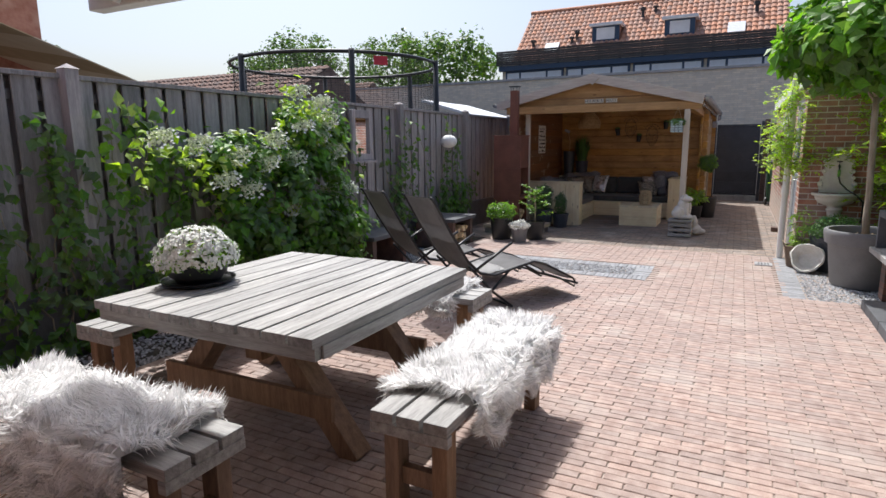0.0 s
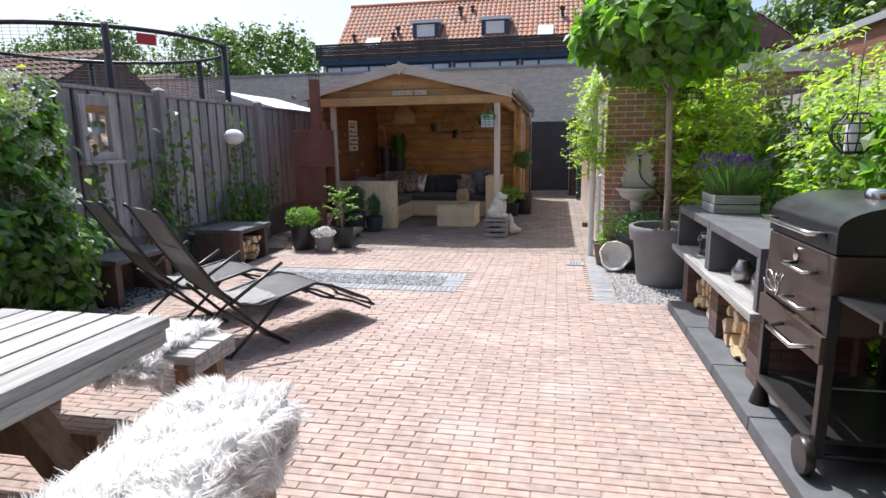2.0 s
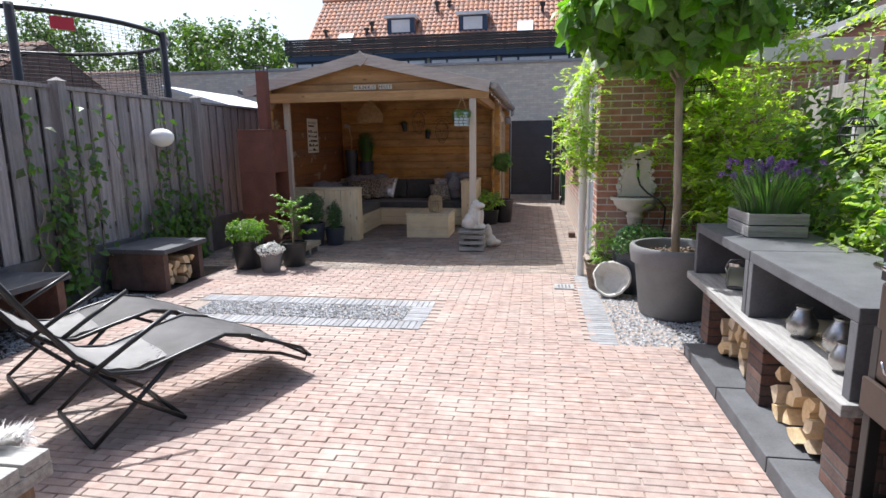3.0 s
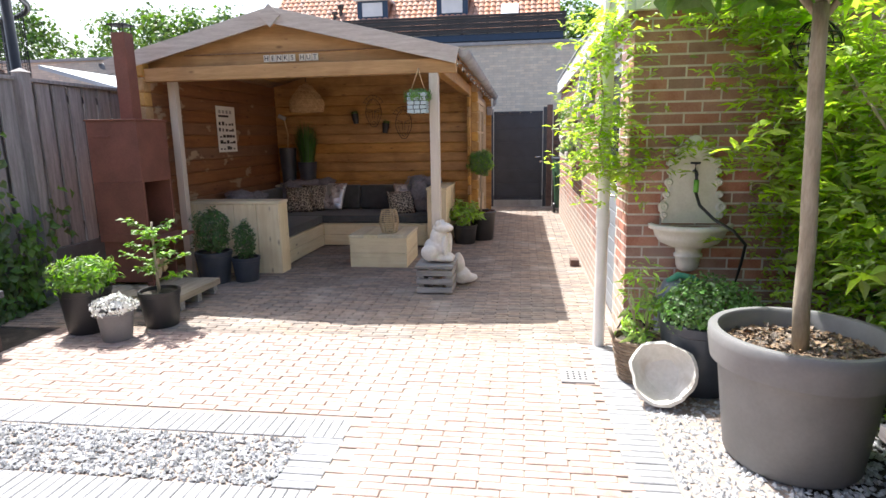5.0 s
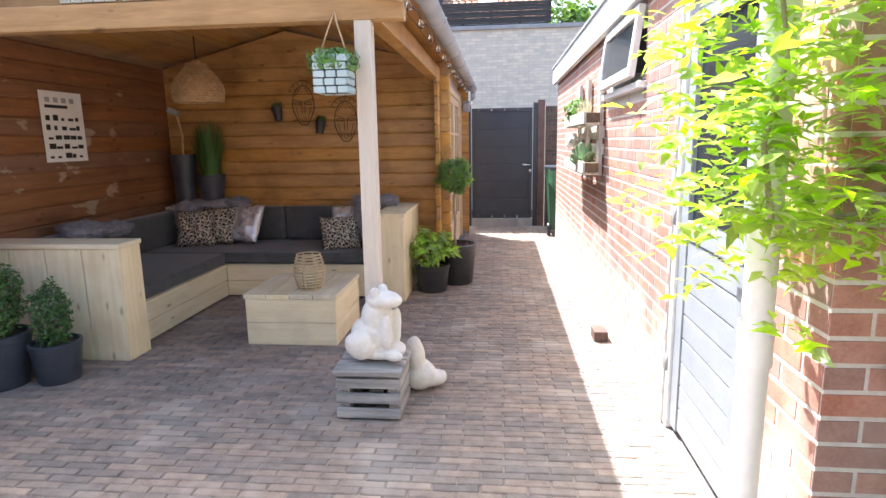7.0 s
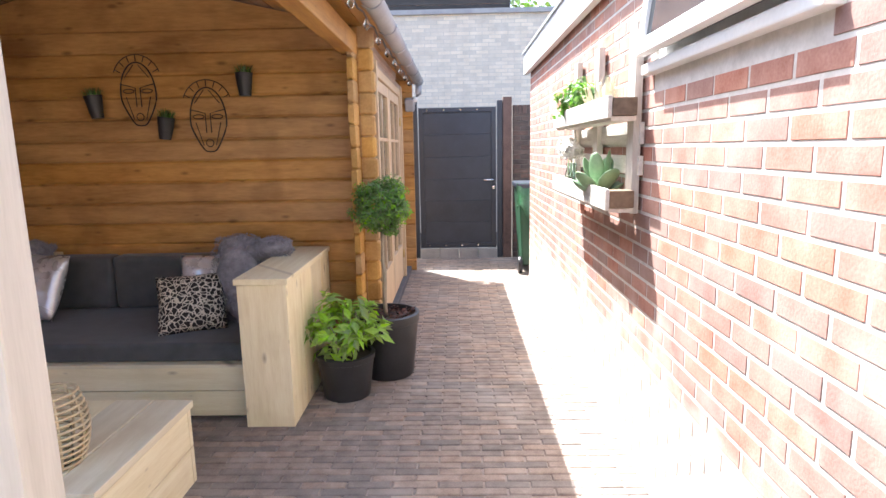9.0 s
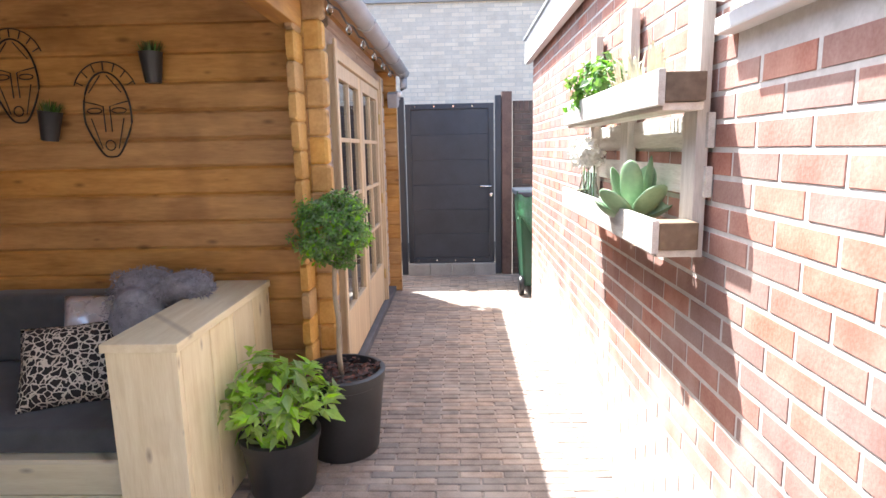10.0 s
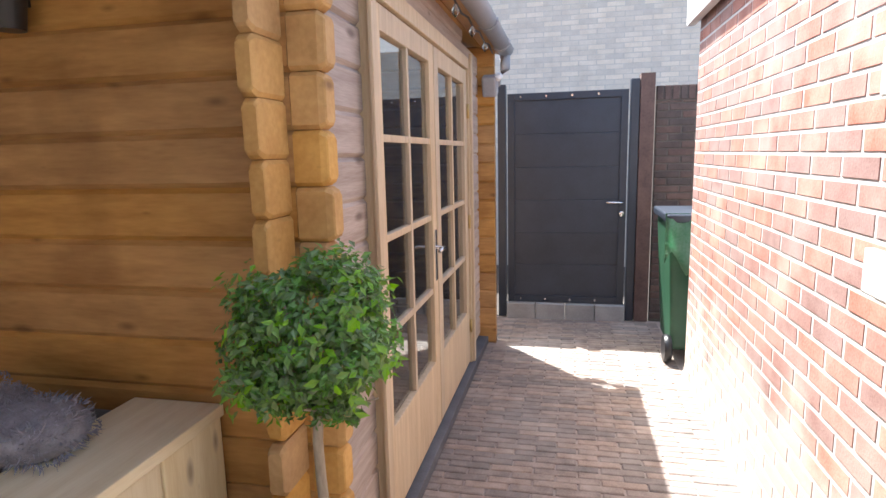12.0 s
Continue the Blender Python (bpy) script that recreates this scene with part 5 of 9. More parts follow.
# rattan candle lantern on the coffee table
lan = thing("candle_lantern", -1.54, 11.50, CZ + 0.001, label="woven rattan lantern standing on the coffee table", category="lantern")
for k in range(12):
    z = 0.01 + k * 0.021
    r = 0.075 + 0.022 * math.sin(math.pi * k / 11)
    tpart("ring", [(r * math.cos(a), r * math.sin(a), z) for a in [2 * math.pi * q / 20 for q in range(20)]], 0.0048, M_cane, lan, n=5, closed=True)
for k in range(8):
    a = 2 * math.pi * k / 8
    tpart("stave", [((0.072 + 0.022 * math.sin(math.pi * q / 6)) * math.cos(a), (0.072 + 0.022 * math.sin(math.pi * q / 6)) * math.sin(a), 0.005 + q * 0.04) for q in range(7)], 0.004, M_cane, lan, n=5)
lpart("glass_cup", [(0.045, 0.0), (0.05, 0.12), (0.046, 0.12), (0.04, 0.006), (0.0, 0.006)], M_glass, lan, n=18)

lan.scale = (1.18, 1.18, 1.1)

# ---- pallet stool and the white stone figures ----
crate = thing("pallet_stool", -0.81, 10.36, 0, label="small stool of grey pallet boards carrying a stone figure", category="stool")
for z in (0.0, 0.085, 0.17):
    for y in (-0.165, 0.145):
        bpart("slat", (-0.175, 0.175, y, y + 0.02, z + 0.01, z + 0.065), M_greywood_x, crate)
    for x in (-0.175, 0.135):
        bpart("runner", (x, x + 0.04, -0.143, 0.143, z + 0.005, z + 0.07), M_greywood_y, crate)
for x in (-0.165, 0.10):
    for y in (-0.135, 0.07):
        bpart("corner_block", (x + 0.005, x + 0.06, y, y + 0.06, 0, 0.252), M_greywood_x, crate)
plank_row(crate, "top_slat", -0.19, 0.19, -0.185, 0.185, 0.253, 0.285, 4, "x", M_greywood_x, 0.008)


def lump(name, blobs, material, z0, label, category, amount=0.02, seed=1):
    """A carved or cast body fused from ellipsoids (centre, radii)."""
    bm = bmesh.new()
    for c, r in blobs:
        g = bmesh.ops.create_icosphere(bm, subdivisions=3, radius=1, matrix=Matrix.LocRotScale(c, None, r))
    for v in bm.verts:
        v.co += v.co.normalized() * amount * (noise.noise(v.co * 9 + Vector((seed, 0, 0))) * 0.9 + noise.noise(v.co * 30) * 0.3)
    ob = part(name, bm, material, smooth=True)
    fuse = ob.modifiers.new("fuse", "REMESH")
    fuse.mode, fuse.voxel_size, fuse.use_smooth_shade = "VOXEL", 0.008, True
    soften = ob.modifiers.new("soften", "SMOOTH")
    soften.iterations, soften.factor = 3, 0.5
    return tagged(ob, label, category)


frog = lump("frog_statue", [((0, 0.02, 0.05), (0.15, 0.12, 0.05)), ((-0.03, 0.0, 0.14), (0.12, 0.105, 0.11)), ((0.0, 0.0, 0.24), (0.085, 0.085, 0.11)), ((0.055, -0.01, 0.345), (0.105, 0.075, 0.05)), ((0.02, 0.04, 0.39), (0.03, 0.03, 0.03)), ((0.02, -0.05, 0.39), (0.03, 0.03, 0.03)), ((0.09, -0.06, 0.18), (0.03, 0.03, 0.10)), ((0.09, 0.06, 0.18), (0.03, 0.03, 0.10)), ((-0.06, -0.10, 0.10), (0.09, 0.04, 0.08)), ((-0.06, 0.10, 0.10), (0.09, 0.04, 0.08)), ((0.12, -0.06, 0.05), (0.06, 0.03, 0.03))], M_stonewhite, 0, "white stone frog figure sitting on a pallet stool", "statue", 0.012)
frog.matrix_basis = pose(-0.785, 10.37, 0.284, 0, 0, -15)
stone = lump("stone_sculpture", [((0, 0, 0.08), (0.10, 0.09, 0.09)), ((-0.03, 0, 0.20), (0.06, 0.07, 0.12)), ((0.06, 0, 0.05), (0.10, 0.08, 0.05))], M_stonewhite, 0, "rough pale stone lying behind the pallet stool", "stone", 0.02, 4)
stone.matrix_basis = pose(-0.585, 10.62, 0.01, 0, 0, 20)

# ---- the rusty garden oven on its deck ----
M_deckwood = mat("weathered_deck_plank", (0.30, 0.25, 0.18), (0.52, 0.45, 0.34), 5, 0.8, 0.4, 40, piece=0.12, stretch=(7, 0.5, 7), knots=True)
deck = thing("oven_deck", 0, 0, 0, label="low deck of thick weathered planks under the oven", category="deck")
plank_row(deck, "plank", -4.00, -2.97, 9.42, 10.14, 0.085, 0.145, 5, "y", M_deckwood, 0.008)
for y in (9.46, 9.74, 10.03):
    bpart("bearer", (-3.98, -2.99, y, y + 0.07, 0, 0.084), M_greywood_x, deck)
oven = thing("garden_oven", -3.68, 9.98, 0.146, label="tall rust-red steel garden oven with a square chimney", category="oven")
OX, OY = 0.25, 0.225
bpart("stand_back", (-OX + 0.02, -OX + 0.04, -OY + 0.02, OY - 0.02, 0.03, 0.42), M_rust, oven, "", 0.004)
for y in (-OY + 0.02, OY - 0.04):
    bpart("stand_side", (-OX + 0.04, OX - 0.02, y, y + 0.02, 0.03, 0.42), M_rust, oven, "", 0.004)
bpart("stand_floor", (-OX + 0.04, OX - 0.02, -OY + 0.04, OY - 0.04, 0.03, 0.05), M_rust, oven, "", 0.003)
for sx in (-1, 1):
    for sy in (-1, 1):
        bpart("foot", (sx * (OX - 0.04) - 0.03, sx * (OX - 0.04) + 0.03, sy * (OY - 0.04) - 0.03, sy * (OY - 0.04) + 0.03, 0, 0.03), M_rust, oven)
bpart("firebox_floor", (-OX, OX, -OY, OY, 0.42, 0.50), M_rust, oven, "", 0.005)
bpart("hood", (-OX, OX, -OY, OY, 0.98, 1.54), M_rust, oven, "rust-red steel hood", 0.006)
bpart("firebox_back", (-OX, -OX + 0.03, -OY, OY, 0.50, 0.98), M_rust, oven, "", 0.003)
for y in (-OY, OY - 0.03):
    bpart("firebox_side", (-OX + 0.03, OX, y, y + 0.03, 0.50, 0.98), M_rust, oven, "", 0.003)
bpart("soot_lining", (-OX + 0.032, -OX + 0.05, -OY + 0.032, OY - 0.032, 0.502, 0.978), M_black, oven, "black sooty inner wall")
bpart("hearth_shelf", (OX, OX + 0.20, -OY + 0.02, OY - 0.02, 0.44, 0.47), M_rust, oven)
bpart("top_rim", (-OX - 0.012, OX + 0.012, -OY - 0.012, OY + 0.012, 1.54, 1.555), M_rust, oven)
bpart("slot_trim", (-OX + 0.04, -0.02, -OY - 0.006, -OY, 1.39, 1.41), M_rust, oven)
bpart("chimney", (-0.015, 0.115, -0.06, 0.07, 1.555, 2.33), M_rust, oven, "square flue pipe", 0.006)
for k in range(4):
    bpart("cap_leg", (-0.01 + (k % 2) * 0.11, 0.0 + (k % 2) * 0.11, -0.055 + (k // 2) * 0.11, -0.045 + (k // 2) * 0.11, 2.33, 2.39), M_black, oven)
bpart("cap", (-0.035, 0.135, -0.08, 0.09, 2.39, 2.405), M_black, oven, "flat black rain cap", 0.003)

firewood("firewood", -3.86, -3.40, 9.81, 10.15, 0.197, 0.42, "x", "split logs under the garden oven", 12)

# ---- the outdoor kitchen ----
SLAB_Z = 0.075
for k, (y0, y1) in enumerate(((3.47, 4.25), (4.26, 4.98), (4.99, 5.75), (5.76, 6.52))):
    tagged(bpart("concrete_slab", (1.13, 1.95, y0, y1, -0.02, SLAB_Z), M_concrete, None, "", 0.008), "dark grey concrete plinth slab under the outdoor kitchen", "slab", "plinth slabs")
KX0, KX1, KY0, KY1 = 1.22, 1.80, 4.56, 6.74
kitchen = thing("outdoor_kitchen", 0, 0, SLAB_Z, label="outdoor kitchen of dark bricks, a plank shelf and concrete frames", category="kitchen unit")
PIERS = ((KY0 + 0.06, KY0 + 0.27), (5.52, 5.73), (6.50, 6.68))
for y0, y1 in PIERS:
    pier = bpart("pier", (KX0 + 0.06, KX1 - 0.05, y0 + 0.006, y1 - 0.006, 0, 0.425), M_felt, kitchen, "dark brick pier", 0)
    k = 0
    z = 0.0
    while z < 0.40:
        segs = ((0, 0.5), (0.5, 1)) if k % 2 == 0 else ((0, 0.25), (0.25, 0.75), (0.75, 1))
        for a, b in segs:
            xa, xb = KX0 + 0.055 + a * (KX1 - KX0 - 0.1), KX0 + 0.055 + b * (KX1 - KX0 - 0.1)
            bpart("brick", (xa + 0.004, xb - 0.004, y0, y1, z + 0.004, z + 0.056), M_darkbrick, pier, "", 0.004)
        z += 0.0605
        k += 1
bpart("back_wall", (KX1 - 0.05, KX1, KY0, KY1, 0, 0.425), M_darkbrick, kitchen)
for k in range(3):
    w = (KX1 - KX0 + 0.04) / 3
    bpart("shelf_plank", (KX0 - 0.04 + k * w + 0.002, KX0 - 0.04 + (k + 1) * w - 0.002, KY0 - 0.03, KY1 + 0.03, 0.425, 0.475), M_steigery if k else M_greywood_y, kitchen, "", 0.005)
TOP = 0.835
for y0, y1 in ((KY0, 5.66), (5.67, KY1)):
    frame_part = thing("concrete_frame", 0, 0, 0)
    frame_part.parent = kitchen
    bpart("top_slab", (KX0, KX1, y0, y1, TOP - 0.06, TOP), M_concrete, frame_part, "", 0.006)
    bpart("side_slab", (KX0, KX1, y0, y0 + 0.055, 0.476, TOP - 0.06), M_concrete, frame_part, "", 0.004)
    bpart("side_slab", (KX0, KX1, y1 - 0.055, y1, 0.476, TOP - 0.06), M_concrete, frame_part, "", 0.004)
    bpart("back_slab", (KX1 - 0.04, KX1, y0 + 0.055, y1 - 0.055, 0.476, TOP - 0.06), M_concrete, frame_part, "", 0)
firewood("firewood", KX0 + 0.10, KX1 - 0.08, KY0 + 0.29, 5.50, SLAB_Z, SLAB_Z + 0.36, "x", "split firewood stacked under the plank shelf", 7)
firewood("firewood", KX0 + 0.12, KX1 - 0.08, 5.75, 6.48, SLAB_Z, SLAB_Z + 0.33, "x", "split firewood stacked under the plank shelf", 9)
ZS = SLAB_Z + 0.477
M_jar = mat("pewter", (0.35, 0.34, 0.33), (0.55, 0.54, 0.52), 15, 0.3, 0.2, metal=0.9)


def jar(x, y, s, label, body=M_jar):
    t = thing("jar", x, y, ZS, label=label, category="jar", group="jars on the kitchen shelf")
    lpart("pot", [(0.035 * s, 0), (0.06 * s, 0.03 * s), (0.062 * s, 0.07 * s), (0.04 * s, 0.11 * s), (0.03 * s, 0.13 * s), (0.036 * s, 0.14 * s), (0.0, 0.138 * s)], body, t, n=18)
    return t


jar(1.36, 5.30, 1.1, "round pewter jar on the plank shelf")
jar(1.42, 5.05, 1.25, "round pewter jar on the plank shelf")
jar(1.34, 4.86, 0.9, "small pewter jar on the plank shelf")
jar(1.40, 6.05, 0.9, "small pewter jar on the plank shelf")
ml = thing("glass_lantern", 1.36, 6.25, ZS, label="clip-top glass jar lantern on the plank shelf", category="lantern")
lpart("jar_glass", [(0.06, 0), (0.065, 0.02), (0.065, 0.13), (0.05, 0.15), (0.046, 0.15), (0.058, 0.12), (0.058, 0.01), (0, 0.01)], M_glass, ml, n=18)
lpart("lid", [(0.055, 0.151), (0.055, 0.17), (0.02, 0.18), (0.0, 0.18)], M_chrome, ml, n=18)
tpart("clip", [(0.066, 0, 0.10), (0.075, 0, 0.14), (0.05, 0, 0.19), (-0.05, 0, 0.19), (-0.075, 0, 0.14), (-0.066, 0, 0.10)], 0.004, M_chrome, ml, n=5)

# crate with chives on the top slab
box_t = thing("flower_crate", 1.52, 6.30, SLAB_Z + TOP + 0.001, label="weathered wooden crate of flowering chives on the kitchen top", category="planter")
for z in (0.0, 0.075):
    for y in (-0.20, 0.185):
        bpart("slat", (-0.17, 0.17, y, y + 0.015, z + 0.003, z + 0.07), M_greywood_x, box_t)
    for x in (-0.17, 0.155):
        bpart("slat", (x, x + 0.015, -0.184, 0.184, z + 0.003, z + 0.07), M_greywood_y, box_t)
bpart("soil_fill", (-0.153, 0.153, -0.183, 0.183, 0.005, 0.12), M_soil, box_t, "", 0)
M_chive = leaf_mat("chive_leaf", (0.06, 0.14, 0.04), (0.13, 0.25, 0.08))


def blades(name, n, c, r0, r1, h, material, parent, label="", seed=1, w=0.006):
    """Grass blades that rise from a patch and bend outwards."""
    rng = np.random.default_rng(seed)
    vs, fs = [], []
    for i in range(n):
        a, rr = rng.uniform(0, 6.283), rng.uniform(0, 1) ** 0.6
        d = np.array([math.cos(a), math.sin(a), 0])
        s = np.array([-d[1], d[0], 0]) * w * rng.uniform(0.6, 1.2)
        p0 = np.array(c) + d * rr * np.array(r0)
        hh = h * rng.uniform(0.6, 1.15)
        out = r1 * rng.uniform(0.3, 1.0) * (0.4 + rr)
        o = len(vs)
        for k, (f, g) in enumerate(((0, 0), (0.45, 0.25), (0.8, 0.65), (1.0 if rr < 0.6 else 0.85, 1.0))):
            q = p0 + d * out * g + np.array([0, 0, hh * f])
            vs += [tuple(q - s * (1 - 0.3 * k)), tuple(q + s * (1 - 0.3 * k))]
        fs += [(o, o + 1, o + 3, o + 2), (o + 2, o + 3, o + 5, o + 4), (o + 4, o + 5, o + 7, o + 6)]
    return raw(name, vs, fs, material, parent, label)


blades("chive_leaf", 750, (0, 0, 0.12), (0.16, 0.19, 0), 0.22, 0.30, M_chive, box_t, "long thin green chive leaves", 3, 0.004)
rngp = np.random.default_rng(31)
ps, ns = [], []
for k in range(46):
    c = np.array([rngp.normal(0, 0.11), rngp.normal(0.04, 0.13), 0.40 + rngp.uniform(-0.05, 0.06)])
    o = rngp.normal(0, 1, (34, 3))
    o /= np.linalg.norm(o, axis=1)[:, None]
    ps += list(c + o * 0.016)
    ns += list(o)
leaves("blossom", ps, ns, 0.020, M_purple, box_t, "round purple flower heads", ratio=0.5, seed=6)

# ---- the barbecue ----
M_legdark = mat("brown_black_steel", (0.035, 0.024, 0.02), (0.06, 0.04, 0.032), 6, 0.45, 0.05)
bbq = thing("barbecue", 1.22, 3.72, SLAB_Z, label="large black charcoal barbecue trolley with a domed lid", category="barbecue")
BL, BW = 0.74, 0.62
for y in (0.02, BL - 0.02):
    for x in (0.02, BW - 0.02):
        near = y < 0.1
        bpart("leg", (x - 0.022, x + 0.022, y - 0.022, y + 0.022, 0.08 if near else 0.05, 0.80), M_black, bbq, "", 0.004)
        if not near:
            lpart("foot", [(0.055, 0), (0.05, 0.02), (0.028, 0.10), (0.026, 0.13)], M_black, bbq, n=12).matrix_basis = pose(x, y, 0)
for x in (-0.03, BW + 0.03):
    w = thing("wheel", x, 0.02, 0.086)
    w.parent = bbq
    for nm, prof, mm in (("tyre", [(0.055, -0.022), (0.08, -0.02), (0.086, -0.008), (0.086, 0.008), (0.08, 0.02), (0.055, 0.022)], M_black), ("rim", [(0.0, -0.016), (0.022, -0.016), (0.056, -0.010), (0.056, 0.010), (0.022, 0.016), (0.0, 0.016)], M_greypot)):
        lpart(nm, prof, mm, w, n=26).matrix_basis = pose(0, 0, 0, 0, 90, 0)
tpart("axle", [(-0.05, 0.02, 0.086), (BW + 0.05, 0.02, 0.086)], 0.011, M_black, bbq)
bpart("bottom_shelf", (0.0, BW, 0.0, BL, 0.15, 0.175), M_black, bbq)
bpart("back_panel", (BW - 0.012, BW, 0.04, BL - 0.04, 0.18, 0.62), M_black, bbq)
bpart("side_bar", (-0.005, 0.02, 0.04, BL - 0.04, 0.13, 0.17), M_black, bbq)
bm = bmesh.new()
box(bm, 0.0, BW, 0.0, BL, 0.62, 0.96)
part("charcoal_box", bm, M_legdark, bbq, "", 0.02, 3)
# lid: a barrel with its axis along y
bm = bmesh.new()
n = 18
sec = [(0.0, 0.965), (0.0, 1.06)] + [(0.31 - 0.31 * math.cos(math.pi * k / n) , 1.06 + 0.105 * math.sin(math.pi * k / n)) for k in range(1, n)] + [(BW, 1.06), (BW, 0.965)]
a = [bm.verts.new((x, 0.0, z)) for x, z in sec]
c = [bm.verts.new((x, BL, z)) for x, z in sec]
for k in range(len(sec)):
    j = (k + 1) % len(sec)
    bm.faces.new((a[k], a[j], c[j], c[k]))
bm.faces.new(a[::-1])
bm.faces.new(c)
lid = part("lid", bm, M_black, bbq, "glossy black domed lid", smooth=True)
lid.data.set_sharp_from_angle(angle=radians(40))
vent = thing("vent", 0.28, -0.004, 1.10)
vent.parent = bbq
ob = lpart("vent_disc", [(0.062, 0), (0.062, 0.005), (0.0, 0.006)], M_chrome, vent, "steel vent disc", n=24)
ob.matrix_basis = pose(0, 0, 0, 90, 0, 0)
# five black discs give the shaded look of openings in the solid vent
for k in range(5):
    an = 2 * math.pi * k / 5
    ob = lpart("vent_hole_disc", [(0.015, 0), (0.015, 0.0075), (0, 0.0075)], M_black, vent, n=12)
    ob.matrix_basis = pose(0.036 * math.cos(an), 0, 0.036 * math.sin(an), 90, 0, 0)
tpart("lid_handle", [(0.0, 0.10, 1.03), (-0.07, 0.10, 1.035), (-0.07, 0.16, 1.035), (-0.07, BL - 0.16, 1.035), (-0.07, BL - 0.10, 1.035), (0.0, BL - 0.10, 1.03)], 0.012, M_chrome, bbq, "bright steel lid handle", n=10)
lpart("top_vent", [(0.06, 0), (0.06, 0.03), (0.05, 0.045), (0.0, 0.05)], M_chrome, bbq, "steel top vent", n=20).matrix_basis = pose(0.28, 0.30, 1.160)
lpart("thermometer", [(0.032, 0), (0.032, 0.012), (0.026, 0.014), (0, 0.014)], M_chrome, bbq, "round thermometer", n=20).matrix_basis = pose(-0.0, 0.36, 0.90, 0, -90, 0)
bpart("front_shelf", (-0.02, 0.0, 0.0, BL, 0.50, 0.62), M_legdark, bbq, "dark brown ash tray front")
for zz in (0.86, 0.70):
    tpart("hand_grip", [(0.0, 0.14, zz), (-0.06, 0.14, zz), (-0.06, 0.36, zz), (0.0, 0.36, zz)], 0.008, M_chrome, bbq, "wire grip")
tpart("front_rail", [(0.0, 0.06, 0.56), (-0.10, 0.08, 0.55), (-0.10, 0.36, 0.55), (0.0, 0.40, 0.56)], 0.011, M_chrome, bbq, "bent steel front rail")
for k in range(4):
    tpart("wire_coil", [(-0.05 + 0.02 * math.sin(q * 0.8 + k), 0.42 + 0.028 * k + 0.05 * math.cos(q * 0.63), 0.74 + 0.055 * math.sin(q * 0.63)) for q in range(11)], 0.004, M_chrome, bbq, n=5)
# side shelf with hooks
for k in range(4):
    bpart("shelf_slat", (0.02 + k * 0.15, 0.16 + k * 0.15, -0.36, -0.005, 0.78, 0.80), M_black, bbq)
bpart("shelf_rim", (0.0, BW, -0.385, -0.362, 0.76, 0.81), M_black, bbq)
for k in range(4):
    tpart("tool_hook", [(0.1 + k * 0.13, -0.385, 0.775), (0.1 + k * 0.13, -0.40, 0.76), (0.1 + k * 0.13, -0.41, 0.735), (0.1 + k * 0.13, -0.425, 0.745)], 0.004, M_chrome, bbq, n=5)

# ---- big tub with the clipped tree ----
tub = thing("tree_tub", 1.27, 7.52, 0, label="large round grey tub with bark mulch holding a small tree", category="planter")
lpart("tub_wall", [(0.27, 0.0), (0.285, 0.02), (0.335, 0.44), (0.345, 0.46), (0.37, 0.465), (0.385, 0.56), (0.385, 0.60), (0.375, 0.612), (0.345, 0.612), (0.335, 0.60), (0.325, 0.50), (0.0, 0.50)], M_greypot, tub, "", n=48)
rngp = np.random.default_rng(12)
n = 2600
rr = 0.33 * np.sqrt(rngp.uniform(0, 1, n))
aa = rngp.uniform(0, 6.283, n)
ob = leaves("bark_mulch", np.stack([rr * np.cos(aa), rr * np.sin(aa), 0.505 + rngp.uniform(0, 0.03, n)], 1), np.tile([0, 0, 1.0], (n, 1)), 0.036, M_mulch, tub, "brown bark chips", ratio=0.55, spread=0.35, seed=3)
ob["kind"] = "stuff"


tree = thing("small_tree", 1.27, 7.52, 0.50, label="young standard tree with a dense round crown of large green leaves", category="tree")
bm = bmesh.new()
limb(bm, (0, 0, 0), (-0.05, 0.02, 1.50), 0.036, 0.03, 0.006, 1)
rr = random.Random(5)
for k in range(14):
    a = k * 2.4
    limb(bm, (-0.05, 0.02, 1.42 + 0.02 * k), (-0.05 + 0.6 * math.cos(a), 0.6 * math.sin(a), 1.88 + rr.uniform(0, 0.95)), 0.016, 0.004, 0.05, k)
part("trunk", bm, M_bark, tree, smooth=True)
p, d = clumps(135, 26, (-0.12, 0.0, 2.10), (0.78, 0.72, 0.50), 0.17, 3)
k = p[:, 2] > 1.57
leaves("crown", p[k], d[k], 0.15, L_tree, tree, "large heart-shaped leaves", ratio=0.8, spread=0.45, seed=2, droop=0.7)

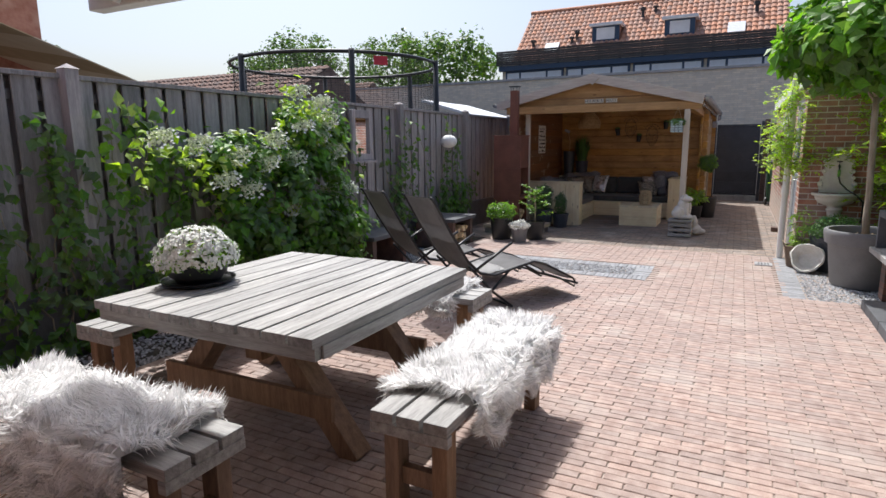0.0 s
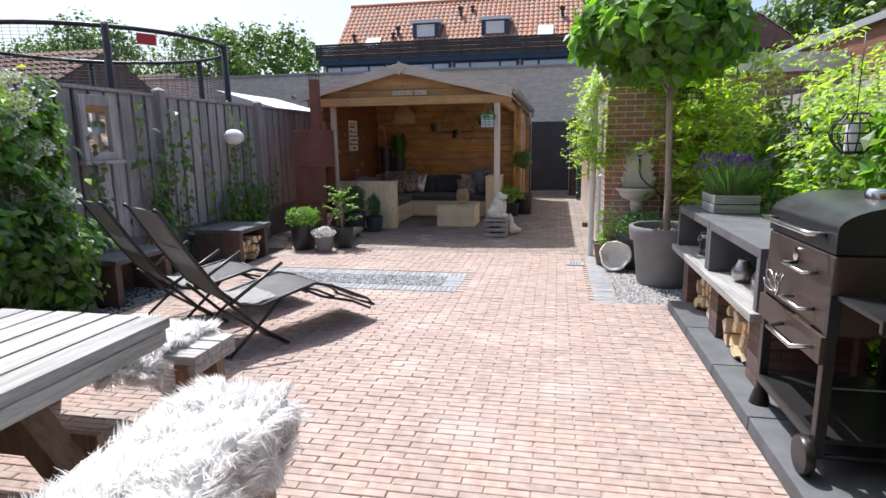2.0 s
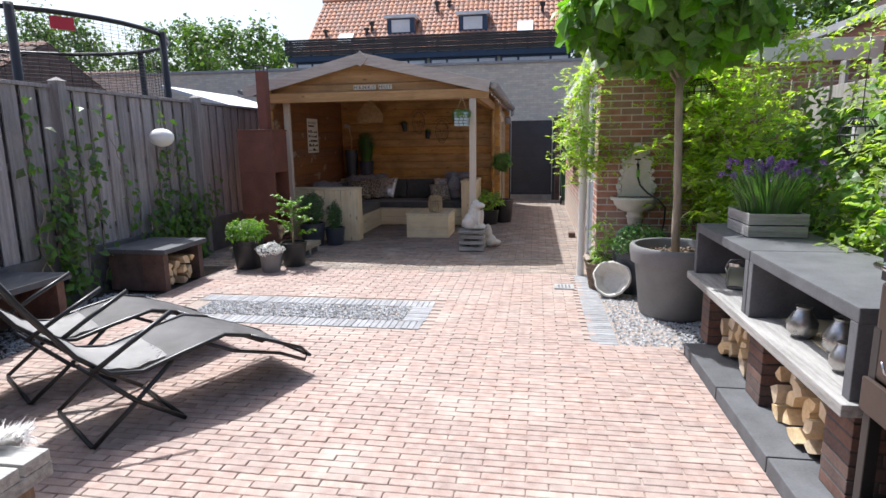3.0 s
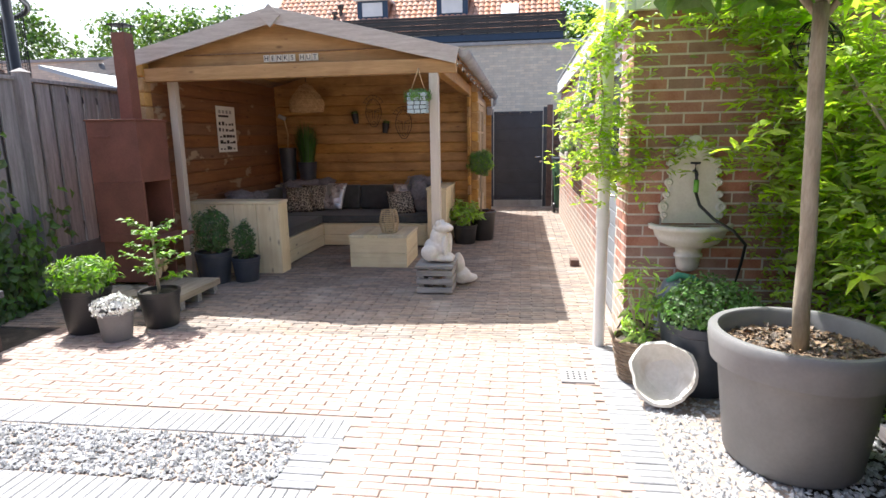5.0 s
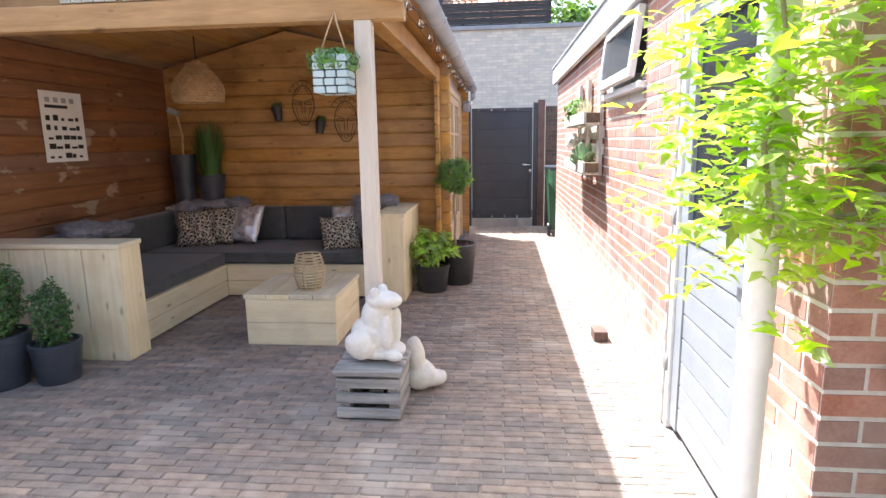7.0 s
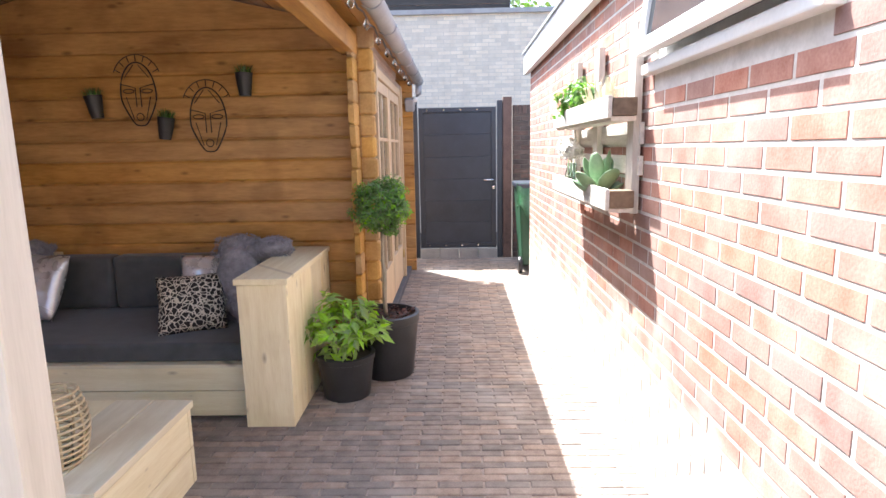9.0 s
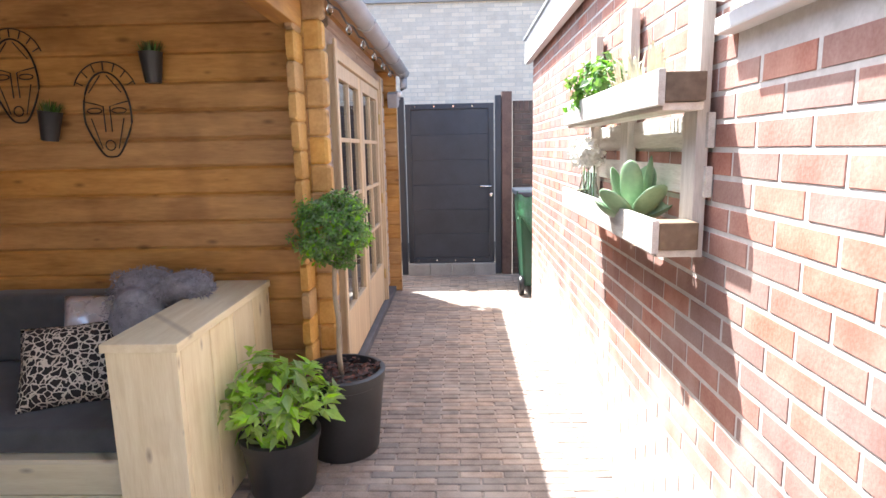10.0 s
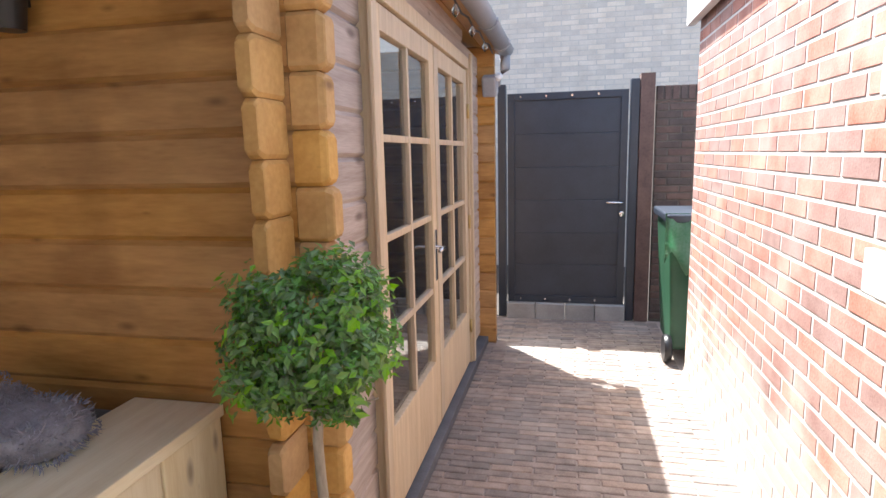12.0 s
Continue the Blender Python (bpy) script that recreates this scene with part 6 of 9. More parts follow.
# gravel round the tub and in the strip of the terrace
def pebbles(name, x0, x1, y0, y1, n, label, seed, z=0.0, size=0.016):
    rng = np.random.default_rng(seed)
    base = np.array([(1, 0, 0), (-1, 0, 0), (0, 1, 0), (0, -1, 0), (0, 0, 0.7), (0, 0, -0.7)], float)
    tri = np.array([(0, 2, 4), (2, 1, 4), (1, 3, 4), (3, 0, 4), (2, 0, 5), (1, 2, 5), (3, 1, 5), (0, 3, 5)])
    c = np.stack([rng.uniform(x0, x1, n), rng.uniform(y0, y1, n), z + rng.uniform(0.0, 0.012, n)], 1)
    s = size * rng.uniform(0.5, 1.3, (n, 1, 3))
    an = rng.uniform(0, 6.28, n)
    ca, sa = np.cos(an), np.sin(an)
    v = base[None] * s * rng.uniform(0.75, 1.25, (n, 6, 1))
    v = np.stack([v[..., 0] * ca[:, None] - v[..., 1] * sa[:, None], v[..., 0] * sa[:, None] + v[..., 1] * ca[:, None], v[..., 2]], 2) + c[:, None]
    f = (tri[None] + np.arange(n)[:, None, None] * 6).reshape(-1, 3)
    ob = raw(name, v.reshape(-1, 3).tolist(), f.tolist(), M_gravel)
    return tagged(ob, label, "gravel", kind="stuff")


pebbles("gravel", 0.71, 1.95, 6.62, 8.80, 6200, "grey gravel round the tree tub", 4, -0.015)
pebbles("gravel", -3.05, -1.06, 7.02, 7.42, 3600, "grey gravel strip let into the terrace", 5, -0.006, 0.013)
pebbles("gravel", -4.35, -3.76, -0.5, 7.6, 5200, "dark gravel in the planting bed", 6, -0.015)

# ---- wall fountain on the brick pier ----
foun = thing("wall_fountain", 1.125, 8.842, -0.025, label="white cast-iron wall fountain with a shell basin", category="fountain")
bm = bmesh.new()
half = [(0.0, 1.50), (0.035, 1.49), (0.05, 1.455), (0.085, 1.45), (0.10, 1.415), (0.095, 1.37), (0.165, 1.345), (0.175, 1.315), (0.15, 1.30), (0.15, 1.22), (0.165, 1.18), (0.15, 1.14), (0.165, 1.10), (0.20, 1.06), (0.205, 1.01), (0.18, 0.985), (0.185, 0.93), (0.0, 0.93)]
out = [(x, z) for x, z in half] + [(-x, z) for x, z in half[-2:0:-1]]
a = [bm.verts.new((x, 0.0, z)) for x, z in out]
c = [bm.verts.new((x * 0.96, -0.028, 0.93 + (z - 0.93) * 0.985)) for x, z in out]
for k in range(len(out)):
    j = (k + 1) % len(out)
    bm.faces.new((a[k], a[j], c[j], c[k]))
bm.faces.new(c)
part("back_plate", bm, M_castwhite, foun, "scrolled white back plate")
for s in (-1, 1):
    for (x, z, r) in ((0.155, 1.20, 0.028), (0.15, 1.27, 0.022), (0.165, 1.12, 0.024), (0.18, 1.04, 0.034), (0.175, 0.985, 0.024), (0.10, 1.40, 0.026), (0.05, 1.45, 0.022), (0.14, 1.33, 0.022)):
        lpart("scroll", [(r, 0.0), (r * 0.95, 0.012), (r * 0.6, 0.022), (r * 0.35, 0.016), (0.0, 0.02)], M_castwhite, foun, n=14).matrix_basis = pose(s * x, -0.024, z, 90, 0, 0)
lpart("crest", [(0.045, 0.0), (0.042, 0.014), (0.02, 0.03), (0.0, 0.032)], M_castwhite, foun, n=16).matrix_basis = pose(0, -0.02, 1.455, 90, 0, 0)
bm = bmesh.new()
rings = [[bm.verts.new((r * math.cos(a), 0.85 * r * math.sin(a), z)) for a in [math.pi + math.pi * k / 24 for k in range(25)]] for r, z in ((0.04, 0.605), (0.06, 0.615), (0.075, 0.645), (0.08, 0.70), (0.092, 0.705), (0.092, 0.725), (0.08, 0.73), (0.085, 0.765), (0.13, 0.775), (0.185, 0.80), (0.22, 0.845), (0.232, 0.885), (0.262, 0.895), (0.268, 0.925), (0.245, 0.93), (0.215, 0.905), (0.17, 0.86), (0.10, 0.835), (0.02, 0.83))]
for ra, rb in zip(rings, rings[1:]):
    for k in range(24):
        bm.faces.new((ra[k], ra[k + 1], rb[k + 1], rb[k]))
part("basin", bm, M_castwhite, foun, "bowed white basin", smooth=True)
tpart("tap", [(0, -0.025, 1.27), (0, -0.07, 1.27), (0, -0.09, 1.25), (0, -0.09, 1.22)], 0.012, M_anthmetal, foun, "dark tap")
tpart("tap_handle", [(0, -0.05, 1.28), (0, -0.05, 1.32), (0.03, -0.05, 1.325), (-0.03, -0.05, 1.325)], 0.007, M_anthmetal, foun)
M_hosegreen = mat("green_hose_coupling", (0.15, 0.40, 0.05), (0.20, 0.50, 0.08), 9, 0.5, 0.0)
hose = thing("garden_hose", 1.125, 8.75, -0.025, label="dark garden hose hanging from the fountain's tap", category="hose")
tpart("coupling", [(0, 0, 1.22), (0, 0, 1.14)], 0.016, M_hosegreen, hose, "bright green coupling", n=12)
tpart("hose_tube", [(0, 0, 1.14), (0.02, -0.03, 1.06), (0.09, -0.10, 0.98), (0.18, -0.20, 0.92), (0.25, -0.21, 0.84), (0.265, -0.12, 0.70), (0.27, 0.02, 0.45), (0.28, 0.03, 0.2), (0.30, 0.0, 0.045)], 0.010, M_black, hose, n=8)
for k in range(3):
    coil = thing("hose_coil", 0.0, 0, 0)
    coil.parent = hose
    tpart("loop", [(-0.36 + 0.02 * k + 0.10 * math.cos(q * 0.4), -0.02 - 0.02 * k + 0.01 * math.sin(q), 0.16 + 0.15 * math.sin(q * 0.4)) for q in range(16)], 0.009, M_black, coil, n=6)

# ---- white downpipe at the corner ----
pipe = thing("downpipe", 0.575, 8.93, 0, label="white plastic rainwater pipe at the brick corner", category="pipe", kind="structure")
lpart("pipe", [(0.04, 0.0), (0.04, 2.36)], M_white, pipe, n=24)
lpart("socket", [(0.046, 0.86), (0.046, 0.98)], M_white, pipe, n=24)
tpart("outlet", [(0, 0, 2.36), (0.04, 0.0, 2.44), (0.12, 0.02, 2.47)], 0.04, M_white, pipe, n=16)


# ---- potted plants ----
def pot(name, x, y, r, h, material, label, category="potted plant", group="", taper=0.78):
    t = thing(name, x, y, 0, label=label, category=category, group=group)
    lpart("pot", [(r * taper, 0), (r * taper * 1.03, 0.01), (r * 0.97, h * 0.86), (r, h * 0.87), (r * 1.02, h * 0.99), (r * 0.98, h), (r * 0.90, h), (r * 0.88, h * 0.9), (0, h * 0.9)], material, t, n=32)
    lpart("potting_soil", [(r * 0.885, h * 0.9 + 0.002), (r * 0.5, h * 0.92), (0, h * 0.925)], M_soil, t, n=20)
    return t


def stems(bm, n, base, spread, h, r=0.005, seed=1):
    rr = random.Random(seed)
    tips = []
    for k in range(n):
        a = rr.uniform(0, 6.28)
        q = rr.uniform(0.2, 1) * spread
        tip = (base[0] + q * math.cos(a), base[1] + q * math.sin(a), base[2] + h * rr.uniform(0.7, 1))
        limb(bm, (base[0] + 0.15 * q * math.cos(a), base[1] + 0.15 * q * math.sin(a), base[2]), tip, r, r * 0.5, 0.015, seed * 50 + k, 4)
        tips.append(tip)
    return tips


def bush(t, c, r, n, size, material, seed, ratio=0.5, cut=None, stem=True, shell=0.45, spread=0.6):
    if stem:
        bm = bmesh.new()
        stems(bm, 9, (0, 0, cut if cut else 0.2), r[0] * 0.7, c[2] + r[2] * 0.6 - (cut if cut else 0.2), 0.006, seed)
        part("stems", bm, M_bark, t, smooth=True)
    p, d = ball_points(n, c, r, seed, shell)
    if cut:
        k = p[:, 2] > cut
        p, d = p[k], d[k]
    leaves("foliage", p, d + [0, 0, 0.4], size, material, t, ratio=ratio, spread=spread, seed=seed)


# by the oven: boxwood pot, small white flower pot, young feathery plant
t = pot("potted_shrub", -3.45, 8.92, 0.19, 0.36, M_blackpot, "clipped green shrub in a black pot on the terrace", group="pots by the oven")
bush(t, (0, 0, 0.46), (0.23, 0.23, 0.15), 1500, 0.055, L_light, 4, 0.45, 0.33)
t = pot("flower_pot", -3.07, 8.74, 0.13, 0.22, M_greypot, "small grey pot of white flowers on the terrace", group="pots by the oven")
p, d = ball_points(1500, (0, 0, 0.24), (0.15, 0.15, 0.11), 6, 0.9)
k = p[:, 2] > 0.22
leaves("blossom", p[k], d[k], 0.022, M_petal, t, "dense white blossom", ratio=0.9, spread=0.5, seed=6)
t = pot("potted_sapling", -2.93, 9.10, 0.16, 0.30, M_blackpot, "young plant with feathery light green leaves in a black pot", group="pots by the oven")
bm = bmesh.new()
limb(bm, (0, 0, 0.27), (0.0, 0.0, 0.86), 0.014, 0.008, 0.01, 3)
ps, ns = [], []
rr = random.Random(8)
for k in range(13):
    a, z = k * 2.4, 0.38 + 0.46 * k / 13
    L = 0.27 * (1 - 0.35 * k / 13)
    tip = Vector((L * math.cos(a), L * math.sin(a), z + 0.08))
    fb = bmesh.new()
    limb(fb, (0, 0, z), tip, 0.003, 0.002, 0.004, k, 3)
    part("leaf_stalk", fb, L_light, t, smooth=True)
    for q in range(7):
        f = 0.22 + 0.78 * q / 6
        c = Vector((0, 0, z)).lerp(tip, f)
        side = Vector((-math.sin(a), math.cos(a), 0)) * 0.028
        for s in (-1, 1):
            for _ in range(2):
                ps.append(c + side * s * 0.5 + Vector((rr.uniform(-0.01, 0.01), rr.uniform(-0.01, 0.01), rr.uniform(-0.008, 0.008))))
                ns.append((0, 0, 1))
part("stem", bm, M_bark, t, smooth=True)
leaves("foliage", ps, ns, 0.058, L_light, t, ratio=0.62, spread=0.25, seed=8)

# beside the sofa's arm: two dark blue pots of box
t = pot("potted_box", -3.24, 10.52, 0.19, 0.34, M_bluepot, "dark blue pot of upright green box beside the sofa", group="box pots by the sofa")
bush(t, (0, 0, 0.56), (0.19, 0.19, 0.27), 2600, 0.032, L_boxdark, 11, 0.5, 0.31)
t = pot("potted_box", -2.93, 10.62, 0.15, 0.26, M_bluepot, "smaller dark blue pot of green box beside the sofa", group="box pots by the sofa")
bush(t, (0, 0, 0.44), (0.115, 0.115, 0.22), 1500, 0.03, L_boxdark, 12, 0.5, 0.24)

# alley: laurel in a pot, topiary ball
t = pot("potted_laurel", -0.78, 12.95, 0.175, 0.27, M_blackpot, "fresh green laurel shrub in a black pot by the sofa", group="pots by the cabin")
p, d = clumps(36, 15, (0, 0, 0.44), (0.21, 0.21, 0.16), 0.05, 21)
k = p[:, 2] > 0.27
bm = bmesh.new()
stems(bm, 14, (0, 0, 0.24), 0.2, 0.30, 0.005, 3)
part("stems", bm, M_bark, t, smooth=True)["kind"] = "stuff"
leaves("foliage", p[k], d[k] + [0, 0, 0.5], 0.085, L_laurel, t, ratio=0.42, spread=0.6, seed=21)
t = pot("potted_topiary", -0.57, 13.30, 0.215, 0.42, M_blackpot, "box ball on a thin stem in a black pot", group="pots by the cabin")
bm = bmesh.new()
limb(bm, (0, 0, 0.38), (0.0, -0.02, 0.98), 0.014, 0.011, 0.012, 3)
for k in range(16):
    a = k * 2.4
    fb = bmesh.new()
    limb(fb, (0, -0.02, 0.94), (0.13 * math.cos(a), 0.13 * math.sin(a), 0.98 + 0.018 * k), 0.005, 0.002, 0.01, k, 3)
    part("branch", fb, M_bark, t, smooth=True)
part("stem", bm, M_bark, t, smooth=True)
p, d = clumps(240, 34, (0, -0.02, 1.12), (0.165, 0.165, 0.165), 0.036, 22)
leaves("foliage", p, d, 0.021, L_box, t, "dense small box leaves", ratio=0.5, spread=0.6, seed=22)
p, d = clumps(110, 10, (0, -0.02, 1.12), (0.185, 0.185, 0.18), 0.028, 23)
leaves("sprig", p, d, 0.026, L_light, t, "fresh light sprigs", ratio=0.5, spread=0.4, seed=23)["kind"] = "stuff"
n = 260
rngp = np.random.default_rng(3)
rr2, aa = 0.18 * np.sqrt(rngp.uniform(0, 1, n)), rngp.uniform(0, 6.283, n)
M_darkmulch = mat("dark_bark_mulch", (0.06, 0.03, 0.025), (0.20, 0.11, 0.09), 30, 0.9, 0.4, island=0.4)
leaves("bark_mulch", np.stack([rr2 * np.cos(aa), rr2 * np.sin(aa), 0.39 + rngp.uniform(0, 0.02, n)], 1), np.tile([0, 0, 1.0], (n, 1)), 0.035, M_darkmulch, t, ratio=0.6, spread=0.4, seed=3)

# by the brick corner: wicker pot, tall dark pot, leaning stone bowl
M_wicker = mat("grey_wicker", (0.13, 0.09, 0.06), (0.27, 0.21, 0.15), 20, 0.8, 0.4, 90)
t = thing("wicker_planter", 0.735, 8.36, 0, label="leafy plant in a grey-brown wicker basket", category="planter", group="pots by the fountain")
for k in range(12):
    r = 0.105 + 0.045 * k / 11
    tpart("wicker_band", [(r * math.cos(a) * (1 + 0.03 * (q % 2) * (1 if k % 2 else -1)), r * math.sin(a) * (1 + 0.03 * (q % 2)), 0.012 + k * 0.023) for q, a in enumerate([2 * math.pi * q / 24 for q in range(24)])], 0.013, M_wicker, t, n=5, closed=True)
lpart("potting_soil", [(0.10, 0.0), (0.13, 0.24), (0, 0.245)], M_soil, t, n=20)
p, d = clumps(24, 10, (0.02, 0.0, 0.48), (0.13, 0.12, 0.27), 0.06, 31)
bm = bmesh.new()
stems(bm, 10, (0, 0, 0.22), 0.15, 0.42, 0.005, 5)
part("stems", bm, M_bark, t, smooth=True)
leaves("foliage", p, d + [0, 0, 0.4], 0.085, L_laurel, t, "long narrow pale green leaves", ratio=0.24, spread=0.6, seed=31)
for s_ in (-1, 1):
    tpart("wicker_handle", [(s_ * (0.145 + 0.03 * math.sin(math.pi * q / 6)), 0.05 * math.cos(math.pi * q / 6), 0.25 + 0.075 * math.sin(math.pi * q / 6)) for q in range(7)], 0.010, M_wicker, t, "round wicker handle", n=6)
t = pot("potted_shrub", 1.06, 8.27, 0.225, 0.42, M_bluepot, "small-leaved shrub in a tall blue-grey pot by the fountain", group="pots by the fountain")
bush(t, (0.03, -0.03, 0.50), (0.29, 0.25, 0.16), 3600, 0.028, L_box, 33, 0.7, 0.38)
sb = thing("stone_bowl", 0.815, 8.06, 0.155, label="rough white stone bowl leaning on its side by the pots", category="stone bowl")
ob = lpart("bowl", [(0.06, -0.10), (0.13, -0.08), (0.165, 0.0), (0.18, 0.065), (0.165, 0.075), (0.14, 0.02), (0.09, -0.045), (0.0, -0.06)], M_stonewhite, sb, n=28, wob=0.05)
ob.matrix_basis = pose(0, 0, 0, 62, 0, -12)
for v in ob.data.vertices:
    v.co += v.co.normalized() * 0.014 * noise.noise(v.co * 14)
can = thing("watering_can", 1.04, 8.66, 0.0, label="blue-grey plastic watering can under the fountain", category="watering can")
M_can = mat("blue_plastic", (0.10, 0.13, 0.17), (0.14, 0.17, 0.21), 6, 0.4, 0.03)
M_teal = mat("green_plastic_pale", (0.05, 0.26, 0.17), (0.08, 0.33, 0.22), 6, 0.45, 0.03)
lpart("can_body", [(0.13, 0.0), (0.15, 0.3), (0.15, 0.46), (0.10, 0.55), (0.05, 0.57), (0.0, 0.57)], M_can, can, n=24)
tpart("grip", [(-0.08, -0.02, 0.55), (-0.03, -0.05, 0.60), (0.06, -0.06, 0.585), (0.10, -0.05, 0.55)], 0.022, M_teal, can, "green grip", n=10)

# ---- hydrangea and ivy on the fence ----
hyd = thing("climbing_hydrangea", -4.35, 4.6, 0, label="climbing hydrangea with cream flower heads covering the fence", category="climber")
bm = bmesh.new()
for k in range(14):
    limb(bm, (0, -0.3 + 0.05 * k, 0), (0.10, -1.0 + 0.15 * k, 1.1 + 0.06 * (k % 5)), 0.016, 0.006, 0.06, k + 60)
part("stems", bm, M_bark, hyd, smooth=True)["kind"] = "stuff"
ps, ns = [], []
for c, r, n, s in (((0.22, 0.05, 0.95), (0.36, 0.95, 0.62), 80, 41), ((0.14, 0.45, 1.55), (0.24, 0.50, 0.42), 44, 42), ((0.12, -0.55, 1.35), (0.20, 0.40, 0.30), 22, 43), ((0.30, 0.55, 0.55), (0.34, 0.5, 0.42), 36, 44), ((0.1, 0.85, 1.75), (0.12, 0.20, 0.28), 14, 45)):
    p, d = clumps(int(n * 1.25), 26, c, r, 0.15, s)
    k = (p[:, 0] > -0.05) & (p[:, 2] > 0.02)
    ps.append(p[k])
    ns.append(d[k] + [0.5, 0, 0.5])
leaves("foliage", np.concatenate(ps), np.concatenate(ns), 0.10, L_hydr, hyd, ratio=0.7, spread=0.5, seed=41, droop=0.5)
rngp = np.random.default_rng(77)
HEADS = ((3.04, 1.62), (3.46, 1.57), (4.35, 1.61), (5.03, 2.0), (4.96, 1.65), (3.83, 1.47), (4.17, 1.39), (4.61, 1.44), (3.64, 1.26), (3.94, 1.18), (5.16, 1.05), (5.36, 1.07), (4.8, 2.1), (5.2, 1.5), (4.7, 1.75), (5.3, 0.8), (4.5, 0.95), (5.1, 1.82))
fresh_p, fresh_n = [], []
for k, (hy, hz) in enumerate(HEADS):
    head = thing("flower_head", 0.32 + rngp.uniform(-0.06, 0.08), hy - 4.6 + rngp.uniform(-0.03, 0.03), hz)
    head.parent = hyd
    head.matrix_basis = head.matrix_basis @ pose(0, 0, 0, 34 + rngp.uniform(-12, 12), 26 + rngp.uniform(-12, 12), 0)
    m = 240
    rad, an = 0.105 * np.sqrt(rngp.uniform(0, 1, m)) * rngp.uniform(0.8, 1.2), rngp.uniform(0, 6.283, m)
    fp = np.stack([rad * np.cos(an) * 0.9, rad * np.sin(an), 0.03 - 2.2 * rad ** 2 + rngp.normal(0, 0.007, m)], 1)
    leaves("floret_disc", fp, np.tile([0.3, -0.2, 1.0], (m, 1)), 0.020, M_petalgreen, head, "flat creamy flower head", ratio=0.9, spread=0.5, seed=46 + k)["kind"] = "stuff"
    m = 8
    an = np.arange(m) * 6.283 / m
    ring = np.concatenate([np.stack([0.12 * np.cos(an + e * 0.1), 0.12 * np.sin(an + e * 0.1), 0.0 * an + 0.004 * e], 1) for e in range(4)])
    leaves("rim_floret", ring, np.tile([0.2, -0.1, 1.0], (len(ring), 1)), 0.026, M_petal, head, "larger white rim florets", ratio=0.9, spread=0.25, seed=90 + k)["kind"] = "stuff"
    o = rngp.normal(0, 1, (46, 3)) * [0.07, 0.15, 0.10]
    fresh_p.append(np.array([0.24, hy - 4.6, hz - 0.07]) + o)
    fresh_n.append(np.tile([0.5, -0.2, 0.8], (46, 1)))
leaves("fresh_growth", np.concatenate(fresh_p), np.concatenate(fresh_n), 0.085, L_wist, hyd, "light green young leaves below the flowers", ratio=0.62, spread=0.45, seed=47, droop=0.6)["kind"] = "stuff"


def ivy(y0, y1, z0, z1, strands, seed, label="ivy shoots climbing up the fence boards", material=None, size=0.09, dense=26):
    t = thing("ivy", -4.47, 0, 0, label=label, category="climber", group="ivy on the fence")
    rr = random.Random(seed)
    bm = bmesh.new()
    ps, ns = [], []
    for s in range(strands):
        y, z = rr.uniform(y0, y1), z0
        h = rr.uniform(0.5, 1.0) * (z1 - z0)
        pts = []
        k = 0
        while z < z0 + h:
            pts.append(Vector((0.025 + rr.uniform(0, 0.03), y, z)))
            y += rr.uniform(-0.07, 0.07)
            z += 0.09
            k += 1
            for q in range(rr.randint(1, int(dense / 5))):
                ps.append(pts[-1] + Vector((rr.uniform(0.0, 0.09), rr.uniform(-0.10, 0.10), rr.uniform(-0.06, 0.06))))
                ns.append((1, 0, 0.3))
        if len(pts) > 2:
            tube(bm, pts, 0.007, 5, 0.003)
    part("vine", bm, M_bark, t, smooth=True)
    leaves("foliage", ps, ns, size, material or L_ivy, t, ratio=0.75, spread=0.45, seed=seed, droop=0.8)


ivy(2.3, 3.6, 0.05, 2.0, 11, 51, dense=30)
ivy(2.6, 3.5, 1.2, 2.1, 4, 61, "light green shoots at the top of the fence", L_light, 0.10, 26)
ivy(1.0, 2.2, 0.05, 2.0, 7, 52)
ivy(-0.5, 1.0, 0.05, 1.9, 5, 53)
ivy(5.7, 6.2, 0.4, 2.12, 4, 54, dense=24)
ivy(6.7, 7.3, 0.3, 2.0, 4, 62, dense=18)
ivy(7.1, 7.7, 0.1, 1.7, 6, 55, dense=26)
ivy(8.1, 9.2, 0.5, 2.05, 6, 56, dense=18)
ivy(9.4, 9.9, 0.6, 1.2, 3, 57)
ivy(8.5, 9.5, 0.0, 0.95, 16, 58, "dark shrubby ivy at the foot of the fence", dense=50)
ivy(3.0, 5.6, 0.0, 0.8, 26, 59, "dark shrubby growth at the foot of the fence", dense=50)
ivy(1.4, 3.0, 0.0, 0.6, 14, 60, "dark shrubby growth at the foot of the fence", dense=40)

# ---- wisteria and hedge on the other side ----
hedge = thing("wisteria_hedge", 2.25, 6.0, 0, label="dense light green wisteria covering the side fence", category="climber")
bm = bmesh.new()
for k in range(16):
    limb(bm, (0.2, -2.6 + 0.35 * k, 0), (0.0, -2.7 + 0.36 * k, 2.0), 0.022, 0.008, 0.07, k + 90)
part("stems", bm, M_bark, hedge, smooth=True)["kind"] = "stuff"
ps, ns = [], []
rngp = np.random.default_rng(91)
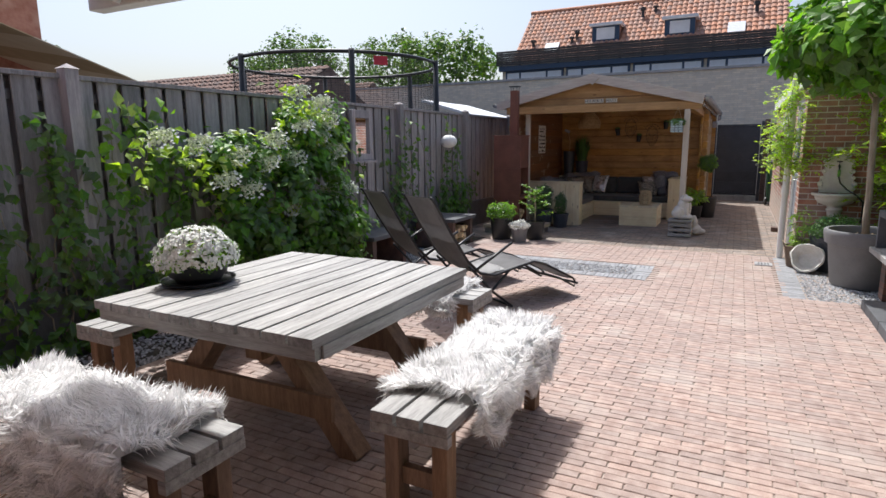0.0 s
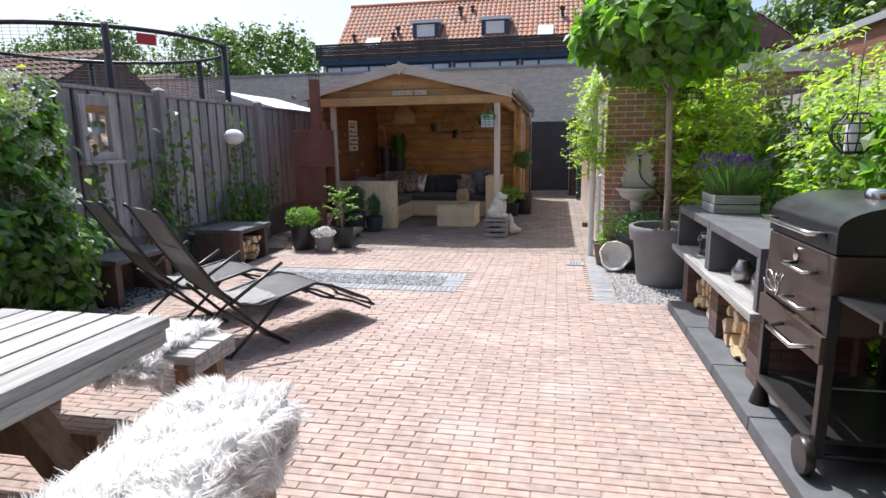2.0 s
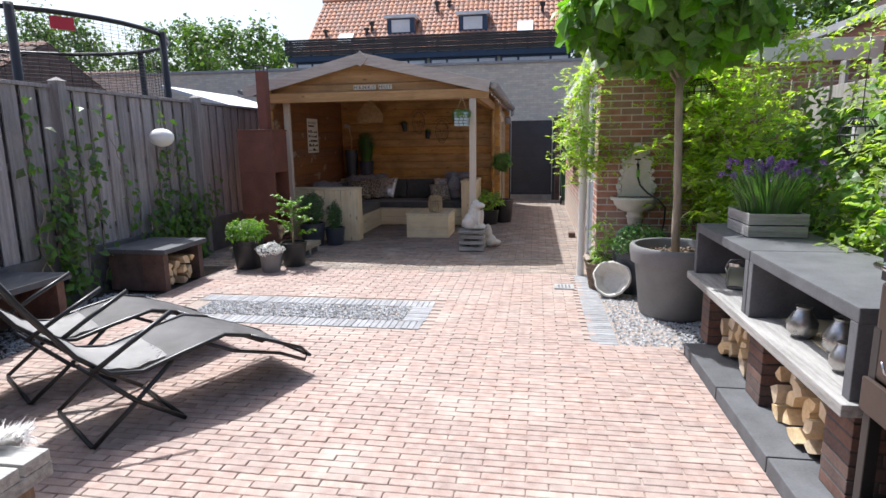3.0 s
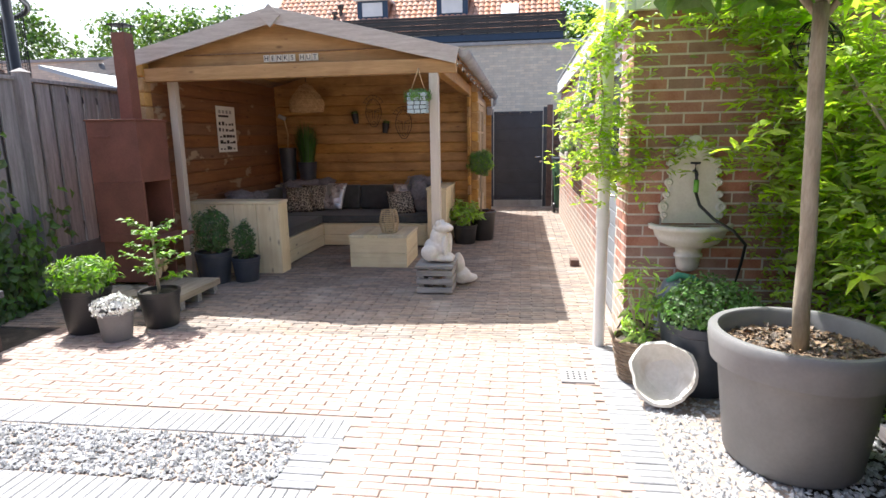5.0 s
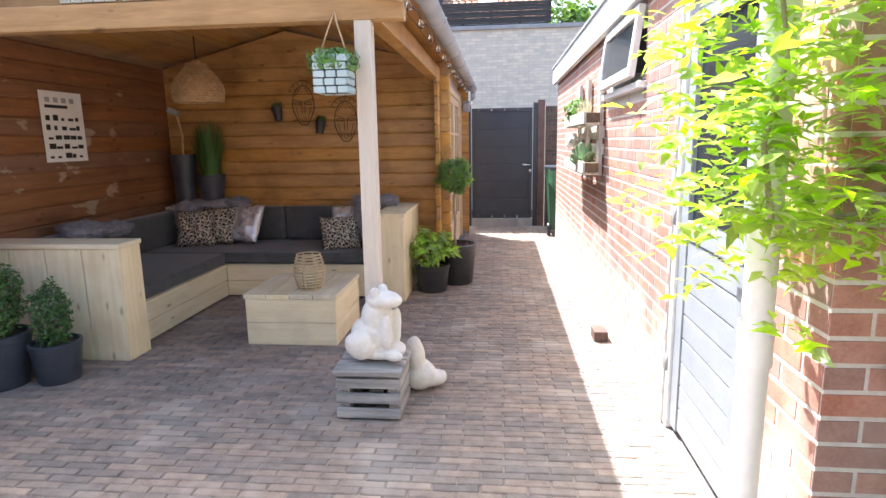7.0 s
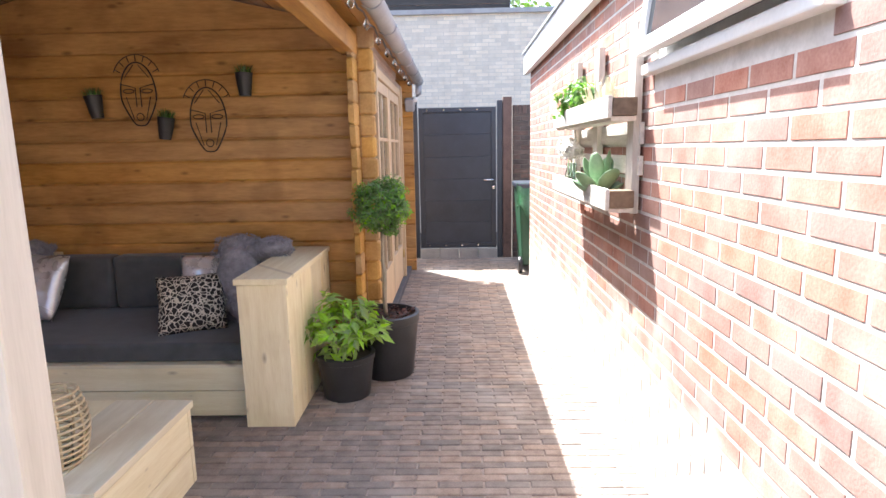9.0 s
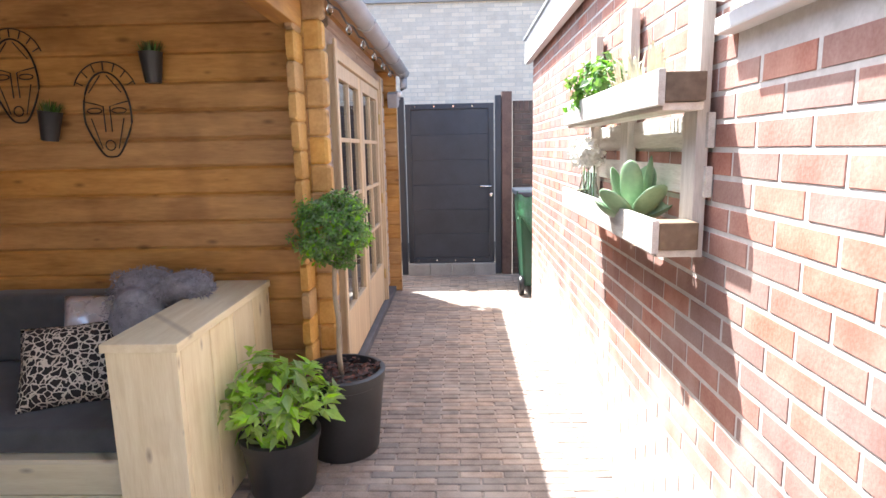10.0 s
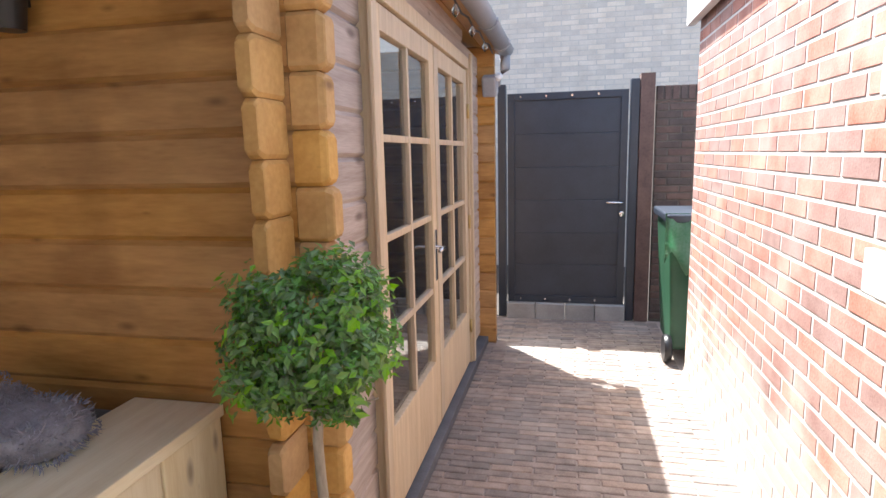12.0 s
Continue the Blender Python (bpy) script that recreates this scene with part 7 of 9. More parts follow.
# feathery sprays: leaflets in two rows along a drooping midrib
for k in range(1500):
    y = rngp.uniform(-3.3, 2.75)
    z = rngp.uniform(0.05, 2.15 + 0.25 * math.sin(y * 2.1) + 0.15 * math.sin(y * 5))
    x = rngp.uniform(-0.32, 0.12) - 0.16 * math.sin(y * 3 + z * 2) * (z > 0.6)
    a = rngp.uniform(0, 6.283)
    d = np.array([math.cos(a) - 0.5, math.sin(a), rngp.uniform(-0.7, 0.35)])
    d /= np.linalg.norm(d)
    sd = np.cross(d, [0, 0, 1.0])
    sd /= np.linalg.norm(sd) + 1e-6
    L = rngp.uniform(0.18, 0.30)
    for q in range(7):
        c = np.array([x, y, z]) + d * L * q / 6 + np.array([0, 0, -0.05 * (q / 6) ** 2])
        for s in (-1, 1):
            ps.append(c + sd * s * 0.022)
            ns.append(np.array([-0.2, 0, 1.0]) + d * 0.3)
leaves("foliage", ps, ns, 0.062, L_wist, hedge, "fresh feathery leaflets", ratio=0.42, spread=0.35, seed=92, droop=0.4)
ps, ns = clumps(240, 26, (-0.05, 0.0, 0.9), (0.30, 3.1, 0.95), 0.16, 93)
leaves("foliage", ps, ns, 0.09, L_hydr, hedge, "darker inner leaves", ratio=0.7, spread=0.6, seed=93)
p, d = clumps(70, 22, (-0.22, -1.7, 1.25), (0.26, 0.9, 0.55), 0.13, 94)
leaves("foliage", p, d, 0.10, L_tree, hedge, "broad pale-edged leaves", ratio=0.75, spread=0.6, seed=94)


def sprays(name, points, n, label, seed, parent_xy=(0, 0), rad=0.12, size=0.07):
    """Wisteria shoots: a woody stem along points with leaf sprays round it."""
    t = thing(name, 0, 0, 0, label=label, category="climber")
    bm = bmesh.new()
    tube(bm, points, 0.008, 6, 0.004)
    part("vine", bm, M_bark, t, smooth=True)
    rng = np.random.default_rng(seed)
    ps, ns = [], []
    pts = [np.array(q, float) for q in points]
    for k in range(n):
        i = rng.integers(0, len(pts) - 1)
        o = pts[i] + (pts[i + 1] - pts[i]) * rng.uniform() + rng.normal(0, rad * 0.45, 3)
        d = rng.normal(0, 1, 3)
        d[2] = d[2] * 0.4 - 0.35
        d /= np.linalg.norm(d)
        sd = np.cross(d, [0, 0, 1.0])
        sd /= np.linalg.norm(sd) + 1e-6
        L = rng.uniform(0.12, 0.24)
        for q in range(6):
            c = o + d * L * q / 5
            for s in (-1, 1):
                ps.append(c + sd * s * 0.018)
                ns.append((0, 0, 1.0))
    leaves("foliage", ps, ns, size, L_wist, t, ratio=0.4, spread=0.35, seed=seed, droop=0.3)


sprays("wisteria_on_pipe", [(0.56, 8.86, 1.25), (0.52, 8.85, 1.45), (0.55, 8.83, 1.65), (0.50, 8.86, 2.0), (0.57, 8.8, 2.35)], 190, "light green wisteria shoots wound round the white rain pipe", 101, rad=0.27, size=0.06)
sprays("wisteria_on_brick", [(1.9, 8.6, 0.8), (1.75, 8.65, 1.4), (1.6, 8.7, 1.95), (1.35, 8.72, 2.25), (1.0, 8.78, 2.4)], 330, "light green wisteria spread over the brick corner", 102, rad=0.34)
sprays("wisteria_shoot", [(0.56, 8.84, 1.25), (0.8, 8.8, 1.30), (1.05, 8.76, 1.42), (1.4, 8.74, 1.36), (1.7, 8.74, 1.5)], 42, "thin wisteria shoot reaching across the brickwork", 103, rad=0.10)
sprays("wisteria_on_brick", [(1.9, 8.7, 0.5), (1.8, 8.72, 1.0), (1.85, 8.6, 1.5), (2.0, 8.5, 2.2)], 420, "light green wisteria spread over the brickwork", 104, rad=0.36, size=0.065)


sprays("wisteria_curtain", [(1.95, 7.4, 0.9), (1.72, 7.9, 1.5), (1.66, 8.3, 1.9), (1.55, 8.55, 2.3)], 120, "large bright wisteria leaves hanging beside the brick corner", 105, rad=0.40, size=0.105)
sprays("wisteria_curtain", [(2.0, 8.0, 0.5), (1.85, 8.3, 1.0), (1.75, 8.5, 1.5)], 80, "large bright wisteria leaves low on the brickwork", 106, rad=0.34, size=0.10)


# ---- things in and on the cabin ----
M_tilewhite = mat("cream_letter_tile", (0.66, 0.61, 0.50), (0.78, 0.74, 0.64), 12, 0.6, 0.1)
M_ink = mat("black_ink", (0.012, 0.012, 0.012), (0.02, 0.02, 0.02), 12, 0.7, 0.0)


def writing(text, parent, m, size, material, name="lettering"):
    cu = bpy.data.curves.new(name, "FONT")
    cu.body, cu.size, cu.extrude, cu.align_x, cu.align_y = text, size, 0.0012, "CENTER", "CENTER"
    cu.materials.append(material)
    ob = new(name, cu)
    ob.parent = parent
    ob.matrix_basis = m
    return ob


sign = thing("letter_sign", -0.125, 10.51, 0.02, label="row of cream letter tiles on the cabin's gable", category="sign")
x = -2.36
for ch in "HENKS HUT":
    if ch == " ":
        x += 0.035
        continue
    bpart("letter_tile", (x - 0.030, x + 0.030, 0.0, 0.012, 2.225, 2.292), M_tilewhite, sign, "", 0.003)
    writing(ch, sign, pose(x, -0.002, 2.258, 90, 0, 0), 0.062, M_ink)
    x += 0.066

pend = thing("pendant_lamp", -2.93, 12.72, -0.13, label="woven rattan bell-shaped pendant lamp under the porch roof", category="lamp")
tpart("cord", [(0, 0, 2.08), (0, 0, 2.25)], 0.005, M_black, pend, n=6)
lpart("lamp_cap", [(0.03, 2.06), (0.045, 2.03), (0.045, 2.02)], M_rattan, pend, n=16)
shade = thing("shade", 0, 0, 0)
shade.parent = pend
prof = [(0.075, 2.03), (0.10, 1.99), (0.165, 1.92), (0.20, 1.86), (0.205, 1.80), (0.195, 1.76), (0.19, 1.74)]


def prof_r(z):
    for (r0, z0), (r1, z1) in zip(prof, prof[1:]):
        if z0 >= z >= z1:
            return r0 + (r1 - r0) * (z0 - z) / (z0 - z1)
    return prof[-1][0]


for s in (-1, 1):
    for k in range(22):
        tpart("cane", [(prof_r(2.03 - 0.29 * q / 8) * math.cos(s * q * 0.12 + k * 0.2856), prof_r(2.03 - 0.29 * q / 8) * math.sin(s * q * 0.12 + k * 0.2856), 2.03 - 0.29 * q / 8) for q in range(9)], 0.0042, M_rattan, shade, n=4)
for z in (2.03, 1.98, 1.93, 1.87, 1.81, 1.77, 1.755, 1.74):
    tpart("hoop", [(prof_r(z) * math.cos(a), prof_r(z) * math.sin(a), z) for a in [2 * math.pi * q / 28 for q in range(28)]], 0.007, M_rattan, shade, n=5, closed=True)
lpart("liner", [(0.07, 2.02), (0.095, 1.985), (0.155, 1.92), (0.19, 1.86), (0.19, 1.77)], M_rattan, shade, n=24)
lpart("bulb", [(0.0, 1.84), (0.03, 1.86), (0.035, 1.89), (0.018, 1.93), (0.016, 2.0)], M_white, pend, n=14)

pend.scale = (1.15, 1.15, 1.15)

hp = thing("hanging_planter", -0.955, 10.355, 0.015, label="pale blue slatted hanging planter on a rope", category="planter")
M_paleblue = mat("pale_blue_wood", (0.36, 0.48, 0.50), (0.50, 0.60, 0.62), 8, 0.75, 0.3)
for k in range(5):
    z = 1.70 + k * 0.038
    for s in (-1, 1):
        o = 0.0 if k % 2 else 0.008
        for q in range(3):
            bpart("slat", (-0.085 + q * 0.058 + o, -0.035 + q * 0.058 + o, s * 0.075 - 0.011, s * 0.075 + 0.011, z, z + 0.032), M_paleblue, hp, "", 0.004)
        bpart("slat", (s * 0.082 - 0.011, s * 0.082 + 0.011, -0.06, 0.06, z + 0.004, z + 0.034), M_paleblue, hp, "", 0.004)
bpart("inner_pot", (-0.066, 0.066, -0.062, 0.062, 1.705, 1.87), M_blackpot, hp)
for s in (-1, 1):
    tpart("rope", [(s * 0.075, 0.0, 1.88), (s * 0.015, 0.04, 2.06), (0, 0.07, 2.12)], 0.005, M_rattan, hp, n=5)
p, d = ball_points(900, (0, 0, 1.86), (0.135, 0.115, 0.07), 5, 0.4)
leaves("foliage", p, d, 0.03, L_box, hp, seed=5)

post_ = thing("wall_poster", LEFT_X + 0.042, 11.97, 0, label="white printed poster with black figures on the log wall", category="poster")
bpart("sheet", (0.0, 0.006, -0.235, 0.235, 1.35, 1.92), M_white, post_, "", 0.001)
rr = random.Random(4)
bpart("print_bar", (0.006, 0.0075, -0.19, 0.06, 1.785, 1.81), M_ink, post_, "", 0)
for r in range(5):
    for c in range(5):
        w, h = rr.uniform(0.03, 0.075), rr.uniform(0.015, 0.05)
        y0 = -0.20 + c * 0.083 + rr.uniform(0, 0.01)
        z0 = 1.38 + r * 0.076
        bpart("print_mark", (0.006, 0.0075, y0, y0 + w, z0, z0 + h), M_ink, post_, "", 0)
for c in range(4):
    bpart("print_mark", (0.006, 0.0072, -0.18 + c * 0.09, -0.13 + c * 0.09, 1.83, 1.87), M_zinc, post_, "", 0)


def wire_mask(x, z, s, fade, label):
    t = thing("wire_mask", x, BACK_Y - 0.045, z, label=label, category="wall decoration", group="wire masks on the log wall")
    out = [(0.145 * math.copysign(abs(math.sin(a)) ** (1.0 if math.cos(a) > -0.2 else 0.55), math.sin(a)) * (1 if math.cos(a) > -0.2 else 1 - 0.45 * (-0.2 - math.cos(a)) / 0.8) * s, 0, 0.25 * math.cos(a) * s) for a in [2 * math.pi * q / 36 for q in range(36)]]
    tpart("outline", out, 0.0045, M_black, t, n=6, closed=True)
    tpart("brow", [(-0.14 * s, -0.005, 0.08 * s), (-0.07 * s, -0.005, 0.065 * s), (-0.02 * s, -0.005, 0.05 * s), (-0.02 * s, -0.005, -0.10 * s)], 0.0032, M_black, t, n=5)
    tpart("brow", [(0.14 * s, -0.005, 0.08 * s), (0.07 * s, -0.005, 0.065 * s), (0.02 * s, -0.005, 0.05 * s), (0.02 * s, -0.005, -0.10 * s)], 0.0032, M_black, t, n=5)
    for e in (-1, 1):
        tpart("eye", [(e * 0.075 * s + 0.045 * s * math.cos(a), -0.005, 0.025 * s + 0.016 * s * math.sin(a)) for a in [2 * math.pi * q / 14 for q in range(14)]], 0.0032, M_black, t, n=5, closed=True)
        tpart("cheek_line", [(e * 0.02 * s, -0.005, 0.23 * s), (e * 0.10 * s, -0.005, 0.13 * s)], 0.0028, M_black, t, n=5)
        tpart("cheek_line", [(e * 0.10 * s, -0.005, -0.02 * s), (e * 0.05 * s, -0.005, -0.20 * s)], 0.0028, M_black, t, n=5)
    tpart("mouth", [(0.03 * s * math.cos(a), -0.005, -0.18 * s + 0.03 * s * math.sin(a)) for a in [2 * math.pi * q / 14 for q in range(14)]], 0.0032, M_black, t, n=5, closed=True)
    tpart("crown", [(0.20 * math.sin(a) * s, 0, (0.10 + 0.21 * math.cos(a)) * s) for a in [-1.2 + 2.4 * q / 14 for q in range(15)]], 0.0032, M_black, t, n=5)
    for q in range(7):
        a = -1.1 + 2.2 * q / 6
        tpart("ray", [(0.15 * math.sin(a) * s, 0, (0.10 + 0.16 * math.cos(a)) * s), (0.20 * math.sin(a) * s, 0, (0.10 + 0.21 * math.cos(a)) * s)], 0.0028, M_black, t, n=5)


wire_mask(-1.745, 1.69, 0.84, 0, "black bent-wire face mask on the log wall")
wire_mask(-2.20, 1.865, 0.82, 0, "black bent-wire face mask between small pots")


def wall_pot(x, z, tilt, label):
    t = thing("wall_pot", x, BACK_Y - 0.10, z, label=label, category="wall pot", group="small wall pots")
    a = lpart("pot", [(0.038, -0.09), (0.055, 0.05), (0.058, 0.055), (0.05, 0.055), (0.046, 0.04), (0, 0.04)], M_blackpot, t, n=18)
    g = blades("grass", 90, (0, 0, 0.04), (0.045, 0.045, 0), 0.04, 0.07, M_chive, t, "short green grass", 3, 0.004)
    bpart("hook", (-0.008, 0.008, 0.05, 0.068, -0.02, 0.05), M_black, t)
    for o in (a, g):
        o.matrix_basis = pose(0, 0, 0, 0, tilt, 0)


wall_pot(-2.47, 1.80, -8, "small black pot of grass on the log wall")
wall_pot(-2.01, 1.655, 8, "small black pot of grass hung on the log wall")
wall_pot(-1.465, 1.925, 0, "small black pot of grass high on the log wall")
# tall pots in the porch corner, standing on the sofa's back ledge
bpart("corner_ledge", (-3.73, -2.85, 13.30, 13.535, 0.78, 0.812), M_steigerx, sofa)
for (x, h, r, lab, seed) in ((-3.53, 0.56, 0.13, "tall dark planter in the porch corner", 2), (-3.23, 0.34, 0.145, "dark pot of tall artificial grass in the porch corner", 5)):
    t = thing("corner_planter", x, 13.40, 0.813, label=lab, category="planter", group="pots in the porch corner")
    lpart("pot", [(r * 0.75, 0), (r, h * 0.96), (r * 1.02, h), (r * 0.9, h), (0, h * 0.93)], M_bluepot, t, n=24)
    if seed == 5:
        blades("grass", 320, (0, 0, h * 0.9), (r * 0.7, r * 0.7, 0), 0.16, 0.58, M_chive, t, "upright green grass", seed, 0.008)
    else:
        tpart("stalk", [(0, 0, h * 0.9), (0.02, 0, h + 0.2), (-0.02, -0.01, h + 0.42)], 0.012, M_rattan, t, "bare wooden stalk")
        bm = bmesh.new()
        box(bm, -0.06, 0.06, -0.035, 0.035, -0.03, 0.03, m=pose(-0.05, -0.02, h + 0.45, 0, 25, 20))
        part("spot_head", bm, M_zinc, t, "", 0.015)

# ---- lamp on the cabin's far corner ----
sl = thing("floodlight", -0.66, 16.62, 2.02, label="small grey outdoor floodlight under the cabin's eave", category="lamp")
bpart("bracket", (-0.06, 0.0, -0.02, 0.02, -0.03, 0.05), M_zinc, sl)
bm = bmesh.new()
box(bm, -0.055, 0.055, -0.09, 0.03, -0.075, 0.075, m=pose(0.03, 0, -0.02, 20, 0, 0))
part("housing", bm, M_zinc, sl, "", 0.02, 3)
lpart("sensor", [(0.03, 0), (0.028, 0.03), (0.0, 0.05)], M_white, sl, n=14).matrix_basis = pose(0.09, -0.06, 0.02, 70, 0, 30)
# cable along the eave
cab = thing("light_string", 0, 0, 0, label="string of small outdoor bulbs under the eave", category="light string")
tpart("cable", [(EAVE_R - 0.02, 10.5 + k * 0.205, EAVE_Z - 0.03 - 0.025 * (k % 2)) for k in range(30)], 0.006, M_black, cab, n=5)
for k in range(12):
    lpart("bulb", [(0.0, -0.06), (0.015, -0.045), (0.018, -0.025), (0.008, 0.0)], M_glass, cab, n=10).matrix_basis = pose(EAVE_R - 0.02, 10.55 + 0.5 * k, EAVE_Z - 0.05)

# ---- wheelie bin beyond the annexe ----
binn = thing("wheelie_bin", 0.885, 16.62, 0, label="green and grey wheelie bin behind the brick annexe", category="bin")
bm = bmesh.new()
vs = box(bm, -0.26, 0.26, -0.30, 0.30, 0.08, 1.0)
for v in bm.verts:
    if v.co.z < 0.5:
        v.co.x *= 0.82
        v.co.y *= 0.82
part("bin_body", bm, M_bin, binn, "dark green bin body", 0.03, 3)
bm = bmesh.new()
box(bm, -0.285, 0.285, -0.33, 0.33, 1.0, 1.06)
part("bin_lid", bm, M_anthmetal, binn, "dark grey lid", 0.02, 3)
for s in (-1, 1):
    lpart("wheel", [(0.0, -0.025), (0.09, -0.025), (0.10, -0.01), (0.10, 0.01), (0.09, 0.025), (0.0, 0.025)], M_black, binn, n=20).matrix_basis = pose(s * 0.24, -0.26, 0.10, 0, 90, 0)
M_cloth = mat("green_cloth", (0.10, 0.30, 0.16), (0.30, 0.46, 0.36), 5, 0.8, 0.1)
bm = bmesh.new()
g = [[bm.verts.new((-0.29 + 0.16 * i / 6 - 0.01 * math.sin(i), -0.335 - 0.02 * math.sin(i * 1.3) if j else -0.30, 1.065 - 0.34 * j / 5 * (1 - 0.25 * math.sin(i * 0.9)))) for j in range(6)] for i in range(7)]
for i in range(6):
    for j in range(5):
        bm.faces.new((g[i][j], g[i + 1][j], g[i + 1][j + 1], g[i][j + 1]))
bmesh.ops.solidify(bm, geom=list(bm.faces), thickness=0.006)
part("bag", bm, M_cloth, binn, "green bag hanging over the bin's edge", smooth=True)

# ---- pallet shelf on the brick wall ----
M_pal = mat("pallet_board", (0.50, 0.46, 0.40), (0.72, 0.69, 0.63), 5, 0.8, 0.4, 40, piece=0.12, stretch=(7, 0.6, 7))
M_palz = mat("pallet_upright", (0.48, 0.44, 0.38), (0.70, 0.66, 0.60), 5, 0.8, 0.4, 40, piece=0.12, stretch=(7, 7, 0.6))
shelf = thing("pallet_shelf", 0.715, 12.82, 0, label="whitewashed pallet shelf with two plant troughs on the wall", category="shelf")
M_palbrown = mat("weathered_pallet_block", (0.085, 0.06, 0.042), (0.22, 0.165, 0.115), 6, 0.85, 0.6, 50, piece=0.15)
for y in (-0.615, 0.04, 0.60):
    bpart("upright", (-0.035, 0.0, y, y + 0.10, 1.17, 1.99), M_palz, shelf, "grey pallet upright", 0.004)
for z in (1.20, 1.595):
    bpart("trough_bottom", (-0.145, -0.037, -0.66, 0.68, z - 0.02, z), M_pal, shelf, "", 0.003)
    bpart("trough_front", (-0.165, -0.145, -0.68, 0.695, z - 0.008, z + 0.086), M_pal, shelf, "whitewashed trough board", 0.004)
    for y in (-0.675, -0.02, 0.60):
        bpart("pallet_block", (-0.143, -0.037, y, y + 0.085, z + 0.002, z + 0.078), M_palbrown, shelf, "brown pallet block", 0.005)
for z, w in ((1.34, 0.085), (1.475, 0.095)):
    bpart("back_board", (-0.010, 0.010, -0.63, 0.70, z, z + w), M_pal, shelf, "", 0.003)
# plants on the shelf
M_petalcream = mat("creamy_petal", (0.80, 0.77, 0.68), (0.92, 0.90, 0.84), 20, 0.7, 0.0, island=0.06)
def shelf_plant(y, z, label):
    return thing("shelf_plant", 0.615, y, z, label=label, category="plant", group="plants on the pallet shelf")


t = shelf_plant(12.53, 1.205, "broad round-leaved grey-green succulent in the lower trough")
M_succ = leaf_mat("succulent_leaf", (0.17, 0.27, 0.16), (0.29, 0.40, 0.25), 0.4, 0.08)
for an, tilt, L, w in ((95, 64, 0.075, 0.066), (150, 50, 0.085, 0.07), (205, 58, 0.08, 0.068), (255, 62, 0.07, 0.06), (300, 50, 0.085, 0.066), (20, 46, 0.09, 0.062), (120, 20, 0.10, 0.06), (235, 24, 0.10, 0.055), (330, 18, 0.11, 0.045), (60, 14, 0.115, 0.040), (185, 78, 0.07, 0.062)):
    bm = bmesh.new()
    bmesh.ops.create_icosphere(bm, subdivisions=3, radius=1)
    for v in bm.verts:
        x, y, z = v.co
        v.co = Vector((x * w * (0.82 + 0.22 * z), y * 0.007 + 0.018 * x * x + 0.02 * z * z, (z + 1.0) * L))
    part("fleshy_leaf", bm, M_succ, t, smooth=True).matrix_basis = pose(0, 0, 0.02, 0, 0, an) @ pose(0, -0.015, 0, tilt, 0, 0)
M_straw = mat("straw_litter", (0.34, 0.22, 0.11), (0.60, 0.45, 0.27), 20, 0.9, 0.2, island=0.3)
rngp = np.random.default_rng(14)
leaves("straw", np.stack([rngp.uniform(-0.04, 0.04, 260), rngp.uniform(-0.30, 0.12, 260), rngp.uniform(0.0, 0.03, 260)], 1), np.tile([0, 0, 1.0], (260, 1)), 0.045, M_straw, t, "dry leaf litter", ratio=0.22, spread=0.5, seed=15)["kind"] = "stuff"
M_paleglass = glass_mat("pale_green_glass", (0.82, 0.95, 0.90))
t = shelf_plant(13.17, 1.203, "white flowers in glass bottles on the lower trough")
for q, y in enumerate((0.0, 0.10, 0.20)):
    lpart("bottle", [(0.0, 0.0), (0.028, 0), (0.030, 0.04), (0.022, 0.09), (0.012, 0.13), (0.013, 0.17), (0.011, 0.17), (0.010, 0.13), (0.019, 0.09), (0.027, 0.04), (0.025, 0.005), (0.0, 0.005)], M_paleglass, t, n=16, c=(0, y - 0.05, 0))
    tpart("flower_stem", [(0, y - 0.05, 0.02), (0.0, y - 0.05, 0.2)], 0.003, M_chive, t, n=5)
p, d = clumps(9, 150, (-0.01, 0.03, 0.265), (0.05, 0.10, 0.055), 0.046, 5)
leaves("blossom", p, d, 0.024, M_petalcream, t, "creamy white ruffled blossom", ratio=0.7, spread=0.4, seed=5)
t = shelf_plant(13.05, 1.60, "trailing round-leaved ivy in the upper trough")
p, d = clumps(30, 16, (0, 0.06, 0.13), (0.08, 0.24, 0.11), 0.045, 6)
bm = bmesh.new()
stems(bm, 9, (0, 0.1, 0.0), 0.09, 0.16, 0.004, 4)
part("stems", bm, M_bark, t, smooth=True)
leaves("foliage", p, d, 0.036, L_box, t, ratio=0.9, spread=0.6, seed=6)
t = shelf_plant(12.52, 1.60, "pale dried flower stalks in the upper trough")
M_dry = mat("dried_flower", (0.55, 0.52, 0.36), (0.70, 0.68, 0.52), 12, 0.8, 0.1)
blades("dry_stalk", 60, (0, 0, 0), (0.04, 0.22, 0), 0.05, 0.20, M_dry, t, "", 9, 0.010)["kind"] = "stuff"

# ---- door and window of the annexe ----
door = thing("door_annexe", WX + 0.06, 0, 0, label="closed grey panelled door with a glass top in a white frame", category="door", kind="structure")
D0, D1 = DOOR_Y0, DOOR_Y1
for y in (D0, D1 - 0.055):
    bpart("door_frame", (-0.05, 0.05, y, y + 0.055, 0.0, 2.12), M_white, door, "white door frame", 0.004)
bpart("door_frame", (-0.05, 0.05, D0 + 0.055, D1 - 0.055, 2.06, 2.12), M_white, door, "", 0.004)
M_doorgrey = mat("grey_door_paint", (0.24, 0.26, 0.29), (0.30, 0.32, 0.35), 5, 0.5, 0.05)
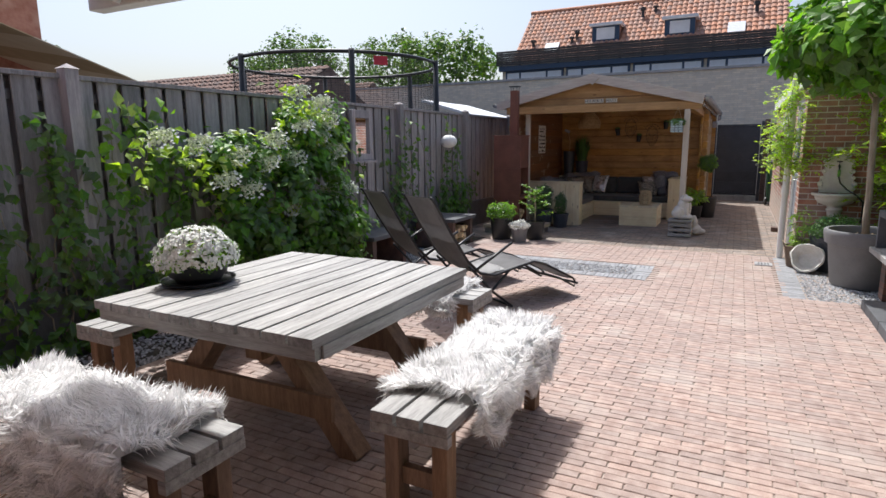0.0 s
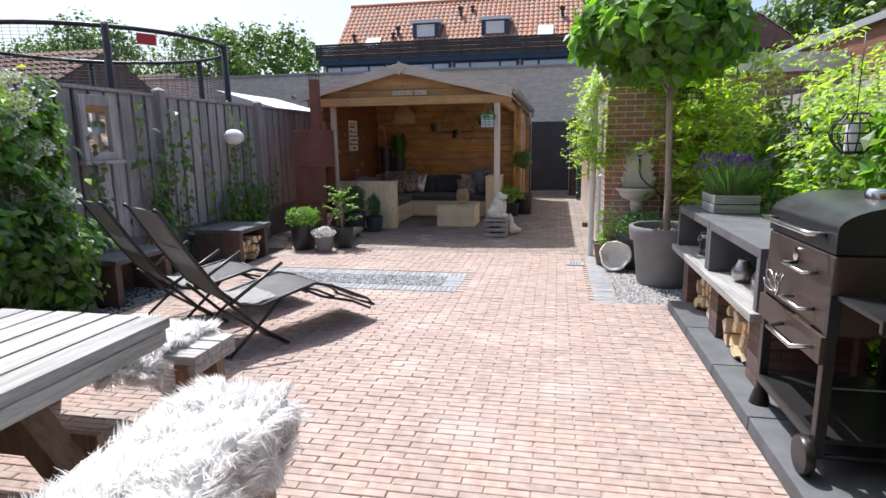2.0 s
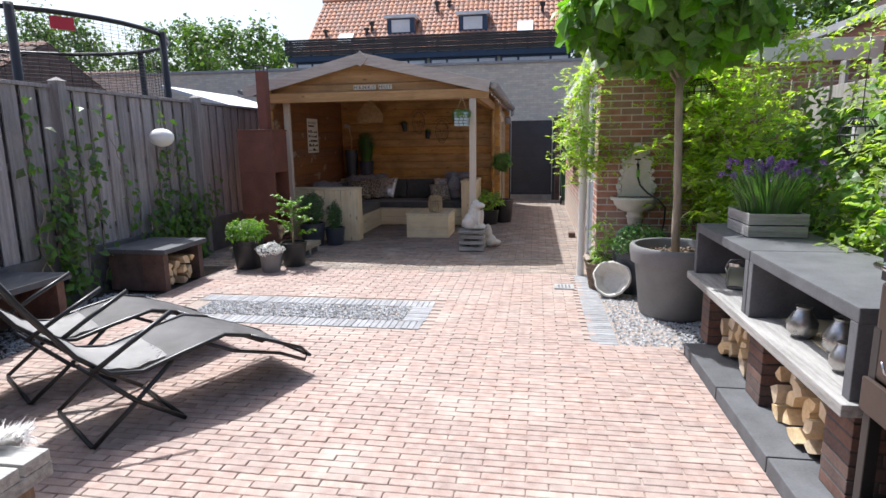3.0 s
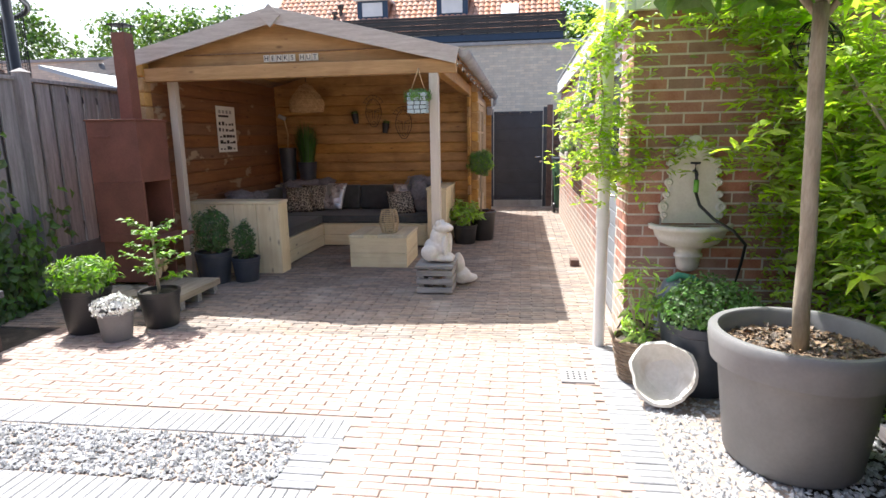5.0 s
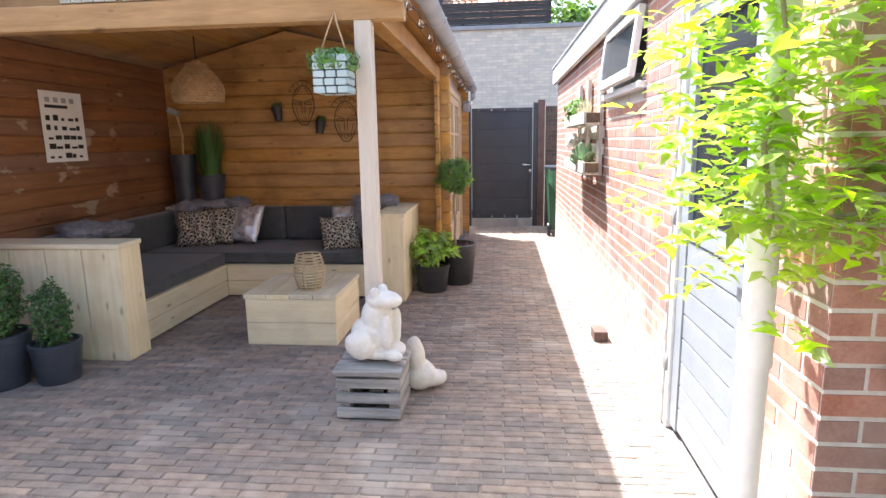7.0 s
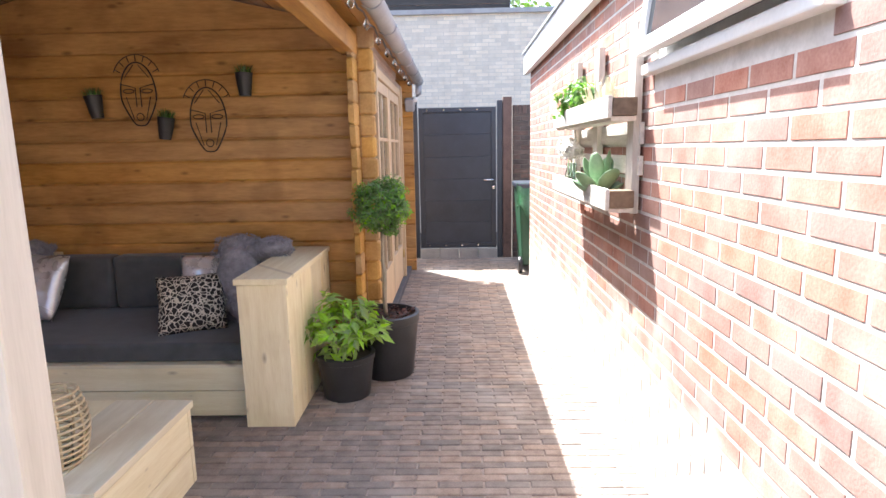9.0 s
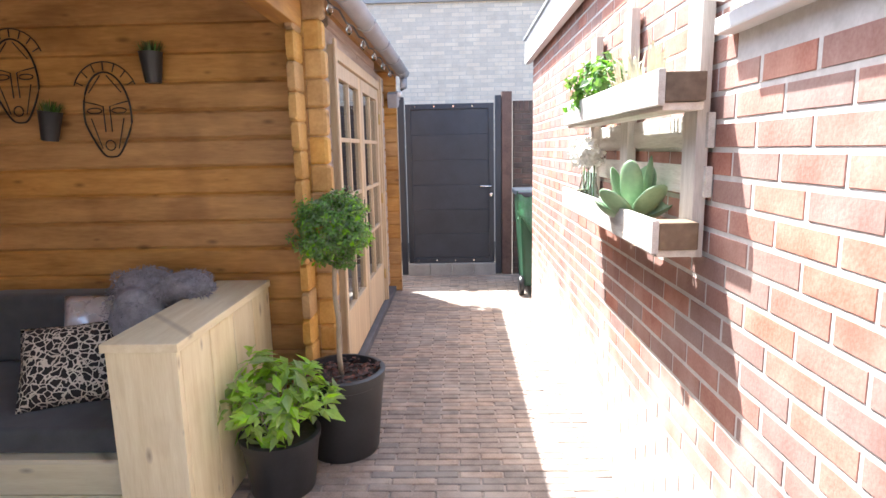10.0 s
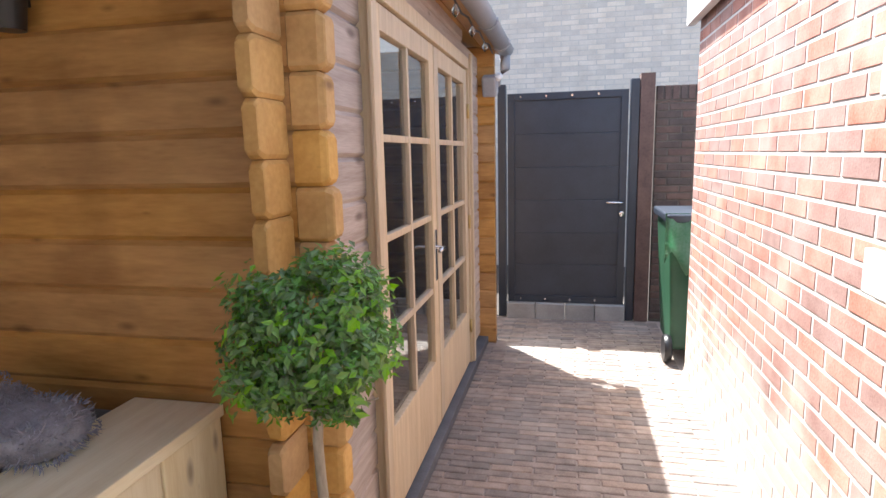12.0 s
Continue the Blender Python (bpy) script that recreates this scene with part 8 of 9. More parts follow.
for y0, y1, z0, z1 in ((D0 + 0.06, D0 + 0.16, 0.03, 2.055), (D1 - 0.16, D1 - 0.06, 0.03, 2.055), (D0 + 0.16, D1 - 0.16, 1.95, 2.055), (D0 + 0.16, D1 - 0.16, 1.0, 1.09)):
    bpart("stile", (-0.035, 0.01, y0, y1, z0, z1), M_doorgrey, door, "", 0.004)
for k in range(8):
    bpart("panel_board", (-0.028, 0.005, D0 + 0.162, D1 - 0.162, 0.04 + k * 0.12, 0.154 + k * 0.12), M_doorgrey, door, "", 0.006)
bpart("pane", (-0.012, -0.006, D0 + 0.16, D1 - 0.16, 1.09, 1.95), M_winglass, door, "", 0)
tpart("door_handle", [(-0.035, D0 + 0.11, 1.02), (-0.08, D0 + 0.11, 1.02), (-0.08, D0 + 0.22, 1.02)], 0.010, M_chrome, door, "steel lever handle")
for z in (0.3, 1.05, 1.8):
    tpart("hinge", [(-0.052, D1 - 0.03, z), (-0.052, D1 - 0.03, z + 0.09)], 0.010, M_zinc, door)
win = thing("window_annexe", WX, 0, 0, label="small white top-hung window standing open", category="window", kind="structure")
W0, W1, WZ0, WZ1 = WIN
for a in ((W0, W0 + 0.05, WZ0, WZ1), (W1 - 0.05, W1, WZ0, WZ1), (W0 + 0.05, W1 - 0.05, WZ0, WZ0 + 0.05), (W0 + 0.05, W1 - 0.05, WZ1 - 0.05, WZ1)):
    bpart("window_frame", (0.01, 0.08, *a), M_white, win, "white window frame", 0.004)
bpart("window_sill", (-0.05, 0.01, W0 - 0.03, W1 + 0.03, WZ0 - 0.045, WZ0 - 0.004), M_white, win, "white sill", 0.006)
sash = thing("sash", -0.0, 0, WZ1 - 0.04)
sash.parent = win
sash.matrix_basis = pose(-0.025, 0, WZ1 - 0.04, 0, 7, 0)
h = WZ1 - WZ0 - 0.06
for a in ((W0 + 0.03, W0 + 0.09, -h, 0), (W1 - 0.09, W1 - 0.03, -h, 0), (W0 + 0.09, W1 - 0.09, -h, -h + 0.06), (W0 + 0.09, W1 - 0.09, -0.06, 0)):
    bpart("sash_rail", (-0.02, 0.02, *a), M_white, sash, "", 0.004)
bpart("pane", (-0.004, 0.0, W0 + 0.09, W1 - 0.09, -h + 0.06, -0.06), M_winglass, sash, "", 0)
tagged(bpart("loose_brick", (0.58, 0.68, 11.5, 11.66, 0.0, 0.075), M_darkbrick), "single dark brick lying against the wall's foot", "brick")

# ---- drain ----
drain = thing("drain_cover", 0.37, 8.34, 0.0, label="square pale metal drain grate in the paving", category="drain")
bpart("plate", (-0.10, 0.10, -0.10, 0.10, -0.01, 0.011), M_zinc, drain, "", 0.003)
# holes are not cut: black discs on the plate paint their dark insides
for i in range(4):
    for j in range(4):
        lpart("drain_hole_disc", [(0.010, 0.011), (0.010, 0.0125), (0.0, 0.0125)], M_black, drain, n=10, c=(-0.054 + i * 0.036, -0.054 + j * 0.036, 0))

# ---- on the fence: mirror window, paper lantern ----
mir = thing("mirror_window", -4.455, 6.38, 0, label="small grey wooden window frame with a mirror on the fence", category="mirror")
for a in ((-0.225, -0.155, 1.36, 2.0), (0.155, 0.225, 1.36, 2.0), (-0.155, 0.155, 1.90, 2.0), (-0.155, 0.155, 1.36, 1.44)):
    bpart("frame_bar", (0.0, 0.045, *a), M_fence, mir, "", 0.005)
bpart("mirror_sill", (0.0, 0.085, -0.27, 0.27, 1.32, 1.357), M_fence, mir, "", 0.005)
bpart("mirror_glass", (0.008, 0.014, -0.153, 0.153, 1.442, 1.898), M_mirror, mir, "clear mirror glass", 0)
M_paper = mat("white_lantern_paper", (0.78, 0.78, 0.76), (0.86, 0.86, 0.84), 20, 0.8, 0.05)
pl = thing("paper_lantern", -4.28, 8.64, 1.60, label="white ribbed globe lantern hanging before the fence", category="lantern")
lpart("globe", [(0.03, -0.105)] + [(0.135 * math.sin(math.pi * (k + 0.5) / 22) + (0.003 if k % 2 else 0), -0.105 * math.cos(math.pi * (k + 0.5) / 22)) for k in range(1, 21)] + [(0.03, 0.105)], M_paper, pl, n=32)
tpart("hanger", [(0.0, -0.04, 0.10), (0, 0, 0.30), (0, 0.04, 0.10)], 0.003, M_zinc, pl, n=5)
tpart("arm", [(0, 0, 0.30), (0, 0, 0.46), (-0.06, 0, 0.48), (-0.24, 0, 0.48)], 0.004, M_black, pl, n=5)

# ---- black wire lanterns before the wisteria ----
def wire_lantern(x, y, z, s):
    t = thing("wire_lantern", x, y, z, label="black wire ball lantern with a candle hanging in the wisteria", category="lantern", group="wire lanterns")
    for k in range(14):
        a = 2 * math.pi * k / 14
        tpart("rib", [(s * (0.05 + 0.06 * math.sin(math.pi * q / 8)) * math.cos(a), s * (0.05 + 0.06 * math.sin(math.pi * q / 8)) * math.sin(a), s * (-0.10 + 0.2 * q / 8)) for q in range(9)], 0.004, M_black, t, n=4)
    for q in (-0.10, -0.05, 0.0, 0.05, 0.10):
        r = s * (0.05 + 0.06 * math.cos(q * math.pi / 0.2))
        tpart("hoop", [(r * math.cos(a), r * math.sin(a), s * q) for a in [2 * math.pi * k / 18 for k in range(18)]], 0.005, M_black, t, n=4, closed=True)
    lpart("candle", [(0.04 * s, -0.09 * s), (0.04 * s, 0.05 * s), (0, 0.05 * s)], M_paper, t, n=14)
    lpart("lantern_base", [(0.055 * s, -0.105 * s), (0.055 * s, -0.09 * s), (0, -0.09 * s)], M_black, t, n=14)
    tpart("chain", [(0, 0, 0.10 * s), (0, 0, 0.55)], 0.003, M_black, t, n=4)


wire_lantern(1.78, 4.95, 1.52, 1.1)
wire_lantern(1.86, 6.0, 1.52, 0.95)
wire_lantern(1.62, 8.45, 1.95, 1.2)

# ---- the flats behind the garage wall ----
FY = 28.0
flat = thing("apartment_house", 0, 0, 0, label="house with an orange tiled roof, dark balcony screen and blue windows", category="house")
bpart("wall", (-11.0, 1.4, FY + 0.4, FY + 7.3, 0, 5.6), M_buff, flat, "", 0)
bpart("parapet", (-11.1, 1.5, FY + 0.1, FY + 0.4, 5.1, 5.35), M_bluepaint, flat, "dark blue fascia", 0)
for k in range(7):
    z = 5.36 + k * 0.098
    bpart("screen_board", (-11.2, 1.6, FY + 0.02 + (k % 2) * 0.02, FY + 0.08, z, z + 0.088), M_darkclad, flat, "", 0.004)
for k in range(14):
    x = -11.0 + k * 0.96
    bpart("screen_post", (x, x + 0.08, FY + 0.1, FY + 0.18, 5.35, 6.0), M_darkclad, flat, "", 0)
M_panel = mat("white_window_panel", (0.60, 0.62, 0.66), (0.72, 0.74, 0.78), 3, 0.6, 0.05)
for k in range(4):
    x = -10.8 + k * 3.08
    w = thing("window_band", 0, 0, 0)
    w.parent = flat
    bpart("window_frame", (x, x + 2.95, FY + 0.3, FY + 0.4, 4.2, 5.1), M_bluepaint, w, "blue window frame", 0)
    for a, b, z0, z1, mm in ((0.1, 0.72, 4.3, 5.0, M_panel), (0.82, 2.08, 4.72, 5.0, M_panel), (0.82, 2.08, 4.3, 4.66, M_winglass), (2.18, 2.85, 4.3, 5.0, M_panel)):
        bpart("pane", (x + a, x + b, FY + 0.27, FY + 0.31, z0, z1), mm, w, "", 0)
# tiled roof: rows of pantiles as real geometry
RY0, RZ0, RY1, RZ1 = FY + 1.0, 5.6, FY + 4.2, 8.52
run = math.hypot(RY1 - RY0, RZ1 - RZ0)
uy, uz = (RY1 - RY0) / run, (RZ1 - RZ0) / run
vs, fs = [], []
rng = np.random.default_rng(6)
rows_n, cols = 13, 52
for r in range(rows_n):
    for c in range(cols):
        x0 = -10.75 + c * 0.235
        s0, s1 = r * run / rows_n, (r + 1) * run / rows_n + 0.05
        o = len(vs)
        for s, lift in ((s0, 0.05), (s1, 0.01)):
            for q in range(5):
                x = x0 + 0.24 * q / 4
                hgt = lift + 0.045 * math.sin(math.pi * q / 4 * 1.15) + rng.uniform(0, 0.004)
                vs.append((x, RY0 + uy * s - uz * hgt, RZ0 + uz * s + uy * hgt))
        for q in range(4):
            fs.append((o + q, o + q + 1, o + 6 + q, o + 5 + q))
roofp = raw("roof_tiles", vs, fs, M_tile, flat, "orange clay pantiles", smooth=True)
roofp["kind"] = "stuff"
bm = bmesh.new()
sec = [(RY0, RZ0 - 0.02), (RY1, RZ1 - 0.02), (RY1 + 3.2, RZ0 - 0.02)]
a = [bm.verts.new((-10.7, y, z)) for y, z in sec]
b = [bm.verts.new((1.42, y, z)) for y, z in sec]
bm.faces.new(a)
bm.faces.new(b[::-1])
for k in range(3):
    bm.faces.new((a[k], a[(k + 1) % 3], b[(k + 1) % 3], b[k]))
part("roof", bm, M_browntile, flat, "", 0)
tpart("ridge_tiles", [(-10.8, RY1, RZ1 + 0.04), (1.5, RY1, RZ1 + 0.04)], 0.12, M_tile, flat, n=10)
for x in (-6.9, -3.55):
    d = thing("dormer", x, RY0 + 0.85, 6.62)
    d.parent = flat
    bpart("dormer_body", (0, 1.3, 0.05, 1.2, -0.35, 0.50), M_browntile, d, "", 0)
    bpart("dormer_frame", (0, 1.3, -0.02, 0.05, -0.35, 0.50), M_bluepaint, d, "", 0)
    bpart("pane", (0.22, 1.08, -0.05, -0.02, -0.12, 0.42), M_panel, d, "", 0)
    bpart("dormer_roof", (-0.12, 1.42, -0.18, 1.3, 0.50, 0.64), M_panel, d, "pale flat dormer roof", 0.01)
for x, s, h in ((-7.7, 1.5, 0.45), (-7.9, 1.2, 0.35), (-4.75, 2.9, 0.5), (0.2, 2.4, 0.5), (-9.9, 1.2, 0.35), (-4.2, 3.3, 0.3)):
    y, z = RY0 + uy * s, RZ0 + uz * s
    lpart("vent_pipe", [(0.08, -0.1), (0.07, h * 0.7), (0.13, h * 0.72), (0.13, h), (0.0, h + 0.03)], M_darkclad, flat, n=12, c=(x, y, z))
for x, s in ((-9.2, 0.5), (-0.9, 0.9)):
    bm = bmesh.new()
    box(bm, 0, 0.7, 0, 0.75, 0.06, 0.14, m=Matrix.Translation((x, RY0 + uy * s, RZ0 + uz * s)) @ pose(0, 0, 0, math.degrees(math.atan2(uz, uy)), 0, 0))
    part("skylight", bm, M_panel, flat)
# vent tubes on the garage
for x in (-7.5, -5.4):
    t = lpart("roof_vent", [(0.3, 0), (0.3, 0.12), (0.22, 0.2), (0.0, 0.22)], M_panel, n=20, c=(x, 22.0, 3.72))
    tagged(t, "white dome on the flat garage roof", "roof vent", "roof vents")
tagged(bpart("flat_garage_roof", (-16, 8, 20.3, 27.0, 3.60, 3.70), M_felt, None, "", 0), "flat dark felt garage roof", "roof", kind="structure")


# ---- neighbouring houses ----
def gable_house(x0, x1, y0, y1, h, ridge, along, label, roof=None, wall=None):
    t = thing("neighbour_house", 0, 0, 0, label=label, category="house", group="neighbouring houses")
    bpart("wall", (x0, x1, y0, y1, -0.03, h), wall or M_darkbrick, t, "", 0)
    bm = bmesh.new()
    if along == "x":
        a, b = [(x0 - 0.2, y0 - 0.3, h), (x0 - 0.2, (y0 + y1) / 2, ridge), (x0 - 0.2, y1 + 0.3, h)], [(x1 + 0.2, y0 - 0.3, h), (x1 + 0.2, (y0 + y1) / 2, ridge), (x1 + 0.2, y1 + 0.3, h)]
    else:
        a, b = [(x0 - 0.3, y0 - 0.2, h), ((x0 + x1) / 2, y0 - 0.2, ridge), (x1 + 0.3, y0 - 0.2, h)], [(x0 - 0.3, y1 + 0.2, h), ((x0 + x1) / 2, y1 + 0.2, ridge), (x1 + 0.3, y1 + 0.2, h)]
    va, vb = [bm.verts.new(p) for p in a], [bm.verts.new(p) for p in b]
    bm.faces.new(va)
    bm.faces.new(vb[::-1])
    for k in range(3):
        bm.faces.new((va[k], va[(k + 1) % 3], vb[(k + 1) % 3], vb[k]))
    part("roof", bm, roof or M_browntile, t)
    # ribs of the tile rows
    vs, fs = [], []
    pa, pb, pc, pd = (Vector(a[0]), Vector(a[1]), Vector(b[0]), Vector(b[1]))
    alt = (Vector(a[2]), Vector(a[1]), Vector(b[2]), Vector(b[1]))
    for (qa, qb, qc, qd) in ((pa, pb, pc, pd), alt):
        nrm = (qb - qa).cross(qc - qa).normalized()
        if nrm.z < 0:
            nrm = -nrm
        n = int((qc - qa).length / 0.26)
        m = int((qb - qa).length / 0.33)
        for i in range(n):
            for j in range(m):
                o = len(vs)
                for f, l in ((j / m, 0.06), ((j + 1.1) / m, 0.02)):
                    for q, hh in ((0, 0.0), (0.35, 0.05), (0.7, 0.05), (1.0, 0.0)):
                        e = (i + q) / n
                        f2 = min(f, 1)
                        vs.append(tuple(qa.lerp(qb, f2) + (qc - qa) * e + nrm * (l + hh)))
                for q in range(3):
                    fs.append((o + q, o + q + 1, o + 5 + q, o + 4 + q))
    ob = raw("roof_tiles", vs, fs, roof or M_browntile, t, "rows of roof tiles")
    ob["kind"] = "stuff"
    return t


gable_house(-22, -12.5, 13, 19, 2.3, 4.1, "x", "low neighbouring house with a brown tiled roof")
gable_house(-40, -20, 26, 34, 2.6, 5.2, "x", "distant terraced houses with grey-brown roofs")
g = gable_house(5.6, 8.4, 25, 33, 4.7, 5.9, "y", "neighbouring brick house with a gable and window")
bpart("window_frame", (6.6, 7.4, 24.9, 24.99, 4.3, 5.0), M_white, g, "", 0)
bpart("pane", (6.68, 7.32, 24.87, 24.9, 4.38, 4.92), M_winglass, g, "", 0)
gable_house(7.5, 16, 17, 25, 2.6, 4.4, "x", "low neighbouring house with a dark roof and chimney")
chim = tagged(bpart("roof_chimney", (9.2, 9.9, 20.3, 21.0, 3.6, 5.1), M_darkbrick), "brown brick chimney on the neighbouring roof", "chimney")

# ---- the neighbour's shed roof and fence posts behind the wisteria ----
perg = thing("neighbour_canopy", 0, 0, 0, label="brown wooden canopy with a flat roof behind the climbers", category="canopy")
M_brownwood = mat("red_brown_boarding", (0.16, 0.06, 0.035), (0.26, 0.11, 0.065), 5, 0.75, 0.3, 40, stretch=(1, 0.5, 6))
bpart("canopy_roof", (3.3, 6.2, 7.6, 12.4, 2.66, 2.74), M_zinc, perg, "grey metal roof edge")
bpart("canopy_board", (3.36, 3.42, 7.7, 12.35, 2.18, 2.655), M_brownwood, perg, "red-brown fascia boarding")
for y in (7.85, 10.0, 12.2):
    bpart("canopy_post", (3.45, 3.57, y, y + 0.12, 0, 2.65), M_post, perg)
for k in range(9):
    y = 4.6 + k * 0.5
    bpart("picket", (2.72, 2.75, y, y + 0.10, 0, 2.12 + 0.05 * (k % 2)), M_fence, perg, "", 0.004)
bpart("tall_post", (2.72, 2.84, 5.9, 6.02, 0, 2.55), M_post, perg, "pale square post", 0.005)

# ---- trampoline beyond the fence ----
tr = thing("trampoline", -7.9, 10.5, 0, label="round trampoline with black safety net behind the fence", category="trampoline")
R = 2.1
M_net = mat("black_net", (0.01, 0.01, 0.01), (0.02, 0.02, 0.02), 5, 0.8, 0.0)
tpart("rim", [(R * math.cos(a), R * math.sin(a), 0.85) for a in [2 * math.pi * q / 40 for q in range(40)]], 0.05, M_black, tr, n=8, closed=True)
lpart("jump_mat", [(0.0, 0.80), (R - 0.1, 0.80), (R - 0.1, 0.81), (0, 0.81)], M_black, tr, n=40)
tpart("top_ring", [(R * 1.03 * math.cos(a), R * 1.03 * math.sin(a), 3.22) for a in [2 * math.pi * q / 40 for q in range(40)]], 0.035, M_black, tr, "padded black top ring", n=8, closed=True)
for k in range(6):
    a = 2 * math.pi * k / 6 + 0.25
    tpart("pole", [(R * 1.06 * math.cos(a), R * 1.06 * math.sin(a), 0), (R * 1.06 * math.cos(a), R * 1.06 * math.sin(a), 1.6), (R * 1.05 * math.cos(a), R * 1.05 * math.sin(a), 3.26)], 0.055, M_black, tr, "foam-padded black pole", n=10)
# net: thin cords both ways
bm = bmesh.new()
for k in range(110):
    a = 2 * math.pi * k / 110
    tube(bm, [(R * math.cos(a), R * math.sin(a), 0.9), (R * math.cos(a), R * math.sin(a), 3.2)], 0.003, 3)
for k in range(47):
    z = 0.95 + k * 0.048
    tube(bm, [(R * math.cos(2 * math.pi * q / 36), R * math.sin(2 * math.pi * q / 36), z) for q in range(36)], 0.003, 3, closed=True)
ob = part("net", bm, M_net, tr, "fine black safety net")
ob["kind"] = "stuff"
M_red = mat("red_badge", (0.45, 0.02, 0.04), (0.55, 0.03, 0.05), 5, 0.5, 0.0)
a = -0.55
bpart("badge", (-0.14, 0.14, -0.01, 0.0, 3.0, 3.16), M_red, tr, "red badge on the net", 0.002, m=pose(R * 1.05 * math.cos(a), R * 1.05 * math.sin(a), 0, 0, 0, math.degrees(a) + 90))

# ---- pale low roof beyond the fence, awnings near the start ----
sh = thing("neighbour_shed", 0, 0, 0, label="low neighbouring shed with a pale grey roof", category="shed")
bpart("wall", (-8.6, -6.0, 13.3, 15.6, 0, 2.2), M_darkclad, sh, "", 0)
bm = bmesh.new()
a = [bm.verts.new(p) for p in ((-5.8, 13.0, 2.2), (-5.8, 15.8, 2.2), (-7.2, 15.8, 2.6), (-7.2, 13.0, 2.6))]
b = [bm.verts.new(v.co + Vector((0, 0, 0.06))) for v in a]
bm.faces.new(a)
bm.faces.new(b[::-1])
for k in range(4):
    bm.faces.new((a[k], a[(k + 1) % 4], b[(k + 1) % 4], b[k]))
part("shed_roof", bm, M_panel, sh)
aw = thing("awning", 0, 0, 0, label="cream striped fabric awning of the neighbouring house", category="awning")
M_cream2 = mat("tan_awning", (0.42, 0.33, 0.19), (0.52, 0.42, 0.26), 4, 0.85, 0.1)
for k in range(12):
    y0 = -1.0 + k * 0.52
    bm = bmesh.new()
    z = lambda yy, o: 4.1 - 0.33 * (yy + 1.0) * 0.92 + o
    a = [bm.verts.new(p) for p in ((-9.5, y0, z(y0, 0.5)), (-6.6, y0, z(y0, 0)), (-6.6, y0 + 0.52, z(y0 + 0.52, 0)), (-9.5, y0 + 0.52, z(y0 + 0.52, 0.5)))]
    b = [bm.verts.new(v.co + Vector((0, 0, 0.012))) for v in a]
    bm.faces.new(a)
    bm.faces.new(b[::-1])
    for q in range(4):
        bm.faces.new((a[q], a[(q + 1) % 4], b[(q + 1) % 4], b[q]))
    part("awning_stripe", bm, M_cream if k % 2 else M_cream2, aw)
bpart("awning_arm", (-6.66, -6.58, -1.0, 5.3, 2.20, 2.27), M_white, aw, "", 0, m=pose(0, 0, 0))
own = thing("house_awning", 0, 0, 0, label="white front rail of the open awning above the terrace", category="awning")
bpart("front_rail", (-3.26, 3.5, 2.12, 2.212, 2.297, 2.39), M_white, own, "", 0.01)
bm = bmesh.new()
a = [bm.verts.new(p) for p in ((-3.21, -3.0, 3.0), (3.45, -3.0, 3.0), (3.45, 2.12, 2.375), (-3.21, 2.12, 2.375))]
b = [bm.verts.new(v.co + Vector((0, 0, 0.01))) for v in a]
bm.faces.new(a)
bm.faces.new(b[::-1])
for q in range(4):
    bm.faces.new((a[q], a[(q + 1) % 4], b[(q + 1) % 4], b[q]))
part("awning_cloth", bm, M_cream, own)
for x in (-3.0, 3.0):
    tpart("folding_arm", [(x, 2.14, 2.33), (x + 0.5, -0.4, 2.57), (x, -3.0, 2.85)], 0.025, M_white, own)
tagged(bpart("wall_neighbour", (-10.0, -9.5, -3.0, 5.4, -0.03, 5.2), M_brick_i, None, "", 0), "red brick wall of the neighbouring house", "wall", kind="structure")


# ---- distant trees ----
def far_tree(x, y, h, r, seed):
    t = thing("tree", x, y, -0.03, label="distant broadleaf tree with a full green crown", category="tree", group="distant trees")
    bm = bmesh.new()
    limb(bm, (0, 0, 0), (0.1, 0, h * 0.6), 0.28, 0.14, 0.08, seed)
    rr = random.Random(seed)
    for k in range(9):
        a = k * 2.4
        limb(bm, (0, 0, h * (0.35 + 0.03 * k)), (r * 0.7 * math.cos(a), r * 0.7 * math.sin(a), h * rr.uniform(0.55, 0.9)), 0.10, 0.02, 0.15, seed + k)
    part("trunk", bm, M_bark, t, smooth=True)
    p, d = clumps(150, 42, (0, 0, h * 0.64), (r, r, h * 0.38), r * 0.26, seed)
    leaves("crown", p, d, 0.34, L_far, t, ratio=0.75, spread=0.7, seed=seed)


for k, (x, y, h, r) in enumerate(((-22.0, 45.0, 10.6, 4.0), (-38.0, 45.0, 11.5, 4.5), (-44.0, 46.0, 10.0, 4.0), (-32.0, 52.0, 11.5, 4.0), (-14.5, 47, 8.2, 3.0), (3.2, 44, 9.6, 3.0), (13.5, 33, 9.0, 3.6), (18.0, 30, 9.6, 4.2), (24, 28, 10, 4.5), (-33, 18, 6.5, 2.6))):
    far_tree(x, y, h, r, 200 + k)

# ---- brickwork and paving, piece by piece ----
meshes = {}
# annexe side wall, facing the alley
rects = []
for a, b, c, d in brick_boxes(WY0, WY1, 0.0, WH - 0.02, 0.222, 0.0735, 0.0145, 1):
    for o0, o1, q0, q1 in ((DOOR_Y0, DOOR_Y1, 0.0, 2.12), (WIN[0], WIN[1], WIN[2] - 0.045, WIN[3])):
        if b > o0 and a < o1 and d > q0 and c < q1:
            if a < o0 - 0.04:
                b = o0
            elif b > o1 + 0.04:
                a = o1
            else:
                a = None
            break
    if a is not None:
        rects.append((a, b, c, d))
